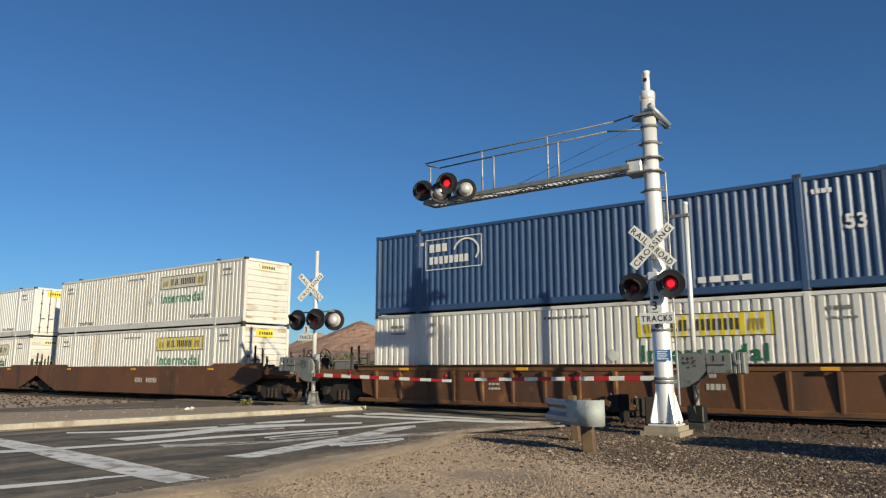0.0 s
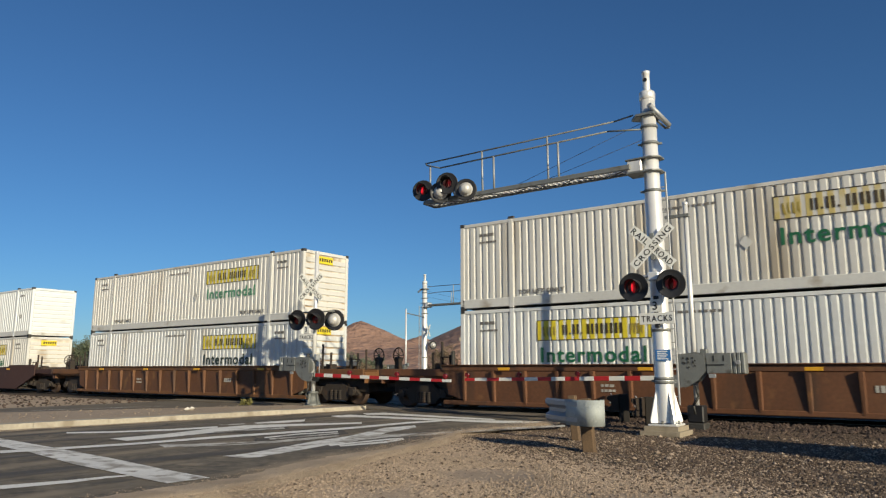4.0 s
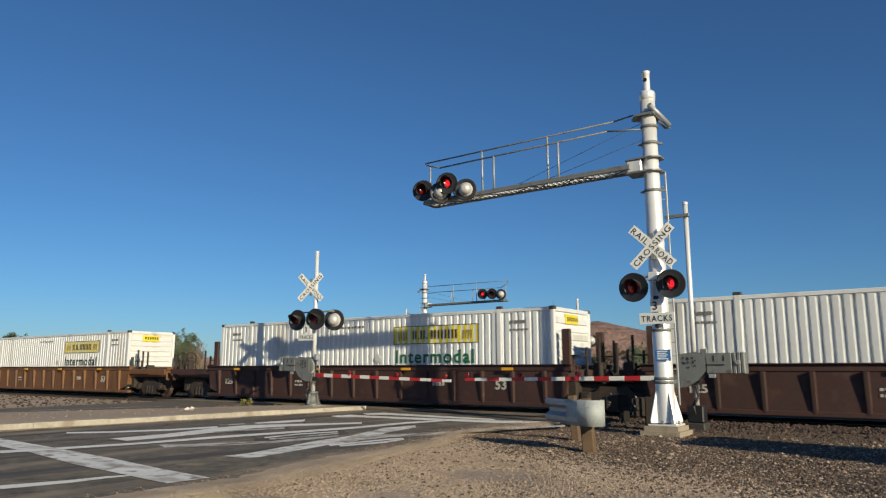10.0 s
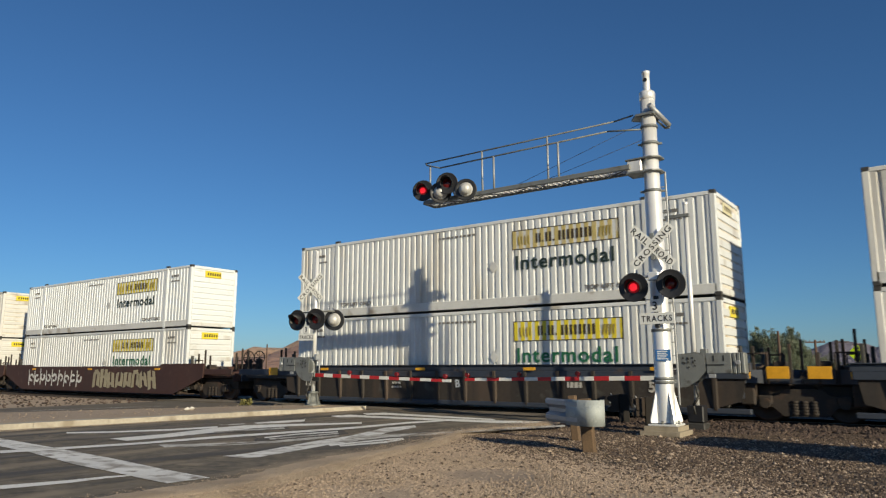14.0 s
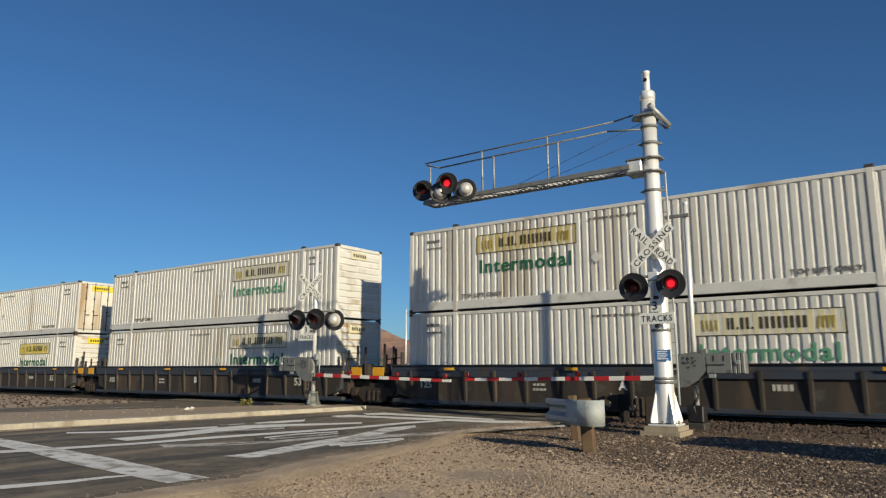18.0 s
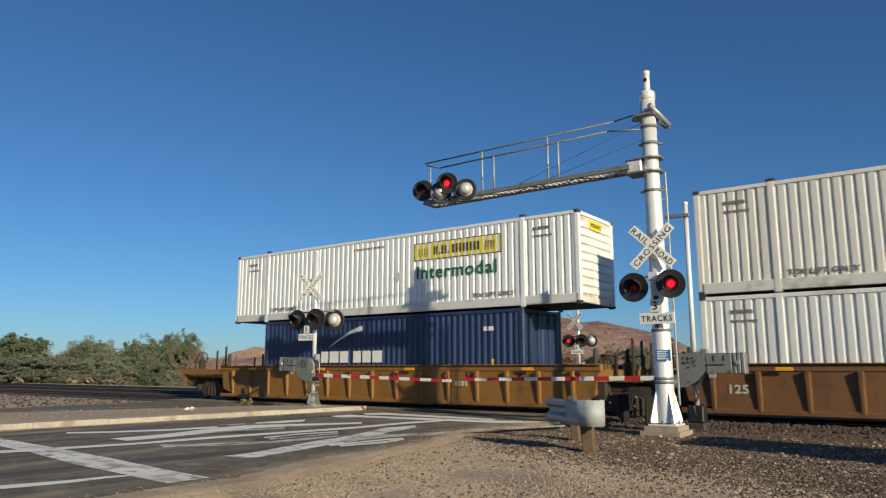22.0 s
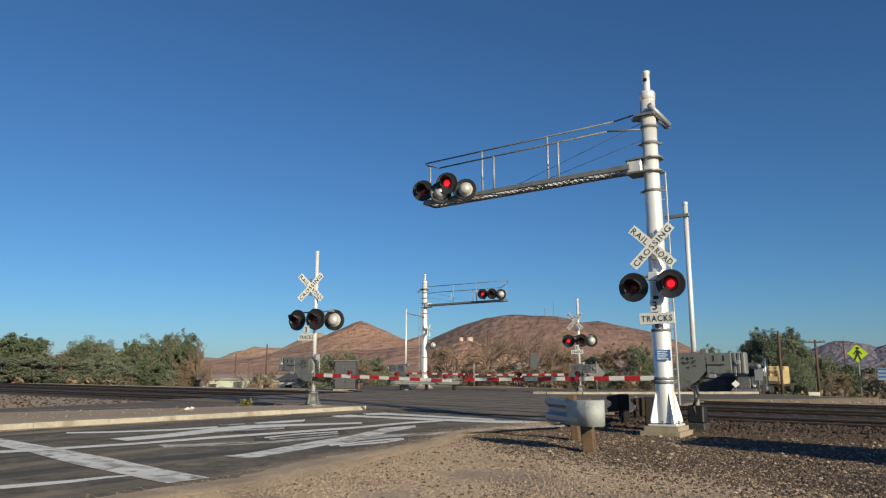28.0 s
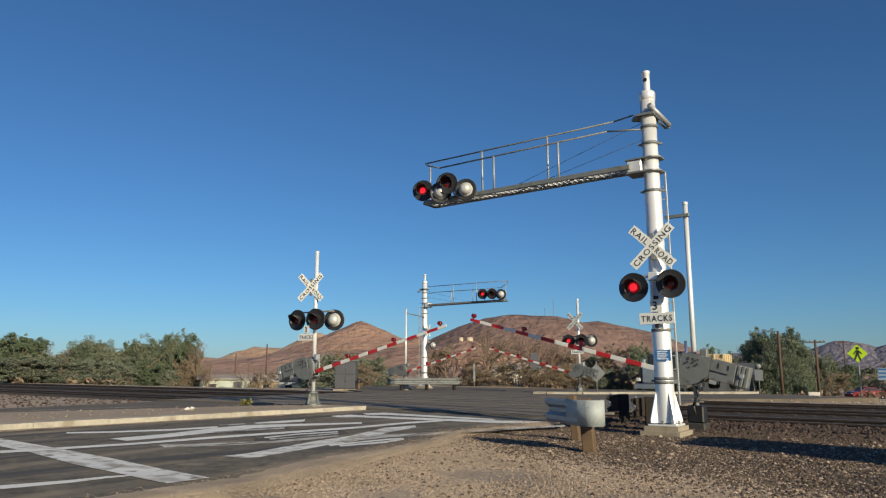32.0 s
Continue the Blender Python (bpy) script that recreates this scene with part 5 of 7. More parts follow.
def head_meshes():
    if "disc" not in CAR_PARTS:
        g = Geo().lathe([(0.120, 0.004), (0.29, 0.004), (0.312, 0.016), (0.312, -0.012), (0.29, -0.012), (0.120, -0.012), (0.120, 0.004)], 32, RX90)
        CAR_PARTS["disc"] = g.mesh("signal_head", M["black_paint"])
        g = Geo()
        n = 18
        p = []
        for i in range(n + 1):
            t = radians(-35 + 250 * i / n)
            reach = 0.10 + 0.22 * max(0.0, math.sin(t)) + 0.03
            for r in (0.165, 0.172):
                p += [(r * math.cos(t), 0.0, r * math.sin(t)), (r * math.cos(t), -reach, r * math.sin(t) - 0.02)]
        f = []
        for i in range(n):
            a, b = 4 * i, 4 * i + 4
            f += [(a, a + 1, b + 1, b), (b + 2, b + 3, a + 3, a + 2), (a + 1, a + 3, b + 3, b + 1)]
        g.add(p, f, True)
        CAR_PARTS["hood"] = g.mesh("hood", M["black_paint"])
        CAR_PARTS["cup"] = Geo().lathe([(0.20, 0.0), (0.20, -0.03), (0.165, -0.04), (0.16, -0.10), (0.13, -0.17), (0.06, -0.205), (0.0, -0.21)], 24, RX90).mesh("lamp_housing", M["lamp_back"])


def signal_head(parent, x, y, z, rz, scale=1.0, first=None):
    """A round black-backed flashing light that faces -y before its turn."""
    head_meshes()
    m = pose(x, y, z, 0, 0, rz) @ Matrix.Scale(scale, 4)
    head = part("signal_head", CAR_PARTS["disc"], None, parent, "round black backboard of a flashing light", m)
    part("hood", CAR_PARTS["hood"], None, head)
    part("lamp_housing", CAR_PARTS["cup"], None, head, "silver lamp housing")
    lens = part("lens", rotor_mesh(), None, head, "red lens disc with a lit and a dark face")
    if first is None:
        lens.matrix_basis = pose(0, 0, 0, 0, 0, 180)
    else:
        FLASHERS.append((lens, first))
    return head


def crossbuck(parent, x, y, z, rz=0.0, scale=1.0):
    """Two crossed white blades with black letters."""
    L, w = 1.24, 0.215
    holder = part("crossbuck", Geo().box(-0.05, 0.05, -0.01, 0.03, -0.3, 0.3, 0.01), "dull_zinc", parent, "white crossed boards with black lettering",
                  pose(x, y, z, 0, 0, rz) @ Matrix.Scale(scale, 4))
    for ang, dy, words in ((45, 0.0, ("RAIL", "ROAD")), (-45, -0.012, ("CROSSING",))):
        # the blade that falls to the right carries two words
        blade = Geo().box(-L / 2, L / 2, -0.006 + dy, 0.0 + dy, -w / 2, w / 2, 0.004)
        b = part("blade", blade, "sign_white", holder, m=pose(0, -0.012, 0, 0, ang, 0))
        if len(words) == 2:
            for wd, xx in zip(words, (-0.58, 0.12)):
                part("lettering", text_mesh(wd, 0.19, "sign_black", 0.002, 0.46, 0.010, 1.15), None, holder, m=pose(0, -0.012, 0, 0, ang, 0) @ pose(xx, -0.009 + dy, -0.07))
        else:
            part("lettering", text_mesh("CROSSING", 0.18, "sign_black", 0.002, 1.13, 0.010, 1.2), None, holder, m=pose(0, -0.012, 0, 0, ang, 0) @ pose(-0.565, -0.009 + dy, -0.07))
    return holder


def tracks_sign(parent, x, y, z, rz=0.0, scale=1.0):
    m = pose(x, y, z, 0, 0, rz) @ Matrix.Scale(scale, 4)
    plate = part("track_sign", Geo().box(-0.39, 0.39, -0.01, 0.0, -0.125, 0.125, 0.006), "sign_white", parent, "white plate lettered TRACKS", m)
    part("lettering", text_mesh("TRACKS", 0.185, "sign_black", 0.002, 0.68, 0.008, 1.22), None, plate, m=pose(-0.34, -0.013, -0.065))
    top = part("number_plate", Geo().box(-0.13, 0.13, -0.01, 0.0, 0.14, 0.42, 0.006), "sign_white", parent, "white plate with the number 3", m)
    part("lettering", text_mesh("3", 0.26, "sign_black", 0.002, None, 0.012), None, top, m=pose(-0.075, -0.013, 0.19))


def cantilever_mast(x, y, z, turn, heads, label, first, arm=6.35, lean=0.0, head=0.95):
    """A tall silver mast with a walkway arm over the road; the arm points along -x before the turn."""
    ob = thing("cantilever_signal", pose(x, y, z, 0, lean, turn), label, "railway signal")
    g = Geo()
    g.slab([(-0.44, -0.45), (0.41, -0.46), (0.42, 0.43), (-0.45, 0.44)], -0.1, 0.10)
    g.slab([(-0.37, -0.38), (0.35, -0.37), (0.36, 0.36), (-0.38, 0.36)], 0.10, 0.20)
    part("foundation", g, "concrete", ob, "chipped tan concrete footing")
    part("base_plate", Geo().box(-0.31, 0.31, -0.31, 0.31, 0.20, 0.24, 0.01), "alu", ob)
    for k in range(4):
        a = 45 + 90 * k
        m = pose(0, 0, 0, 0, 0, a)
        part("gusset", Geo().slab([(0.17, 0.26), (0.37, 0.26), (0.37, 0.33), (0.21, 0.94), (0.17, 0.94)], -0.02, 0.02, m @ RX90), "alu", ob)
        part("anchor_bolt", Geo().cyl((0, 0, 0.24), (0, 0, 0.31), 0.028, n=6), "dull_zinc", ob, m=pose(0.36 * math.cos(radians(a + 45)) * 0.75, 0.36 * math.sin(radians(a + 45)) * 0.75, 0))
    part("mast", Geo().lathe([(0.20, 0.26), (0.20, 2.2), (0.193, 2.22), (0.185, 5.4), (0.175, 5.42), (0.172, 7.75), (0.0, 7.76)], 28), "alu", ob, "silver painted steel mast")
    for zz, r in ((1.12, 0.215), (1.2, 0.215), (2.25, 0.21), (5.42, 0.20), (6.55, 0.20), (6.95, 0.20)):
        part("clamp_band", Geo().lathe([(r - 0.02, zz - 0.03), (r, zz - 0.03), (r, zz + 0.03), (r - 0.02, zz + 0.03)], 24), "dull_zinc", ob)
    for a in (20, 200):
        for zz in (1.15, 5.42, 6.55):
            part("band_bolt", Geo().box(0.19, 0.27, -0.02, 0.02, zz - 0.025, zz + 0.025, 0.005), "dull_zinc", ob, m=pose(0, 0, 0, 0, 0, a))
    # finial: collar, tube with a hole, cap
    g = Geo().lathe([(0.16, 7.60), (0.182, 7.61), (0.182, 7.80), (0.15, 7.83), (0.09, 7.84)], 24)
    g.lathe([(0.085, 7.86), (0.085, 8.26), (0.095, 8.27), (0.095, 8.33), (0.0, 8.35)], 20)
    part("finial", g, "alu", ob)
    part("finial_hole", Geo().cyl((0.0, -0.080, 8.10), (0.0, -0.090, 8.10), 0.05, n=14), "black_paint", ob)
    # arm bracket, lower chords and grating
    part("arm_bracket", Geo().box(-0.50, -0.16, -0.22, 0.22, 5.89, 6.17, 0.02), "alu", ob, "white arm bracket")
    for zz in (5.855, 6.175):
        part("bracket_flange", Geo().slab([(-0.53, -0.24), (0.10, -0.26), (0.26, -0.12), (0.26, 0.18), (0.10, 0.26), (-0.53, 0.24)], zz, zz + 0.03), "dull_zinc", ob, "dark bracket flange")
    for yy in (-0.28, 0.20):
        part("arm_chord", Geo().box(-arm, -0.4, yy - 0.035, yy + 0.035, 5.95, 6.07, 0.012), "dull_zinc", ob, m=pose(0, 0, 0, 0, 0, 0))
    part("arm_end", Geo().box(-arm - 0.06, -arm, -0.315, 0.235, 5.96, 6.06, 0.01), "dull_zinc", ob)
    n = 42
    g = Geo()
    for i in range(n):
        xx = -arm + 0.1 + (arm - 0.65) * i / (n - 1)
        g.box(xx - 0.012, xx + 0.012, -0.25, 0.17, 5.985, 6.03)
    for yy in (-0.15, -0.04, 0.07):
        g.box(-arm, -0.5, yy - 0.006, yy + 0.006, 5.99, 6.03)
    tagged(part("walkway_grating", g, "alu", ob, "open steel grating"), kind="stuff")
    for i in range(9):
        a, b = -arm + i * (arm - 0.5) / 9, -arm + (i + 1) * (arm - 0.5) / 9
        s = 1 if i % 2 else -1
        part("arm_lacing", Geo().cyl((a, -0.04 - 0.22 * s, 5.965), (b, -0.04 + 0.22 * s, 5.965), 0.014, n=6), "dull_zinc", ob)
    # handrails and posts
    for yy, zz in ((0.20, 7.32), (-0.28, 6.93)):
        pts = [(-arm - 0.34 if yy > 0 else -arm + 0.5, yy, zz), (-0.9, yy, zz + 0.035), (-0.40 if yy > 0 else -0.14, yy * 0.6, zz + (0.06 if yy > 0 else -0.04))]
        part("handrail", Geo().path(pts, 0.022, 8), "dull_zinc", ob)
    part("handrail_end", Geo().path([(-arm - 0.34, 0.20, 7.32), (-arm - 0.1, -0.06, 7.16), (-arm + 0.5, -0.28, 6.93)], 0.02, 8), "dull_zinc", ob)
    for xx, yy, zz in ((-4.70, 0.20, 7.33), (-2.72, 0.20, 7.345), (-4.05, -0.28, 6.946), (-2.20, -0.28, 6.955), (-arm - 0.08, 0.06, 7.19)):
        part("rail_post", Geo().cyl((xx, yy, 6.0), (xx, yy, zz), 0.028, n=10), "galv", ob)
    for a, b in (((-0.15, 0.0, 7.1), (-4.0, 0.1, 6.06)), ((-0.15, -0.1, 6.65), (-2.8, -0.1, 6.08))):
        part("stay_wire", Geo().cyl(a, b, 0.006, n=5), "casting", ob)
    # top collar plate with its sideways tube
    part("top_plate", Geo().slab([(-0.42, 0.05), (-0.22, -0.24), (0.20, -0.24), (0.26, 0.30), (-0.16, 0.34)], 7.20, 7.25), "dull_zinc", ob)
    part("tube_stay", Geo().path([(0.10, 0.26, 7.20), (0.28, 0.36, 6.98), (0.38, 0.34, 6.98)], 0.028, 8), "dull_zinc", ob)
    part("side_tube", Geo().cyl((0.13, -0.30, 7.39), (0.38, 0.32, 7.02), 0.062, n=14), "galv", ob, "short grey tube")
    for xx, yy, zz, rz, k in heads:
        signal_head(ob, xx, yy, zz, rz, head, None if k is None else first[k])
        part("head_stem", Geo().cyl((xx, yy * 0.3, 6.05), (xx, yy * 0.7, zz), 0.03, n=8), "alu", ob)
    # ladder on the far side
    for xx in (-0.13, 0.13):
        part("ladder_rail", Geo().box(0.05 + xx - 0.02, 0.05 + xx + 0.02, 0.40, 0.44, 0.62, 5.95, 0.006), "galv", ob)
    g = Geo()
    for k in range(17):
        g.cyl((-0.08, 0.42, 0.8 + k * 0.30), (0.18, 0.42, 0.8 + k * 0.30), 0.012, n=6)
    tagged(part("ladder_rung", g, "galv", ob), kind="stuff")
    return ob


def gate_arm(parent, pivot, length, way, lamps=(0.35, 0.65, 0.97), stripe=0.406):
    """A striped gate arm; way is +1 or -1 along x. It turns on the pivot."""
    hub = part("gate_arm", Geo().box(-0.16, 0.42 if way > 0 else 0.16, -0.05, 0.05, -0.07, 0.07, 0.02).box(-0.42, 0.1, -0.03, 0.03, -0.05, 0.05, 0.01), "dull_zinc", parent,
               "red and white striped gate arm", pivot)
    x, k = 0.42, 0
    while x < length:
        w = min(stripe, length - x)
        taper = 0.062 - 0.022 * x / length
        a, b = (x, x + w) if way > 0 else (-x - w, -x)
        part("stripe", Geo().box(a, b, -0.014, 0.014, -taper, taper, 0.006), "gate_red" if k % 2 == 0 else "gate_white", hub)
        x += w
        k += 1
    for q in lamps:
        xx = way * length * q
        g = Geo().cyl((xx, -0.05, 0.13), (xx, 0.05, 0.13), 0.062, n=14)
        g.box(xx - 0.015, xx + 0.015, -0.02, 0.02, 0.03, 0.09)
        part("arm_light", g, "gate_lamp", hub, "small red gate light")
    # counterweight side: two plates with slots
    for yy in (-0.17, 0.17):
        a = -way
        poly = [(-a * 0.26, 0.50), (a * 0.16, 0.54), (a * 0.38, 0.50), (a * 0.40, 0.12), (a * 0.22, -0.10), (a * 0.02, -0.22), (-a * 0.20, -0.27), (-a * 0.40, -0.26), (-a * 0.47, -0.06), (-a * 0.42, 0.02), (-a * 0.28, 0.03)]
        part("weight_plate", Geo().slab(poly[::-1] if a > 0 else poly, -0.012, 0.012, Matrix.Translation((0, yy, 0.05)) @ RX90), "dull_zinc", hub, "grey counterweight plate")
        part("weight_arm", Geo().box(min(a * 0.42, a * 0.98), max(a * 0.42, a * 0.98), yy - 0.012, yy + 0.012, 0.10, 0.56, 0.01), "dull_zinc", hub, "grey slotted counterweight plate")
        for kx in (0.58, 0.80):
            part("weight_slot", Geo().box(min(a * kx, a * kx + 0.025), max(a * kx, a * kx + 0.025), yy - 0.022, yy - 0.010, 0.38, 0.50), "black_paint", hub)
        part("weight_slot", Geo().box(min(a * 0.42, a * 0.82), max(a * 0.42, a * 0.82), yy - 0.024, yy - 0.010, 0.28, 0.305), "black_paint", hub)
    for k in range(6):
        bx, bz = -way * (-0.10 + 0.11 * (k % 3)), 0.36 + 0.10 * (k // 3)
        part("plate_bolt", Geo().cyl((bx, -0.195, bz), (bx, -0.18, bz), 0.024, n=6), "casting", hub)
    part("weight_tag", Geo().box(min(-way * 0.46, -way * 0.62), max(-way * 0.46, -way * 0.62), -0.20, -0.18, 0.0, 0.09, 0.004), "galv", hub, "small pale tag")
    for kx in (1.03, 1.122, 1.214):
        part("weight_block", Geo().box(-way * kx - 0.045, -way * kx + 0.045, -0.15, 0.15, 0.08, 0.56, 0.02), "dull_zinc", hub, "stacked grey counterweight")
    part("weight_bolt", Geo().cyl((-way * 1.12, -0.21, 0.34), (-way * 1.12, 0.21, 0.34), 0.055, n=6), "galv", hub)
    GATES.append((hub, pivot, way))
    return hub


M["gate_lamp"] = material("gate_lamp", (0.16, 0.008, 0.012), 0.25, 0, 0.1, 8, 40, 0)


def gate_mechanism(parent, x, y, z, steel="dull_zinc"):
    g = Geo().box(x - 0.16, x + 0.20, y - 0.11, y + 0.13, z - 0.10, z + 0.50, 0.04).box(x + 0.20, x + 0.36, y - 0.06, y + 0.10, z + 0.42, z + 0.66, 0.02)
    part("mechanism_case", g, steel, parent, "grey cast gate motor case")
    g = Geo().lathe([(0.0, 0.0), (0.22, 0.0), (0.24, 0.02), (0.22, 0.04), (0.0, 0.04)], 28, Matrix.Translation((x + 0.06, y - 0.11, z + 0.26)) @ RX90)
    part("mechanism_cover", g, "dull_zinc", parent, "round cover plate")
    part("shaft", Geo().cyl((x, y - 0.25, z), (x, y + 0.25, z), 0.06, n=12), "galv", parent)
    for k in range(5):
        a = radians(36 + 72 * k)
        part("cover_bolt", Geo().cyl((x + 0.06 + 0.13 * math.cos(a), y - 0.38, z + 0.32 + 0.10 * math.sin(a)), (x + 0.06 + 0.13 * math.cos(a), y - 0.36, z + 0.32 + 0.10 * math.sin(a)), 0.022, n=6), "casting", parent)
    part("conduit", Geo().path([(x + 0.1, y - 0.2, z - 0.2), (x + 0.16, y - 0.22, z - 0.45), (x + 0.02, y - 0.2, z - 0.65), (x + 0.02, y - 0.1, z - 0.85)], 0.03, 8), "casting", parent)


NEAR_FIRST = (0.95 - PERIOD / 2, 0.95 - PERIOD)          # left-hand and right-hand lights
FAR_FIRST = (27.95 - PERIOD * 23, 27.95 - PERIOD * 23 + PERIOD / 2)

mast = cantilever_mast(-5.33, 15.52, -0.05, 1.0, [(-6.30, -0.36, 6.35, 22, 0), (-5.32, -0.60, 6.35, 24, 1), (-4.84, -0.42, 6.14, 205, None), (-5.59, -0.52, 6.15, 214, None)],
                       "tall silver cantilever signal mast on a concrete footing", NEAR_FIRST, 6.27, -0.5)
# fittings on the near mast, in its own space
crossbuck(mast, 0.01, -0.30, 4.10, 6.0, 1.0)
signal_head(mast, -0.42, -0.42, 3.20, 6.0, 1.04, NEAR_FIRST[0])
signal_head(mast, 0.41, -0.42, 3.22, 14.0, 1.0, NEAR_FIRST[1])
part("cross_arm", Geo().cyl((-0.50, -0.30, 3.42), (0.33, -0.30, 3.46), 0.035, n=10).box(-0.12, 0.12, -0.36, -0.16, 3.33, 3.52, 0.02), "alu", mast)
tracks_sign(mast, 0.01, -0.27, 2.50)
part("sign_bracket", Geo().box(-0.05, 0.05, -0.26, -0.18, 2.3, 3.0, 0.01), "black_paint", mast)
plate = part("notice_plate", Geo().box(-0.16, 0.16, -0.012, 0.0, -0.12, 0.12, 0.008), "sign_blue", mast, "small blue notice plate", pose(0.08, -0.215, 1.70, 0, 0, 8))
for k in range(5):
    part("notice_bar", Geo().box(-0.12, 0.10 - 0.03 * (k % 2), -0.015, -0.012, 0.075 - k * 0.04, 0.092 - k * 0.04), "white_ink", plate)

gate = thing("crossing_gate", pose(-5.22, 17.37, -0.05), "grey railway gate mechanism with a striped arm beside a thin pole", "railway gate")
part("footing", Geo().box(-0.22, 0.22, -0.22, 0.22, -0.1, 0.16, 0.03), "casting", gate, "dark steel foot")
part("junction_box", Geo().box(-0.19, 0.19, -0.17, 0.17, 0.16, 0.56, 0.03), "black_paint", gate, "dark steel junction box")
part("pole", Geo().cyl((0, 0, 0.5), (0, 0, 5.46), 0.062, 0.058, 16).lathe([(0.066, 5.44), (0.07, 5.5), (0.0, 5.53)], 16), "alu", gate, "thin silver pole")
gate_mechanism(gate, 0.0, -0.14, 1.22)
part("tie_bracket", Geo().box(-0.50, 0.10, -0.10, -0.03, 5.12, 5.20, 0.005), "dull_zinc", gate)
gate_arm(gate, pose(0, -0.32, 1.20, 0, -0.8, 0), 6.45, -1, lamps=(0.45, 0.72, 0.985))


def signal_post(x, y, z, turn, label, heads, first, arm_way, arm_len, sign_turn=0.0, droop=0.0, far=False):
    ob = thing("crossing_signal", pose(x, y, z, 0, 0, turn), label, "railway signal")
    part("footing", Geo().box(-0.27, 0.27, -0.24, 0.24, -0.2, 0.03, 0.02), "concrete", ob)
    g = Geo().lathe([(0.27, 0.03), (0.27, 0.09), (0.24, 0.10), (0.17, 0.42), (0.19, 0.43), (0.19, 0.48), (0.08, 0.50)], 4, pose(0, 0, 0, 0, 0, 45))
    for a in (0, 90, 180, 270):
        g.slab([(0.10, 0.09), (0.26, 0.09), (0.20, 0.42), (0.10, 0.42)], -0.015, 0.015, pose(0, 0, 0, 0, 0, a) @ RX90)
    part("junction_box", g, "dull_zinc", ob, "grey steel junction base")
    part("pole", Geo().cyl((0, 0, 0.45), (0, 0, 5.30), 0.072, 0.068, 16).lathe([(0.076, 5.28), (0.078, 5.33), (0.0, 5.36)], 16), "alu", ob, "silver signal pole")
    crossbuck(ob, -0.12, -0.14, 4.06, sign_turn, 0.99)
    part("cross_arm", Geo().cyl((-0.95, -0.05, 3.20), (0.85, 0.05, 3.20), 0.03, n=10).box(-0.12, 0.12, -0.12, 0.12, 3.12, 3.28, 0.02), "dull_zinc", ob)
    for k, (hx, hy, hz, rz) in enumerate(heads):
        signal_head(ob, hx, hy, hz, rz, 1.16, None if first is None or abs(rz) > 120 else first[k])
        part("head_stem", Geo().cyl((hx, hy * 0.3, 3.20), (hx, hy * 0.6, hz + 0.2), 0.022, n=8), "dull_zinc", ob)
    tracks_sign(ob, 0.12, -0.50, 2.31, 4.0, 0.92)
    part("sign_arm", Geo().box(-0.03, 0.03, -0.50, 0.0, 2.24, 2.30, 0.008).box(-0.03, 0.03, -0.49, -0.46, 2.2, 2.6, 0.006), "dull_zinc", ob)
    gate_mechanism(ob, 0.0, -0.16, 1.08, "galv")
    for k in range(3):
        part("case_boss", Geo().cyl((-0.12, -0.27, 1.20 + k * 0.16), (-0.12, -0.33, 1.20 + k * 0.16), 0.06, 0.05, 12), "alu", ob, "round pale boss")
    part("guard_frame", Geo().path([(0.22, -0.25, 1.02), (0.48, -0.25, 1.02), (0.52, -0.25, 1.10), (0.52, -0.25, 1.48), (0.46, -0.25, 1.56), (0.22, -0.25, 1.56)], 0.022, 8), "galv", ob, "bent steel guard frame")
    gate_arm(ob, pose(0, -0.32, 1.06, 0, droop, 0), arm_len, arm_way, lamps=(0.33, 0.66, 0.965))
    return ob


signal_post(-18.05, 17.2, 0.115, 0, "silver crossing signal post with crossed boards, on the median", [(-0.67, -0.22, 2.93, 8), (0.35, -0.32, 2.92, 18), (0.76, 0.16, 2.90, 205)],
            None, 1, 6.02, 18.0, 1.5)
signal_post(-17.6, 37.2, 0.0, 0, "silver crossing signal post beyond the rails", [(-0.50, -0.25, 2.95, 20), (0.30, -0.25, 2.95, 20), (0.68, 0.2, 2.95, 200)],
            FAR_FIRST, -1, 6.0, 0.0, -0.5, True)
far_mast = cantilever_mast(-31.6, 41.0, -0.05, 180, [(-5.36, 0.45, 6.50, 200, 0), (-6.12, 0.45, 6.46, 200, 1), (-6.74, 0.3, 6.40, 20, None)], "tall silver cantilever signal mast beyond the rails", FAR_FIRST, 6.9, head=1.15)
crossbuck(far_mast, -0.45, 0.10, 4.19, 110.0, 0.95)
signal_head(far_mast, -0.80, 0.05, 3.12, 70, 1.0, None)
part("cross_arm", Geo().cyl((-0.80, 0.0, 3.35), (0.0, 0.0, 3.35), 0.03, n=8), "alu", far_mast)
far_gate = thing("crossing_gate", pose(-30.1, 37.0, -0.05), "grey railway gate with a striped arm beyond the rails", "railway gate")
part("footing", Geo().box(-0.30, 0.30, -0.30, 0.30, -0.1, 0.16, 0.03), "concrete", far_gate)
part("junction_box", Geo().box(-0.19, 0.19, -0.17, 0.17, 0.16, 0.56, 0.03), "galv", far_gate)
part("pole", Geo().cyl((0, 0, 0.5), (0, 0, 5.42), 0.062, 0.058, 14), "alu", far_gate, "thin silver pole")
gate_mechanism(far_gate, 0.0, -0.14, 1.16)
gate_arm(far_gate, pose(0, -0.32, 1.14, 0, 0.5, 0), 6.0, 1)
part("tie_bracket", Geo().cyl((0, 0, 5.15), (-1.4, 3.8, 5.15), 0.035, n=8), "dull_zinc", far_gate)


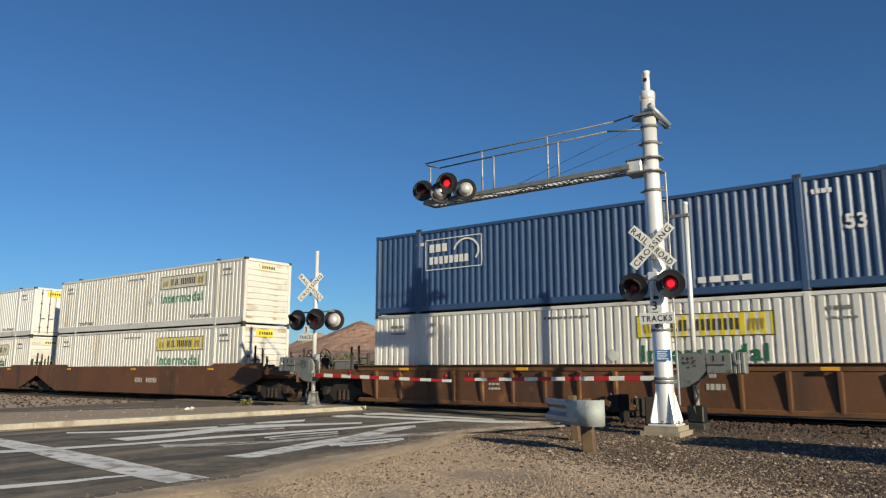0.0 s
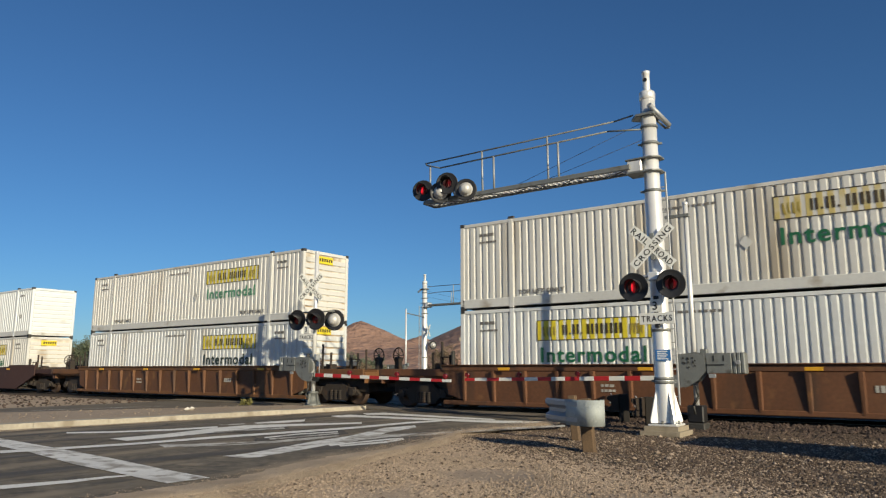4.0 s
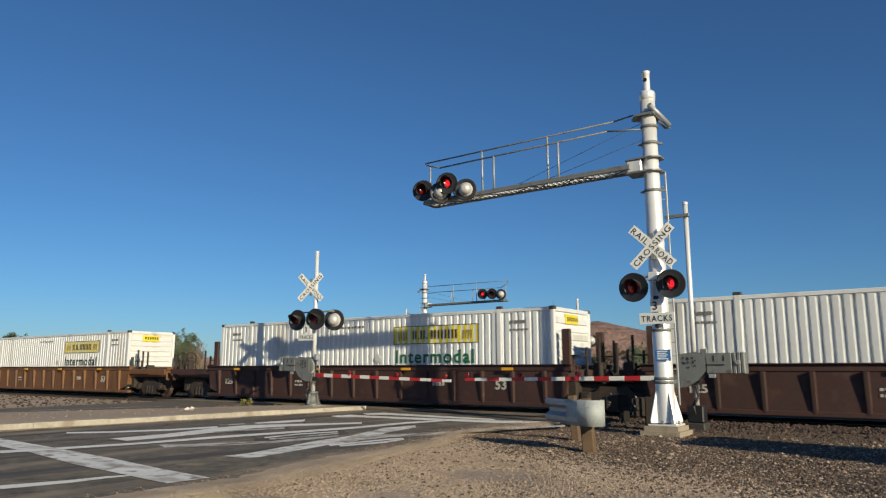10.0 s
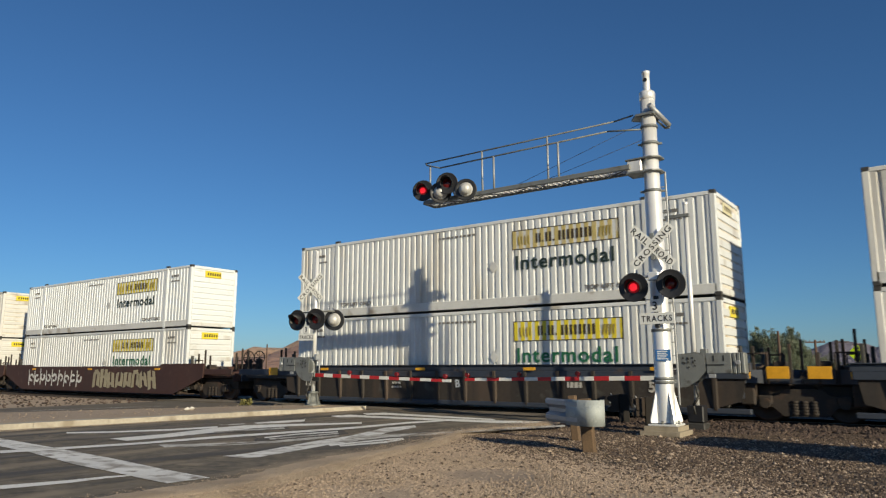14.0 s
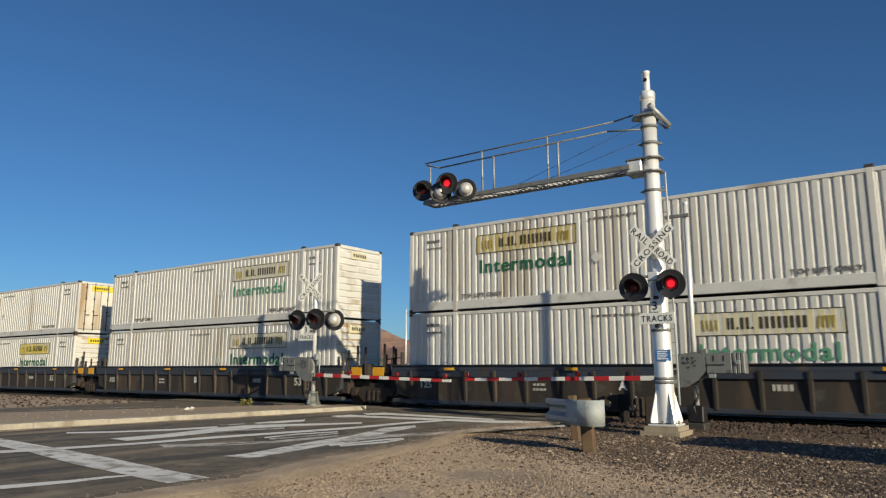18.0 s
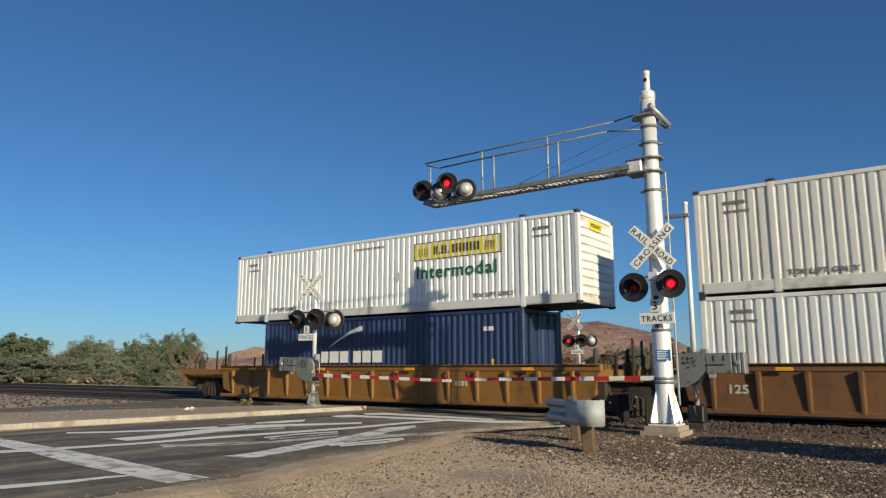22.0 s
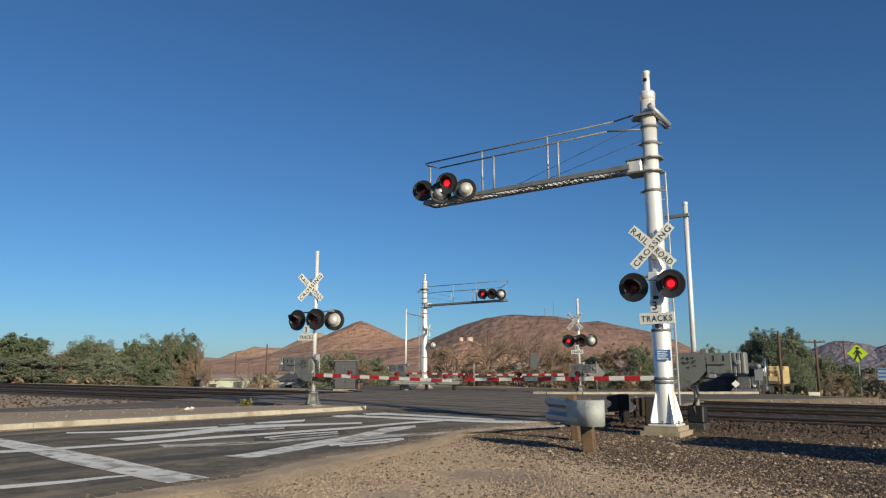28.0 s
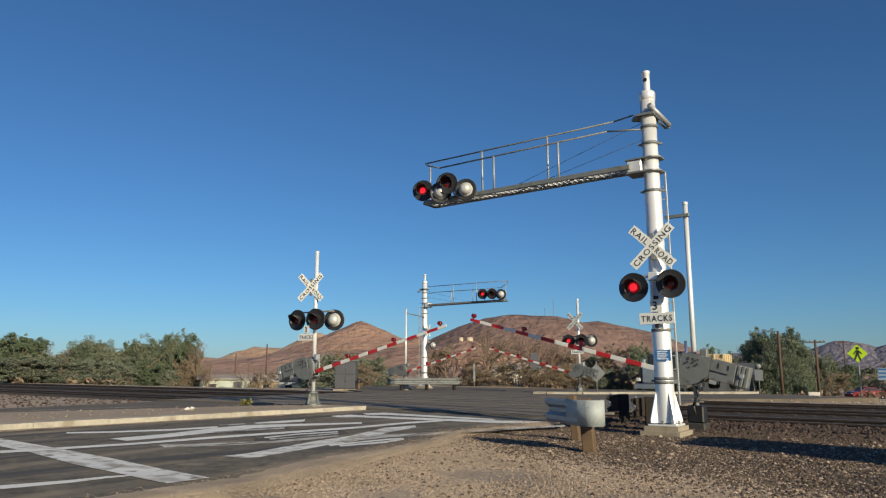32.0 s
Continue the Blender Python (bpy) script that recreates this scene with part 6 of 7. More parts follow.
def guardrail(points, name_label, shoe=(), top=0.83, posts=(), at=(0.0, 0.0), base=-0.08, blocks=(), steel="galv"):
    """A W-beam guardrail along a broken line, on timber posts."""
    ob = thing("guardrail", pose(at[0], at[1], 0), name_label, "guardrail")
    prof = [(0.00, top), (0.035, top - 0.03), (0.035, top - 0.10), (-0.045, top - 0.16), (-0.045, top - 0.23), (0.035, top - 0.29), (0.035, top - 0.36), (0.0, top - 0.41)]
    g = Geo()
    P = [Vector(p) for p in points]
    p = []
    for i, q in enumerate(P):
        d = (P[min(i + 1, len(P) - 1)] - P[max(i - 1, 0)]).normalized()
        w = Vector((d.y, -d.x))
        for off, z in prof:
            c = q + w * (off + 0.0)
            p.append((c.x, c.y, z))
        for off, z in reversed(prof):
            c = q + w * (off - 0.012)
            p.append((c.x, c.y, z))
    n = 2 * len(prof)
    g.add(p, [(i * n + j, i * n + (j + 1) % n, (i + 1) * n + (j + 1) % n, (i + 1) * n + j) for i in range(len(P) - 1) for j in range(n)])
    g.f += [tuple(range(n)), tuple(reversed(range((len(P) - 1) * n, len(P) * n)))]
    g.s += [False, False]
    part("beam", g, steel, ob, "galvanised corrugated steel beam")
    if shoe:
        S = [Vector(q) for q in shoe]
        g = Geo()
        p = []
        for i, q in enumerate(S):
            d = (S[min(i + 1, len(S) - 1)] - S[max(i - 1, 0)]).normalized()
            w = Vector((d.y, -d.x)) * 0.006
            p += [(q.x + w.x, q.y + w.y, top + 0.01), (q.x + w.x, q.y + w.y, top - 0.42), (q.x - w.x, q.y - w.y, top - 0.42), (q.x - w.x, q.y - w.y, top + 0.01)]
        g.add(p, [(i * 4 + j, i * 4 + (j + 1) % 4, i * 4 + 4 + (j + 1) % 4, i * 4 + 4 + j) for i in range(len(S) - 1) for j in range(4)] + [(3, 2, 1, 0), tuple(len(p) - 4 + j for j in range(4))], True)
        part("end_shoe", g, "new_zinc", ob, "smooth rounded bluish zinc end sheet")
    for px_, py_, mat, turn, lean, wide in posts:
        part("post", Geo().box(-wide, wide, -wide, wide, base - 0.2, top + 0.01, 0.012), mat, ob, "rough timber post", pose(px_, py_, 0, 0, lean, turn))
    for bx, by, turn in blocks:
        prof2 = [(-0.15, top - 0.04), (0.14, top), (0.14, top - 0.42), (-0.13, top - 0.44), (-0.16, top - 0.36), (-0.05, top - 0.28), (-0.05, top - 0.19), (-0.16, top - 0.12)]
        part("offset_block", Geo().slab(prof2, -0.14, 0.14, pose(bx, by, 0, 0, 0, turn) @ RX90), "old_timber", ob, "notched brown offset block")
    return ob


arc = [(-5.03 + 0.20 * math.cos(radians(a)), 11.42 + 0.20 * math.sin(radians(a))) for a in range(-116, 65, 12)]
guardrail([(-6.20, 12.02), (-5.90, 11.77), (-5.5, 11.47), (-5.22, 11.29)], "galvanised guardrail end on short timber posts", shoe=[(-5.55, 11.47), (-5.36, 11.35), (-5.20, 11.245)] + arc + [(-4.99, 11.68)], at=(-0.12, -0.09),
          posts=((-5.30, 11.84, "timber", 12, -4, 0.10), (-6.18, 13.16, "timber", 8, -4, 0.075)))
guardrail([(-7.62, 17.95), (-8.08, 19.03)], "stub of dark guardrail on a thick post by the rails", top=0.70, posts=((-7.30, 18.02, "dark_timber", 25, 0, 0.13),), blocks=((-7.53, 17.86, 25),))
guardrail([(-6.42, 16.60), (-6.84, 17.66)], "stub of dark guardrail behind the mast", top=0.70, posts=((-6.08, 16.58, "dark_timber", 25, 0, 0.11),), blocks=((-6.31, 16.46, 25),))
guardrail([(-31.0, 36.2), (-30.2, 35.6), (-29.9, 35.65), (-28.4, 36.9), (-26.6, 38.3)], "galvanised guardrail beyond the rails", top=0.78,
          steel="dull_zinc",
          posts=((-29.7, 36.1, "dark_timber", 0, 0, 0.09), (-28.4, 37.1, "dark_timber", 0, 0, 0.09), (-27.0, 38.2, "dark_timber", 0, 0, 0.09)))


def far_kerb():
    """A pale concrete kerb along the far edge of the road beyond the rails."""
    pts = [Vector(q) for q in ((-19.6, 35.6), (-18.9, 35.7), (-17.2, 36.6), (-14.6, 38.6), (-11.5, 41.2), (-9.6, 43.0))]
    for a, b in zip(pts[:-1], pts[1:]):
        d = (b - a).normalized()
        w = Vector((d.y, -d.x)) * 0.3
        b = b - d * 0.01
        g = Geo().slab([tuple(a + w), tuple(b + w), tuple(b - w), tuple(a - w)], -0.6, 0.12)
        tagged(part("kerb", g, "kerb_paint"), "pale concrete kerb beyond the rails", "kerb", kind="structure")


far_kerb()

# an unseen box, its form assumed, added to cast the shadow along the track side
case = thing("unseen_caster", pose(3.9, 11.6, -0.07), "unseen tall grey box, added to cast the shadow beside the track", "signal case")
part("body", Geo().box(-0.6, 0.6, -0.95, 0.95, 0.1, 2.75, 0.03), "cabinet_grey", case)
part("roof", Geo().box(-0.66, 0.66, -1.01, 1.01, 2.75, 2.82, 0.02), "cabinet_grey", case)
part("plinth", Geo().box(-0.62, 0.62, -0.97, 0.97, -0.1, 0.1, 0.02), "concrete", case)


# ---- beyond the rails: trees, houses, poles, signs, vehicles ----
def polar(az, dist, dz=0.0):
    """A place on the land by its bearing from the camera's heading (degrees to the left) and its distance."""
    a = radians(YAW + az)
    x, y = -math.sin(a) * dist, math.cos(a) * dist
    return x, y, ground_z(x, y) + dz


TREES = {}


def limb(g, a, b, r0, r1, rnd, bend=0.12, n=3):
    """A crooked tapering limb from a to b; gives back its joints."""
    a, b = Vector(a), Vector(b)
    pts = [a]
    L = (b - a).length
    for i in range(1, n + 1):
        q = a + (b - a) * (i / n)
        if i < n:
            q += Vector((rnd.uniform(-1, 1), rnd.uniform(-1, 1), rnd.uniform(-0.5, 0.5))) * L * bend
        pts.append(q)
    for i in range(n):
        g.cyl(pts[i], pts[i + 1], r0 + (r1 - r0) * i / n, r0 + (r1 - r0) * (i + 1) / n, 6, cap=False)
    return pts


def leaf_cloud(g, centre, radius, count, size, rnd):
    for _ in range(count):
        d = Vector((rnd.gauss(0, 1), rnd.gauss(0, 1), rnd.gauss(0, 1))).normalized() * radius * rnd.random() ** 0.4
        c = centre + Vector((d.x, d.y, d.z * 0.8))
        u = Vector((rnd.gauss(0, 1), rnd.gauss(0, 1), rnd.gauss(0, 0.8))).normalized()
        w = u.orthogonal().normalized()
        w = (w * math.cos(rnd.random() * 6) + u.cross(w) * math.sin(rnd.random() * 6)).normalized()
        s = size * rnd.uniform(0.6, 1.4)
        g.add([c - u * s, c + w * s * 0.45, c + u * s, c - w * s * 0.45], [(0, 1, 2, 3)])


def tree_meshes(kind, k):
    """Trunk and crown of one of a few trees, six metres tall before scaling."""
    key = (kind, k)
    if key in TREES:
        return TREES[key]
    rnd = random.Random(hash_seed(kind, k))
    wood, crown = Geo(), Geo()
    mats = {"green": "leaf", "dense": "leaf_dense", "grey": "leaf_grey", "dry": "leaf_dry", "bare": None}
    tips = []
    if kind == "bare":
        for s in range(2 + k % 2):
            base = Vector((rnd.uniform(-0.4, 0.4), rnd.uniform(-0.4, 0.4), -0.1))
            top = base + Vector((rnd.uniform(-0.9, 0.9), rnd.uniform(-0.9, 0.9), rnd.uniform(2.0, 2.8)))
            pts = limb(wood, base, top, 0.13, 0.085, rnd)
            stack = [(pts[-1], (top - base).normalized(), 2.0, 0.085, 0), (pts[-2], (top - base).normalized(), 1.8, 0.07, 0)]
            while stack:
                p, d, L, r, depth = stack.pop()
                for _ in range(3 if depth < 2 else 2):
                    nd = (d + Vector((rnd.gauss(0, 0.55), rnd.gauss(0, 0.55), rnd.gauss(0.08, 0.35)))).normalized()
                    e = p + nd * L * rnd.uniform(0.6, 1.05)
                    limb(wood, p, e, r * 0.85, r * 0.55, rnd, 0.09, 2)
                    if depth < 4:
                        stack.append((e, nd, L * 0.68, r * 0.62, depth + 1))
    else:
        low = kind == "dry"
        n = 10 if low else 30 if kind == "dense" else 20
        for s in range(3):
            base = Vector((rnd.uniform(-0.6, 0.6), rnd.uniform(-0.6, 0.6), -0.1))
            top = base + Vector((rnd.uniform(-0.8, 0.8), rnd.uniform(-0.8, 0.8), 1.6 if low else 2.6))
            pts = limb(wood, base, top, 0.16, 0.10, rnd)
            for _ in range(5):
                e = pts[-1] + Vector((rnd.uniform(-1.6, 1.6), rnd.uniform(-1.6, 1.6), rnd.uniform(0.2, 2.2)))
                limb(wood, pts[-1], e, 0.08, 0.03, rnd)
                tips.append(e)
        lobes = []
        for i in range(n):
            a = rnd.random() * 6.28
            h = rnd.random()
            rr = 2.1 * math.sqrt(rnd.random()) * (1.15 - 0.55 * h)
            lobes.append((Vector((rr * math.cos(a), rr * math.sin(a), 0.45 + 4.7 * h)), rnd.uniform(0.8, 1.3) * (1.1 - 0.3 * h)))
        for c, r in lobes:
            for _ in range(9):
                d = Vector((rnd.gauss(0, 1), rnd.gauss(0, 1), rnd.gauss(0, 0.9))).normalized() * r * rnd.uniform(0.5, 1.0)
                leaf_cloud(crown, c + d, r * 0.48, 50 if low else 100, 0.095 if kind != "dense" else 0.075, rnd)
        for t in tips:
            leaf_cloud(crown, t, 0.5, 60, 0.10, rnd)
        # a few shoots that break the outline
        for _ in range(14):
            c, r = rnd.choice(lobes)
            leaf_cloud(crown, c + Vector((rnd.uniform(-0.5, 0.5), rnd.uniform(-0.5, 0.5), r * rnd.uniform(0.9, 1.35))), 0.26, 30, 0.09, rnd)
    out = (wood.mesh("trunk", M["bark"]), crown.mesh("crown", M[mats[kind]]) if mats[kind] else None)
    TREES[key] = out
    return out


def hash_seed(kind, k):
    return sum(ord(c) for c in kind) * 31 + k * 7


TREE_WORDS = {"green": ("dense dark green desert tree", "tree"), "grey": ("grey-green dusty desert tree", "tree"), "dry": ("dry brown scrubby bush", "bush"),
              "bare": ("bare leafless brown tree", "tree"), "dense": ("dense full-leaved dark green tree", "tree")}


def tree(az, dist, height, wide, kind, k, dz=0.0):
    x, y, z = polar(az, dist, dz)
    wood, crown = tree_meshes(kind, k % 3)
    label, cat = TREE_WORDS[kind]
    height += max(0.0, -0.8 - z)
    s = height / (6.0 if kind != "bare" else 6.6)
    w = wide / 5.4
    ob = thing("tree" if cat == "tree" else "bush", pose(x, y, z, 0, 0, (k * 77) % 360) @ Matrix.Diagonal((w, w, s, 1)), label, cat, "trees along the far side")
    part("trunk", wood, None, ob)
    if crown:
        part("crown", crown, None, ob)


def plant_trees():
    rows = [  # bearing, distance, height, width, kind
        (31.0, 95, 5.0, 6.4, "green"), (28.6, 97, 4.4, 6.0, "grey"), (26.8, 96, 5.2, 6.4, "green"), (24.9, 96, 4.8, 6.0, "grey"), (22.4, 95, 5.6, 6.4, "green"), (20.4, 95, 5.2, 5.6, "grey"), (31.5, 92, 5.4, 5.0, "green"), (30.0, 93, 5.6, 4.4, "green"), (28.2, 90, 4.6, 5.0, "bare"), (29.2, 96, 5.1, 4.4, "bare"), (27.3, 92, 4.9, 5.0, "grey"),
        (25.7, 91, 5.5, 4.6, "grey"), (26.3, 91, 6.5, 5.2, "dense"), (24.6, 90, 4.4, 4.8, "grey"), (23.6, 91, 5.6, 3.6, "green"), (22.6, 90, 6.9, 5.0, "dense"),
        (21.5, 91, 6.6, 4.6, "dense"), (20.6, 90, 6.7, 4.6, "dense"), (19.5, 88, 6.2, 3.6, "green"), (18.7, 86, 5.4, 3.4, "bare"), (19.9, 84, 3.4, 3.6, "dry"),
        (22.3, 84, 3.0, 4.6, "green"), (26.0, 85, 3.2, 6.0, "grey"), (29.6, 86, 2.8, 6.4, "grey"), (24.2, 84, 3.0, 5.0, "grey"), (27.6, 84, 2.6, 6.0, "grey"), (31.2, 86, 2.6, 6.0, "grey"),
        (20.9, 83, 2.2, 3.4, "grey"), (17.9, 82, 3.0, 3.0, "bare"), (14.8, 80, 3.6, 3.4, "bare"), (13.9, 78, 2.4, 3.2, "dry"),
        (9.0, 72, 4.2, 4.2, "grey"), (8.0, 72, 3.9, 4.0, "dry"), (7.0, 73, 4.0, 3.6, "grey"), (5.6, 70, 3.7, 3.8, "grey"), (6.3, 66, 2.4, 3.0, "dry"), (4.6, 70, 2.8, 3.0, "dry"),
        (10.4, 75, 3.2, 3.0, "grey"), (0.4, 68, 3.6, 4.0, "dry"), (-0.8, 66, 4.0, 4.4, "bare"), (-3.2, 64, 5.0, 5.0, "bare"), (-4.8, 66, 5.4, 6.0, "bare"), (-6.6, 66, 5.0, 5.4, "bare"),
        (-8.6, 66, 4.4, 4.6, "bare"), (-2.6, 61, 1.7, 3.6, "dry"), (-4.0, 61, 1.4, 3.4, "dry"), (-6.9, 60, 1.6, 3.8, "dry"), (-9.0, 60, 1.8, 3.4, "dry"), (-11.3, 60, 1.7, 3.6, "dry"), (-12.9, 60, 2.0, 3.4, "grey"), (-14.4, 59, 1.6, 3.2, "dry"), (-16.6, 59, 1.7, 3.4, "dry"), (-2.2, 66, 2.3, 4.0, "dry"), (-5.4, 64, 2.0, 4.4, "dry"), (-7.8, 64, 2.2, 4.4, "dry"), (-9.8, 66, 3.0, 4.0, "dry"), (-10.8, 68, 5.0, 4.6, "bare"),
        (-12.6, 68, 3.9, 3.4, "dry"), (-13.6, 67, 4.0, 3.4, "dry"), (-15.2, 66, 4.3, 3.4, "dense"), (-16.4, 68, 3.8, 3.2, "dense"), (-11.8, 70, 3.4, 3.6, "grey"),
        (-20.6, 139, 6.4, 6.1, "dense"), (-22.0, 142, 6.2, 5.5, "dense"), (-23.6, 132, 7.6, 6.0, "dense"), (-24.2, 128, 8.8, 8.0, "dense"), (-25.0, 126, 9.6, 7.0, "dense"), (-25.9, 126, 9.4, 7.0, "dense"), (-26.4, 127, 7.4, 4.0, "dense"),
        (-24.6, 121, 6.0, 6.5, "dense"), (-25.8, 121, 5.4, 5.5, "dense"), (-28.0, 130, 4.6, 5.0, "grey"), (-29.2, 133, 3.6, 6.1, "green"), (-30.4, 136, 3.4, 6.1, "grey"), (-31.8, 139, 3.0, 5.8, "dry"),
        (-28.8, 118, 2.2, 5.0, "dry"), (-33.4, 133, 2.8, 6.9, "green"), (-35, 133, 2.6, 6.9, "green"), (-22.9, 121, 3.8, 5.0, "dense"), (-19.4, 145, 5.0, 5.5, "dense")]
    for k, row in enumerate(rows):
        tree(*row, k)


plant_trees()


def far_scrub():
    """Low scrub on the plain, too fine to count."""
    rnd = random.Random(12)
    g = Geo()
    for _ in range(900):
        az, d = rnd.uniform(-45, 45), rnd.uniform(70, 420)
        x, y, z = polar(az, d)
        for _ in range(5):
            leaf_cloud(g, Vector((x + rnd.uniform(-0.5, 0.5), y + rnd.uniform(-0.5, 0.5), z + 0.35)), 0.5, 4, 0.3, rnd)
    tagged(part("scrub", g, "leaf_dry"), "low dry desert scrub on the plain", "scrub", kind="stuff")


far_scrub()


def house(az, dist, w, d, h, turn, wall, roof, label, doors=2, roof_h=0.7):
    x, y, z = polar(az, dist)
    ob = thing("house", pose(x, y, z, 0, 0, YAW + az + turn), label, "house")
    part("wall", Geo().box(-w / 2, w / 2, 0, d, -0.3, h, 0.02), wall, ob)
    e = 0.35
    part("roof", Geo().add([(-w / 2 - e, -e, h), (w / 2 + e, -e, h), (w / 2 + e, d + e, h), (-w / 2 - e, d + e, h), (-w / 2 - e, d / 2, h + roof_h), (w / 2 + e, d / 2, h + roof_h),
                            (-w / 2 - e, -e, h - 0.12), (w / 2 + e, -e, h - 0.12), (w / 2 + e, d + e, h - 0.12), (-w / 2 - e, d + e, h - 0.12)],
                           [(0, 1, 5, 4), (2, 3, 4, 5), (0, 4, 3), (1, 2, 5), (6, 7, 1, 0), (7, 8, 2, 1), (8, 9, 3, 2), (9, 6, 0, 3), (9, 8, 7, 6)]), roof, ob)
    n = max(2, int(w / 1.9))
    for i in range(n):
        cx = -w / 2 + w * (i + 0.5) / n
        if i == n // 2:
            dr = part("door", Geo().box(cx - 0.45, cx + 0.45, -0.04, 0.0, 0, h - 0.35, 0.01), "roof_dark", ob)
        else:
            # window frames of the shaded house are coloured dark for that shade too
            wi = part("window", Geo().box(cx - 0.5, cx + 0.5, -0.05, 0.0, h * 0.4, h * 0.8, 0.01), "roof_dark" if wall == "shade_house" else "stucco_white", ob)
            part("pane", Geo().box(cx - 0.43, cx + 0.43, -0.055, -0.05, h * 0.43, h * 0.77), "window_glass", wi)
    return ob


house(16.9, 84, 5.4, 6, 2.6, 0, "stucco_green", "roof_grey", "low pale green house with a flat grey roof", roof_h=0.4)
house(11.4, 80, 4.6, 6, 2.5, -25, "stucco_blue", "roof_dark", "low house with a dark roof behind bushes")
house(13.4, 92, 3.0, 4, 2.2, 10, "stucco_tan", "roof_grey", "small tan house among bare trees")
house(-6.0, 78, 5.0, 4, 1.4, 10, "stucco_white", "roof_grey", "small white house among bare trees")
house(-20.5, 88, 9.0, 7, 2.2, 0, "shade_house", "roof_dark", "long dark-roofed house, tree shade painted into its walls", roof_h=1.5)
house(-13.0, 84, 6.0, 6, 1.7, 0, "stucco_tan", "roof_grey", "low tan house behind a fence")
for az, w in ((-4.9, 1.5), (-5.5, 1.3)):
    x, y, z = polar(az, 68)
    tent = thing("canopy_tent", pose(x, y, z, 0, 0, YAW + az), "small white peaked canopy tent", "tent")
    part("roof", Geo().add([(-w, -w, 1.0), (w, -w, 1.0), (w, w, 1.0), (-w, w, 1.0), (0, 0, 1.75)], [(0, 1, 4), (1, 2, 4), (2, 3, 4), (3, 0, 4), (3, 2, 1, 0)]), "stucco_white", tent)
    for sx in (-1, 1):
        for sy in (-1, 1):
            part("leg", Geo().cyl((sx * w * 0.95, sy * w * 0.95, -0.1), (sx * w * 0.95, sy * w * 0.95, 1.0), 0.03, n=6), "galv", tent)


def fence():
    """A weathered board fence, board by board."""
    ob = thing("fence", Matrix(), "weathered uneven wooden board fence beyond the road", "fence")
    rnd = random.Random(4)
    board = Geo().box(-0.09, 0.09, -0.012, 0.012, -0.2, 1.05, 0.006).mesh("board", M["fence_wood"])
    az = -1.0
    while az > -18.0:
        d = 63 + 0.25 * (az + 1)
        x, y, z = polar(az, d)
        if not (-5.0 < az < -4.3 or -11.2 < az < -10.6):
            part("board", board, None, ob, m=pose(x, y, z, rnd.uniform(-5, 5), rnd.uniform(-9, 9), YAW + az) @ Matrix.Diagonal((rnd.uniform(0.5, 1), 1, rnd.uniform(0.45, 0.95), 1)))
        az -= 0.19 + rnd.random() * 0.06


fence()

# signal cabinets by the far tracks
x, y, z = polar(7.7, 49.5)
cab = thing("signal_cabinet", pose(x, y, z, 0, 0, YAW + 7.7 - 12), "grey steel double-door signal cabinet on a plinth", "signal cabinet")
part("plinth", Geo().box(-0.8, 0.8, -0.5, 0.5, -0.2, 0.1, 0.02), "concrete", cab)
part("body", Geo().box(-0.70, 0.70, -0.45, 0.45, 0.1, 1.95, 0.03), "cabinet_shade", cab)
part("roof", Geo().box(-0.82, 0.82, -0.52, 0.52, 1.95, 2.02, 0.02), "cabinet_grey", cab)
for sx in (-1, 1):
    for zz in (0.15, 1.1):
        dr = part("door", Geo().box(min(0.02 * sx, 0.68 * sx), max(0.02 * sx, 0.68 * sx), -0.48, -0.45, zz, zz + (0.9 if zz < 1 else 0.78), 0.015), "roof_dark", cab, "dark grey cabinet door")
        part("handle", Geo().box(0.08 * sx - 0.02, 0.08 * sx + 0.02, -0.51, -0.48, zz + 0.4, zz + 0.52, 0.005), "chrome", dr)
x, y, z = polar(6.7, 49.0)
hyd = thing("valve_post", pose(x, y, z), "orange and dark valve post beside the cabinet", "valve post")
part("stem", Geo().cyl((0, 0, -0.1), (0, 0, 0.55), 0.10, n=12), "car_orange", hyd)
part("top", Geo().lathe([(0.13, 0.5), (0.16, 0.62), (0.1, 0.75), (0.0, 0.78)], 14), "black_paint", hyd)


def pole_sign(az, dist, height, name, label, plate, mat, dz=0.0, turn=0.0, cat="road sign", post=0.04):
    x, y, z = polar(az, dist, dz)
    ob = thing(name, pose(x, y, z, 0, 0, YAW + az + turn), label, cat)
    part("post", Geo().cyl((0, 0, -0.2), (0, 0, height), post, n=10), "dull_zinc", ob)
    part("plate", plate, mat, ob)
    return ob


# pedestrian warning sign
ped = pole_sign(-30.2, 46.5, 3.2, "pedestrian_sign", "yellow-green diamond pedestrian warning sign on a post", Geo().slab([(-0.50, 0), (0, -0.50), (0.50, 0), (0, 0.50)], 0.05, 0.06, Matrix.Translation((0, 0, 2.95)) @ RX90), "ped_green", -0.34)
g = Geo()
g.lathe([(0.0, 0.0), (0.085, 0.0), (0.085, 0.012), (0.0, 0.012)], 14, Matrix.Translation((0.02, -0.06, 3.24)) @ RX90)
part("figure_head", g, "sign_black", ped)
g = Geo()
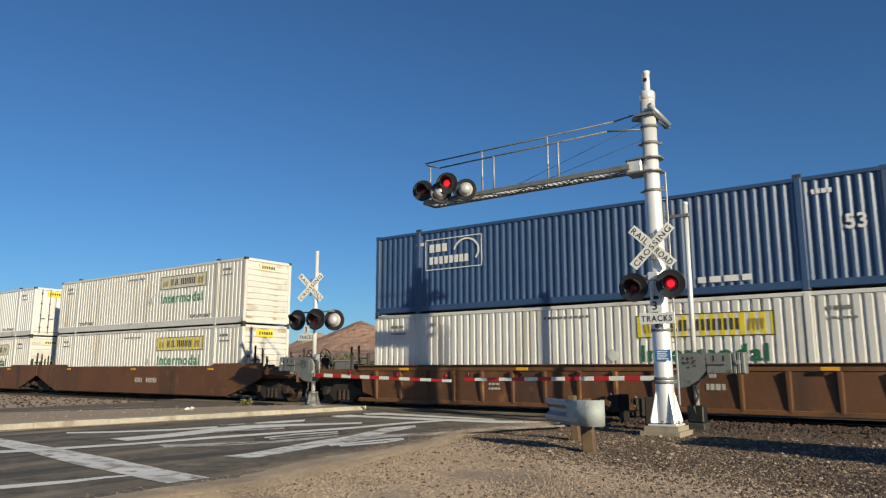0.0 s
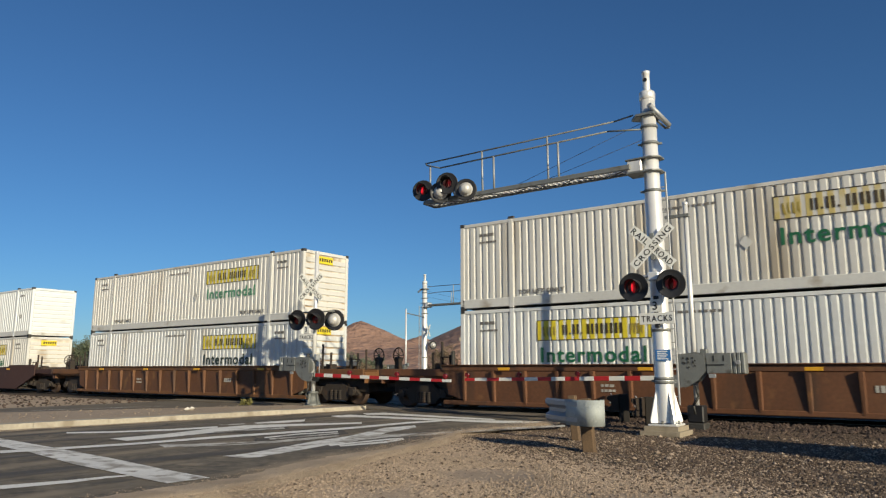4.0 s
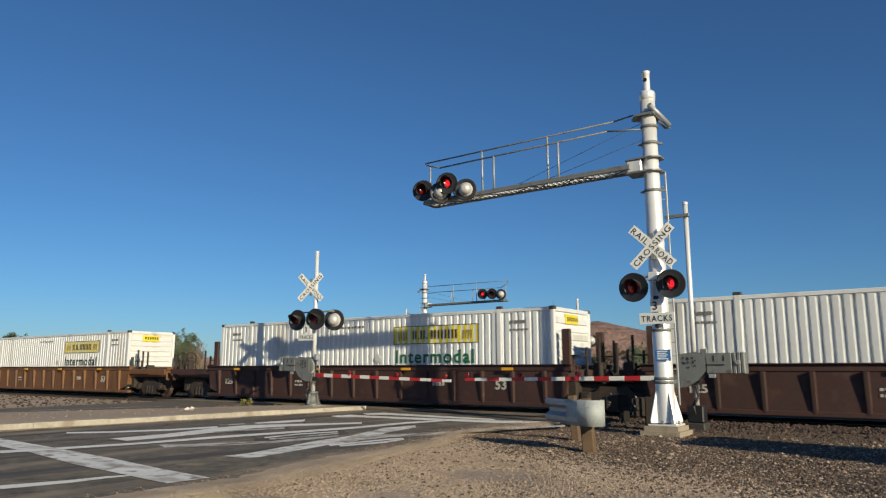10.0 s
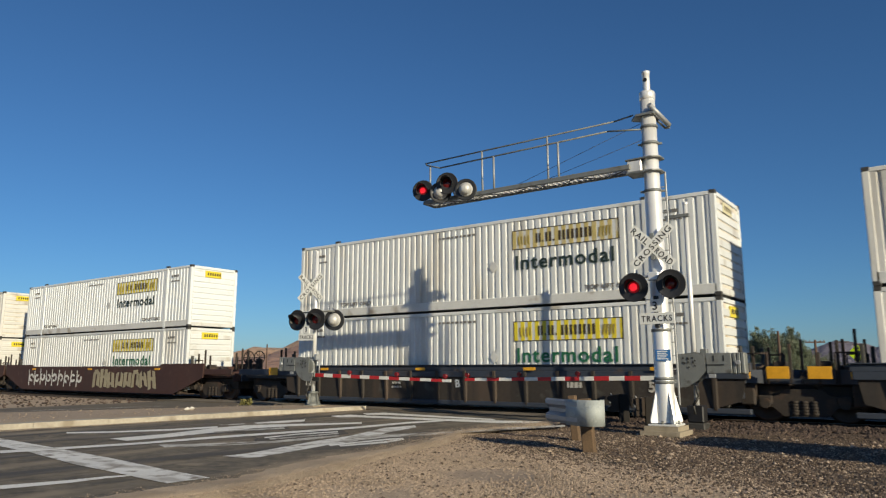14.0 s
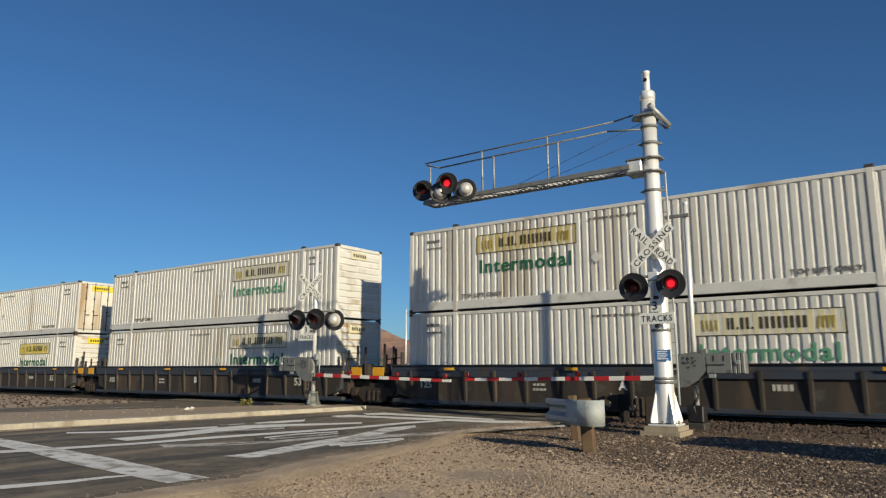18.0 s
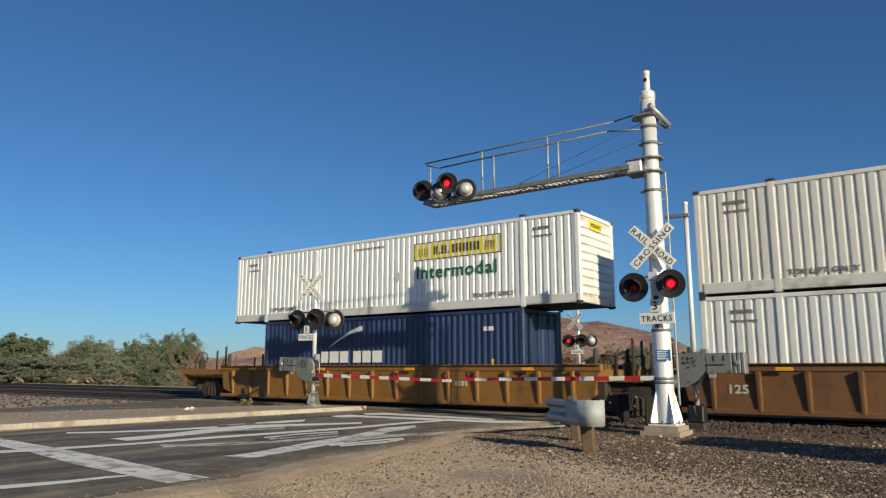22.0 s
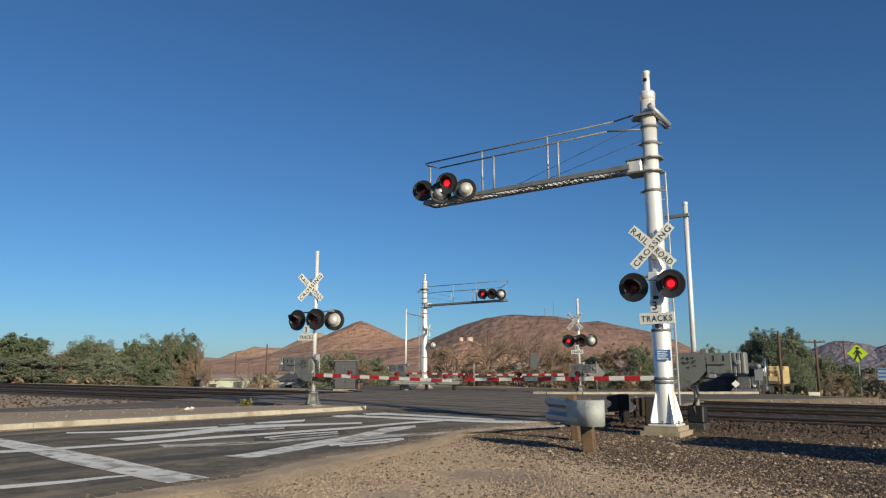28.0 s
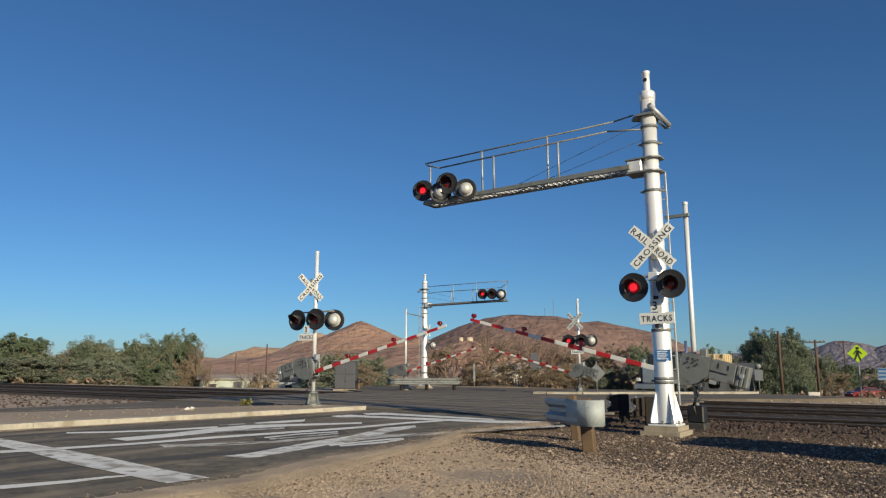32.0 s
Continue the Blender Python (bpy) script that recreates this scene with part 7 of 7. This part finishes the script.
for poly in ([(-0.09, 2.86), (0.07, 2.84), (0.10, 3.12), (-0.04, 3.14)], [(-0.09, 2.88), (0.0, 2.86), (-0.14, 2.54), (-0.21, 2.56)], [(0.0, 2.86), (0.08, 2.86), (0.17, 2.56), (0.10, 2.53)],
             [(-0.03, 3.10), (-0.08, 3.12), (-0.22, 2.92), (-0.17, 2.90)], [(0.09, 3.10), (0.06, 3.02), (0.20, 2.90), (0.23, 2.95)]):
    g.slab(poly, 0.062, 0.072, RX90)
part("figure", g, "sign_black", ped, "black walking symbol")
info = pole_sign(-31.85, 46, 2.1, "notice_sign", "pale grey rectangular notice board on a post", Geo().box(-0.45, 0.45, -0.05, -0.03, 1.45, 2.1, 0.01), "sign_blue_pale", -0.33)
for k in range(3):
    part("notice_bar", Geo().box(-0.42, 0.40 - 0.1 * k, -0.056, -0.05, 2.0 - k * 0.2, 2.08 - k * 0.2), "sign_blue", info)
pole_sign(-7.3, 62, 2.9, "road_sign", "back of a grey-blue pentagonal road sign", Geo().slab([(-0.34, 1.35), (0.34, 1.35), (0.34, 2.6), (0, 2.95), (-0.34, 2.6)], 0.04, 0.05, RX90), "cabinet_shade")
pole_sign(-12.1, 44, 2.0, "road_sign", "back of a pale blue diamond road sign", Geo().slab([(-0.55, 1.3), (0, 0.75), (0.55, 1.3), (0, 1.85)], 0.04, 0.05, RX90), "cabinet_grey")
pole_sign(-22.2, 72, 1.5, "road_sign", "small white diamond sign by a house", Geo().slab([(-0.36, 1.1), (0, 0.74), (0.36, 1.1), (0, 1.46)], 0.04, 0.05, RX90), "sign_white")
pole_sign(-23.8, 58, 2.4, "road_sign", "small white and grey sign on a grey post", Geo().box(-0.28, 0.28, -0.05, -0.03, 1.2, 2.0, 0.01).lathe([(0.0, 0), (0.2, 0), (0.2, 0.02), (0, 0.02)], 14, Matrix.Translation((0, -0.05, 2.25)) @ RX90), "cabinet_grey")
pole_sign(-2.5, 60, 1.9, "marker_post", "slim grey marker post", Geo().box(-0.09, 0.09, -0.06, -0.04, 0.4, 1.9, 0.01), "cabinet_grey", cat="marker post")


def utility_pole(az, dist, height, arms=1, dz=0.0):
    x, y, z = polar(az, dist)
    height += max(0.0, -0.8 - z)
    ob = thing("utility_pole", pose(x, y, z, 0, 0, YAW + az + 12), "weathered brown wooden utility pole", "utility pole", "utility poles")
    part("pole", Geo().cyl((0, 0, -0.3), (0, 0, height), 0.16, 0.11, 12), "pole_wood", ob)
    for k in range(arms):
        zz = height - 0.25 - k * 0.8
        part("crossarm", Geo().box(-0.95, 0.95, -0.06, 0.06, zz - 0.07, zz + 0.07, 0.01), "pole_wood", ob)
        for xx in (-0.85, -0.5, 0.5, 0.85):
            part("insulator", Geo().lathe([(0.05, zz + 0.07), (0.07, zz + 0.14), (0.04, zz + 0.22), (0.0, zz + 0.23)], 10, Matrix.Translation((xx, 0, 0))), "dull_zinc", ob)
    return ob


utility_pole(-27.65, 84, 5.2, 1)
utility_pole(-25.3, 82, 6.1, 0)
utility_pole(-29.4, 140, 7.0, 1)
utility_pole(-30.2, 190, 8.0, 1)
utility_pole(13.9, 150, 7.2, 0)
utility_pole(16.2, 210, 6.6, 0)
utility_pole(24.9, 150, 6.2, 1)

# two pale tanks and thin aerials on the hills
for az, w in ((-1.45, 3.2), (-2.15, 4.4)):
    x, y, _ = polar(az, 470)
    tank = thing("water_tank", pose(x, y, 19.6, 0, 0, YAW), "pale cream water tank on the slope", "tank")
    part("shell", Geo().lathe([(w / 2, 0.0), (w / 2, 2.4), (w * 0.3, 2.6), (0.0, 2.65)], 24), "tank_cream", tank)
    part("base", Geo().lathe([(0, -26.0), (w * 14.0, -26.0), (w * 7.0, -9.0), (w * 2.5, -2.2), (w * 0.8, 0.0), (0, 0.0)], 24), "hill_red", tank)
for az, hh in ((-8.9, 18), (-8.2, 9), (-7.5, 5)):
    x, y, _ = polar(az, 760)
    aer = thing("aerial_mast", pose(x, y, 50.0), "thin grey aerial mast on the hill", "mast")
    part("mast", Geo().cyl((0, 0, 0), (0, 0, hh + 7), 0.3, 0.2, 6), "dull_zinc", aer)

# a white gate and low dirt bank by the far road
x, y, z = polar(-27.3, 74)
barrier = thing("barrier", pose(x, y, z, 0, 0, YAW - 27), "low white barrier by the far road", "barrier")
part("panel", Geo().box(-0.48, 0.48, -0.08, 0.08, 0.0, 0.5, 0.05), "stucco_white", barrier)


def wheel_part(parent, x, y, r, w, name="wheel"):
    tyre = part(name, Geo().lathe([(r * 0.55, -w / 2), (r * 0.95, -w / 2), (r, -w * 0.35), (r, w * 0.35), (r * 0.95, w / 2), (r * 0.55, w / 2)], 22, Matrix.Translation((x, y, r)) @ RX90), "rubber", parent)
    part("rim", Geo().lathe([(0.0, -w * 0.35), (r * 0.4, -w * 0.35), (r * 0.57, -w * 0.48), (r * 0.57, w * 0.48), (r * 0.4, w * 0.35), (0.0, w * 0.35)], 18, Matrix.Translation((x, y, r)) @ RX90), "chrome", tyre)


def semi_truck():
    """A long-nosed tractor with a low trailer and a tall tan load; it drives along +x in its own space."""
    ob = thing("semi_truck", Matrix(), "dark long-nosed semi truck hauling a tall tan load", "truck")
    part("frame", Geo().box(-7.6, 1.2, -0.45, 0.45, 0.75, 1.0, 0.03), "truck_iron", ob)
    part("bonnet", Geo().box(-1.5, 1.15, -0.85, 0.85, 0.95, 2.0, 0.12), "tractor_paint", ob)
    part("grille", Geo().box(1.15, 1.22, -0.6, 0.6, 0.85, 1.95, 0.03), "chrome", ob, "chrome grille")
    part("bumper", Geo().box(1.1, 1.4, -1.2, 1.2, 0.4, 0.8, 0.05), "chrome", ob)
    part("cab", Geo().box(-3.4, -1.4, -1.15, 1.15, 0.95, 2.95, 0.15), "tractor_paint", ob)
    part("sleeper", Geo().box(-5.1, -3.4, -1.2, 1.2, 0.95, 3.15, 0.15), "tractor_paint", ob)
    part("windscreen", Geo().box(-1.42, -1.38, -1.0, 1.0, 2.05, 2.8, 0.02), "window_glass", ob)
    for s in (-1, 1):
        part("side_window", Geo().box(-2.9, -1.8, s * 1.16 - 0.01, s * 1.16 + 0.01, 2.05, 2.75), "window_glass", ob)
        part("exhaust_stack", Geo().cyl((-3.4, s * 1.22, 1.0), (-3.4, s * 1.22, 3.95), 0.11, n=12), "chrome", ob)
        part("fuel_tank", Geo().cyl((-4.8, s * 1.0, 0.7), (-3.0, s * 1.0, 0.7), 0.33, n=16), "chrome", ob)
        part("headlight", Geo().box(1.0, 1.2, s * 0.95 - 0.15, s * 0.95 + 0.15, 0.95, 1.2, 0.04), "tractor_white", ob)
        part("mirror", Geo().box(-1.5, -1.4, s * 1.42 - 0.12, s * 1.42 + 0.12, 2.0, 2.6, 0.03), "chrome", ob)
        part("mudguard", Geo().box(-0.2, 1.0, s * 1.0 - 0.22, s * 1.0 + 0.22, 0.95, 1.15, 0.08), "tractor_paint", ob)
        wheel_part(ob, 0.3, s * 1.02, 0.52, 0.3)
        for xx in (-5.7, -7.0, -18.4, -19.6):
            wheel_part(ob, xx, s * 0.95, 0.5, 0.55)
    part("trailer_neck", Geo().box(-11.4, -5.6, -1.15, 1.15, 1.10, 1.40, 0.04), "truck_iron", ob)
    part("trailer_bed", Geo().box(-21.0, -11.2, -1.3, 1.3, 0.72, 1.02, 0.04), "truck_iron", ob)
    load = part("load", Geo().box(-16.6, -14.4, -1.25, 1.25, 1.02, 3.15, 0.06), "load_tan", ob, "tall tan crated load")
    for k in range(4):
        part("load_frame", Geo().box(-14.4, -14.28, -1.25 + k * 0.79, -1.12 + k * 0.79, 1.02, 3.15, 0.02), "load_tan", load)
        part("load_frame", Geo().box(-16.6 + k * 0.7, -16.46 + k * 0.7, 1.25, 1.36, 1.02, 3.1, 0.02), "load_tan", load)
    low = part("load_rack", Geo().box(-14.2, -11.6, -1.1, 1.1, 1.02, 1.9, 0.05), "load_tan", ob, "low tan timber rack")
    for k in range(4):
        for s in (-1, 1):
            part("rack_post", Geo().box(-14.1 + k * 0.8, -13.95 + k * 0.8, s * 1.12 - 0.06, s * 1.12 + 0.06, 1.02, 2.75, 0.02), "load_tan", low)
        part("rack_beam", Geo().box(-14.1 + k * 0.8, -13.95 + k * 0.8, -1.12, 1.12, 2.62, 2.75, 0.02), "load_tan", low)
    return ob


TRUCK = semi_truck()


def red_car():
    ob = thing("car", Matrix(), "dark red saloon car on the far road", "car")
    prof = [(-2.2, 0.35), (-2.25, 0.75), (-1.9, 0.92), (-1.3, 0.98), (-0.7, 1.40), (0.55, 1.42), (1.15, 1.0), (2.0, 0.85), (2.25, 0.62), (2.2, 0.32)]
    g = Geo()
    n = len(prof)
    p = []
    for yy, k in ((-0.88, 0.9), (-0.80, 1.0), (0.80, 1.0), (0.88, 0.9)):
        p += [(a * (1.0 if k == 1 else 0.985), yy * (0.82 if b > 1.1 else 1.0), b * (1.0 if k == 1 else 0.97)) for a, b in prof]
    f = [(j * n + i, j * n + (i + 1) % n, (j + 1) * n + (i + 1) % n, (j + 1) * n + i) for j in range(3) for i in range(n)]
    f += [tuple(range(n)), tuple(reversed(range(3 * n, 4 * n)))]
    g.add(p, f)
    part("body", g, "red_paint", ob)
    for s in (-1, 1):
        part("side_window", Geo().slab([(-1.15, 1.0), (-0.68, 1.32), (0.50, 1.34), (1.0, 1.02)], -0.006, 0.006, Matrix.Translation((0, s * 0.845, 0)) @ RX90), "window_glass", ob)
        part("headlight", Geo().box(2.12, 2.26, s * 0.62 - 0.16, s * 0.62 + 0.16, 0.62, 0.74, 0.03), "tractor_white", ob)
        for xx in (-1.35, 1.38):
            wheel_part(ob, xx, s * 0.78, 0.32, 0.2)
    return ob


CAR = red_car()


# ---- loose stones, ties, small plants ----
def stones(name, region, count, lo, hi, mat, label, seed, zf=None, flat_z=0.6):
    """Loose stones as one object: squashed irregular octahedra."""
    rng = np.random.default_rng(seed)
    base = np.array([(1, 0, 0), (-1, 0, 0), (0, 1, 0), (0, -1, 0), (0, 0, 1), (0, 0, -1)], float)
    tri = [(0, 2, 4), (2, 1, 4), (1, 3, 4), (3, 0, 4), (2, 0, 5), (1, 2, 5), (3, 1, 5), (0, 3, 5)]
    P = []
    while len(P) < count:
        for x, y, q in zip(rng.uniform(region[0], region[1], 4000), rng.uniform(region[2], region[3], 4000), rng.random(4000)):
            if len(P) < count and (len(region) < 5 or q < region[4](x, y)):
                P.append((x, y, zf(x, y) if zf else ground_z(x, y)))
    P = np.array(P)
    s = lo + (hi - lo) * rng.random(count) ** 2.2
    p = base[None] * (0.6 + 0.7 * rng.random((count, 6, 3))) * s[:, None, None]
    p[:, :, 2] *= flat_z
    a = rng.random(count) * 6.28
    c, q = np.cos(a)[:, None], np.sin(a)[:, None]
    t = rng.uniform(-0.6, 0.6, count)[:, None]
    vx, vy = p[:, :, 0] * c - p[:, :, 1] * q, p[:, :, 0] * q + p[:, :, 1] * c
    V = np.stack((P[:, 0:1] + vx, P[:, 1:2] + vy, P[:, 2:3] + (s * 0.25)[:, None] + p[:, :, 2] + vx * t * 0.5), 2).reshape(-1, 3)
    F = (np.array(tri)[None] + 6 * np.arange(count)[:, None, None]).reshape(-1, 3)
    V, F = V.tolist(), F.tolist()
    me = bpy.data.meshes.new(name)
    me.from_pydata(V, [], F)
    me.materials.append(M[mat])
    me.update()
    return tagged(new(name, me), label, "gravel", kind="stuff")


def road_edge(y):
    pts = ((-40, -15), (-4, -9.5), (2.5, -7.2), (5.2, -6.9), (8.2, -7.6), (11.2, -8.3), (13, -9.0), (15.6, -8.7), (18.25, -8.9))
    for (a, u), (b, w) in zip(pts[:-1], pts[1:]):
        if a <= y <= b:
            return u + (w - u) * (y - a) / (b - a)
    return -8.9


def off_road(x, y):
    """Thin near the road, thick towards the rails, in drifts."""
    d = x - road_edge(y)
    if d < 0.1:
        return 0.0
    drift = 0.5 + 0.8 * noise.noise((x * 0.7, y * 0.7, 4.0))
    lane = 0.6 + 0.4 * smooth((d - 0.3) / 1.8)
    return max(0.06, min(1.0, lane * drift + 0.35 * smooth((y - 10.5) / 3)))


def bank_z(x, y):
    """The land with the low gravel bank on it."""
    edge = (y - 9.7 + 0.45 * (x + 6) + 1.1 * noise.noise((x * 0.45, y * 0.45, 9.0)))
    side = x - road_edge(y) - 0.9 + 0.6 * noise.noise((x, y, 2.0))
    up = smooth(edge / 1.6) * smooth(side / 0.8)
    return ground_z(x, y) - 0.03 + 0.05 * up + 0.03 * up * noise.noise((x * 1.7, y * 1.7, 5.0))


def lie(x, y):
    return max(ground_z(x, y), bank_z(x, y))


def fine_gravel(x, y):
    """Fine gravel on the strip beside the road, thinning out under the coarse bank."""
    if 0.81 * y - 0.59 * x < 7.2:
        return 0.0
    return off_road(x, y) * (1.0 - 0.8 * smooth((y - 10.0 + 0.45 * (x + 6)) / 2.4))


def coarse_gravel(x, y):
    if 0.81 * y - 0.59 * x < 7.2:
        return 0.0
    return off_road(x, y) * (0.12 + 0.88 * smooth((y - 9.4 + 0.45 * (x + 6)) / 2.2))


stones("gravel", (-9.5, 0.6, 4.0, 15.0, fine_gravel), 90000, 0.007, 0.021, "stone", "loose tan gravel beside the road", 1, lie)
stones("gravel", (-9.2, 1.0, 6.0, 18.4, coarse_gravel), 52000, 0.010, 0.036, "stone_brown", "coarse brown gravel towards the rails", 2, lie)
stones("rock", (-7.8, -0.6, 8.0, 16.0, coarse_gravel), 420, 0.025, 0.06, "stone", "loose pale tan rocks on the gravel", 12, lie)
stones("gravel", (-8.6, 2.0, 16.6, 19.4), 7000, 0.03, 0.085, "ballast_stone", "reddish brown crushed rock along the rails", 3, lambda x, y: ground_z(x, y) + 0.06 * smooth((y - 17) / 1.6))
stones("gravel", (-60.0, -19.0, 6.0, 19.0, lambda x, y: 1.0 if x < -29.5 + 0.05 * y else 0.0), 3200, 0.02, 0.09, "ballast_stone", "scattered brown rocks by the rails", 4)
stones("gravel", (-24.5, -17.3, 4.0, 18.0, lambda x, y: 0.8 if -22.6 + 0.28 * (y - 9.2) < x < -17.0 + 0.1 * (y - 18) - 0.6 else 0.0), 700, 0.010, 0.035, "stone", "small stones on the median", 5,
       lambda x, y: 0.115)
stones("gravel", (-7.5, 30.0, 32.5, 46.0), 2600, 0.03, 0.10, "stone", "pale stones on the dirt beyond the rails", 6)


def gravel_bank():
    """The darker coarse gravel round the mast, with a ragged border."""
    g = Geo()
    n, k = 70, 34
    p = []
    for i in range(n + 1):
        for j in range(k + 1):
            x, y = -8.9 + 12.0 * i / n, 6.4 + 12.4 * j / k
            p.append((x, y, bank_z(x, y)))
    g.add(p, [(i * (k + 1) + j, (i + 1) * (k + 1) + j, (i + 1) * (k + 1) + j + 1, i * (k + 1) + j + 1) for i in range(n) for j in range(k)], True)
    tagged(part("gravel_bank", g, "brown_bed"), "dark brown gravel bank round the mast", "gravel", kind="structure")


gravel_bank()


def shoulder():
    """Dust and grit that creep over the road's edge, with a ragged border."""
    g = Geo()
    n = 90
    p = []
    for i in range(n + 1):
        y = 0.5 + (17.2 - 0.5) * i / n
        e = road_edge(y)
        w = 0.55 - 0.38 * smooth((y - 7) / 4) + 0.25 * noise.noise((y * 0.9, 2.0, 0.0)) + 0.16 * noise.noise((y * 4.0, 7.0, 0.0))
        p += [(e - max(0.06, w), y, 0.0145), (e - max(0.06, w) * 0.5, y, 0.018), (e + 0.02, y, 0.014), (e + 0.14, y, -0.075)]
    g.add(p, [(4 * i + j, 4 * i + 4 + j, 4 * i + 5 + j, 4 * i + 1 + j) for i in range(n) for j in range(3)], True)
    tagged(part("road_shoulder", g, "gravel_bed"), "tan dust and grit over the road's edge", "road shoulder", kind="structure")
    g = Geo()
    p = []
    n = 60
    for i in range(n + 1):
        t = i / n
        y = 2 + 16.0 * t
        e = -17.6 + 0.099 * (y - 6.2)
        w = 0.30 + 0.25 * noise.noise((y * 1.3, 5.0, 0.0)) + 0.1 * noise.noise((y * 5.0, 1.0, 0.0))
        p += [(e + 0.01, y, 0.012), (e + max(0.06, w), y, 0.005)]
    g.add(p, [(2 * i, 2 * i + 1, 2 * i + 3, 2 * i + 2) for i in range(n)], True)
    tagged(part("road_shoulder", g, "gravel_bed"), "drift of dust along the kerb", "road shoulder", kind="structure")


shoulder()
stones("gravel", (-11.5, -6.6, 3.4, 17.0, lambda x, y: max(0.0, 1 - abs(x - road_edge(y) + 0.1) / 0.8)), 14000, 0.004, 0.012, "stone", "fine grit on the road's edge", 8, lambda x, y: 0.012)


def ties():
    tie = Geo().box(-0.115, 0.115, -1.3, 1.3, -0.16, -0.025, 0.015).mesh("tie", M["tie"])
    rnd = random.Random(8)
    for cy in TRACKS:
        host = thing("track", pose(0, cy, 0), "row of dark wooden ties under the rails", "track", "tracks", kind="structure")
        for x0, x1 in ((-8.3, 9.0), (-58.0, -29.5)):
            x = x0
            while x < x1:
                part("tie", tie, None, host, m=pose(x, rnd.uniform(-0.04, 0.04), rnd.uniform(-0.006, 0.006), 0, 0, rnd.uniform(-1, 1)))
                x += 0.55


ties()

# a small yellow-green plant and a white stone on the median
x, y = -20.4, 16.3
plant = thing("weed", pose(x, y, 0.115), "small yellow-green roadside weed", "plant")
g = Geo()
rnd = random.Random(3)
for _ in range(9):
    leaf_cloud(g, Vector((rnd.uniform(-0.22, 0.22), rnd.uniform(-0.15, 0.15), rnd.uniform(0.04, 0.16))), 0.12, 26, 0.05, rnd)
part("leaves", g, "plant_yellow", plant)
stones("rock", (-19.5, -19.2, 13.2, 13.4), 3, 0.10, 0.14, "stucco_white", "pale broken stone on the median", 11, lambda x, y: 0.115)


def cracks():
    """Dark sealed cracks that wander over the road."""
    rnd = random.Random(17)
    for k in range(16):
        along = k % 3 != 0
        x, y = rnd.uniform(-16.2, -9.6), rnd.uniform(6.5, 15.0)
        pts = []
        a = rnd.uniform(1.3, 1.8) if along else rnd.uniform(-0.35, 0.35)
        for _ in range(14):
            pts.append((x, y))
            a += rnd.gauss(0, 0.22)
            x, y = x + 0.3 * math.cos(a), y + 0.3 * math.sin(a)
            if not (-16.6 < x < -9.0 and 5.8 < y < 17.8):
                break
        if len(pts) > 4:
            marking(pts, rnd.uniform(0.025, 0.05), "crack_tar", "dark crack in the asphalt", z=0.004)


cracks()


# ---- what moves ----
def gate_lift(t):
    """Degrees by which the gate arms have risen."""
    rows = ((0.0, 0.0), (30.6, 0.0), (30.8, 1.8), (31.0, 4.4), (31.2, 6.8), (31.5, 10.2), (32.0, 15.4))
    for (a, u), (b, w) in zip(rows[:-1], rows[1:]):
        if t <= b:
            return u + (w - u) * (t - a) / (b - a)
    return rows[-1][1]


def motions():
    for ob, mid, z in TRAIN:
        walk(ob, [(t, pose(mid + train_s(t), TRAIN_Y, z)) for t in range(0, 33, 2)])
    for hub, rest, way in GATES:
        walk(hub, [(t, rest @ pose(0, 0, 0, 0, -way * gate_lift(t), 0)) for t in (0.0, 15.0, 30.5, 30.6, 30.8, 31.0, 31.2, 31.5, 31.75, 32.0)])
    # the semi truck comes up the far road and slows; the car follows at the very end
    def road_pose(x, y, x2, y2):
        return pose(x, y, ground_z(x, y) + 0.04, 0, 0, math.degrees(math.atan2(y2 - y, x2 - x)))
    way = ((0.0, -21.0, 300.0), (12.0, -19.0, 203.0), (20.0, -18.0, 141.5), (23.5, -17.8, 114.5), (24.8, -17.9, 104.6), (26.4, -18.4, 92.4), (28.0, -18.8, 80.4), (29.2, -18.9, 71.6),
           (30.6, -18.6, 61.4), (32.0, -18.2, 51.3))
    walk(TRUCK, [(t, road_pose(x, y, x + 0.1, y - 8.0)) for t, x, y in way])
    walk(CAR, [(t, pose(x, y, ground_z(x, y), 0, 0, 216)) for t, x, y in ((0.0, 197.0, 249.2), (30.0, 3.3, 107.6), (31.0, -3.15, 102.9), (32.0, -9.6, 98.2))])
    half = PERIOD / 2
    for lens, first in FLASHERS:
        # lit for half a period from `first` on; half a turn of the added disc switches it
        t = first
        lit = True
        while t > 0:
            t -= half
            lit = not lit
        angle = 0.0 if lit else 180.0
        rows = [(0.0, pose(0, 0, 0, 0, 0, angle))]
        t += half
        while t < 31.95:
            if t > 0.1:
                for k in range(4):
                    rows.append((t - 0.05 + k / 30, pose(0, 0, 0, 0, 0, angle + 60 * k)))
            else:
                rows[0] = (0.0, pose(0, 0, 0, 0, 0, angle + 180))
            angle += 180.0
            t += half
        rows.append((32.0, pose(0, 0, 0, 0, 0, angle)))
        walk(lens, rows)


motions()
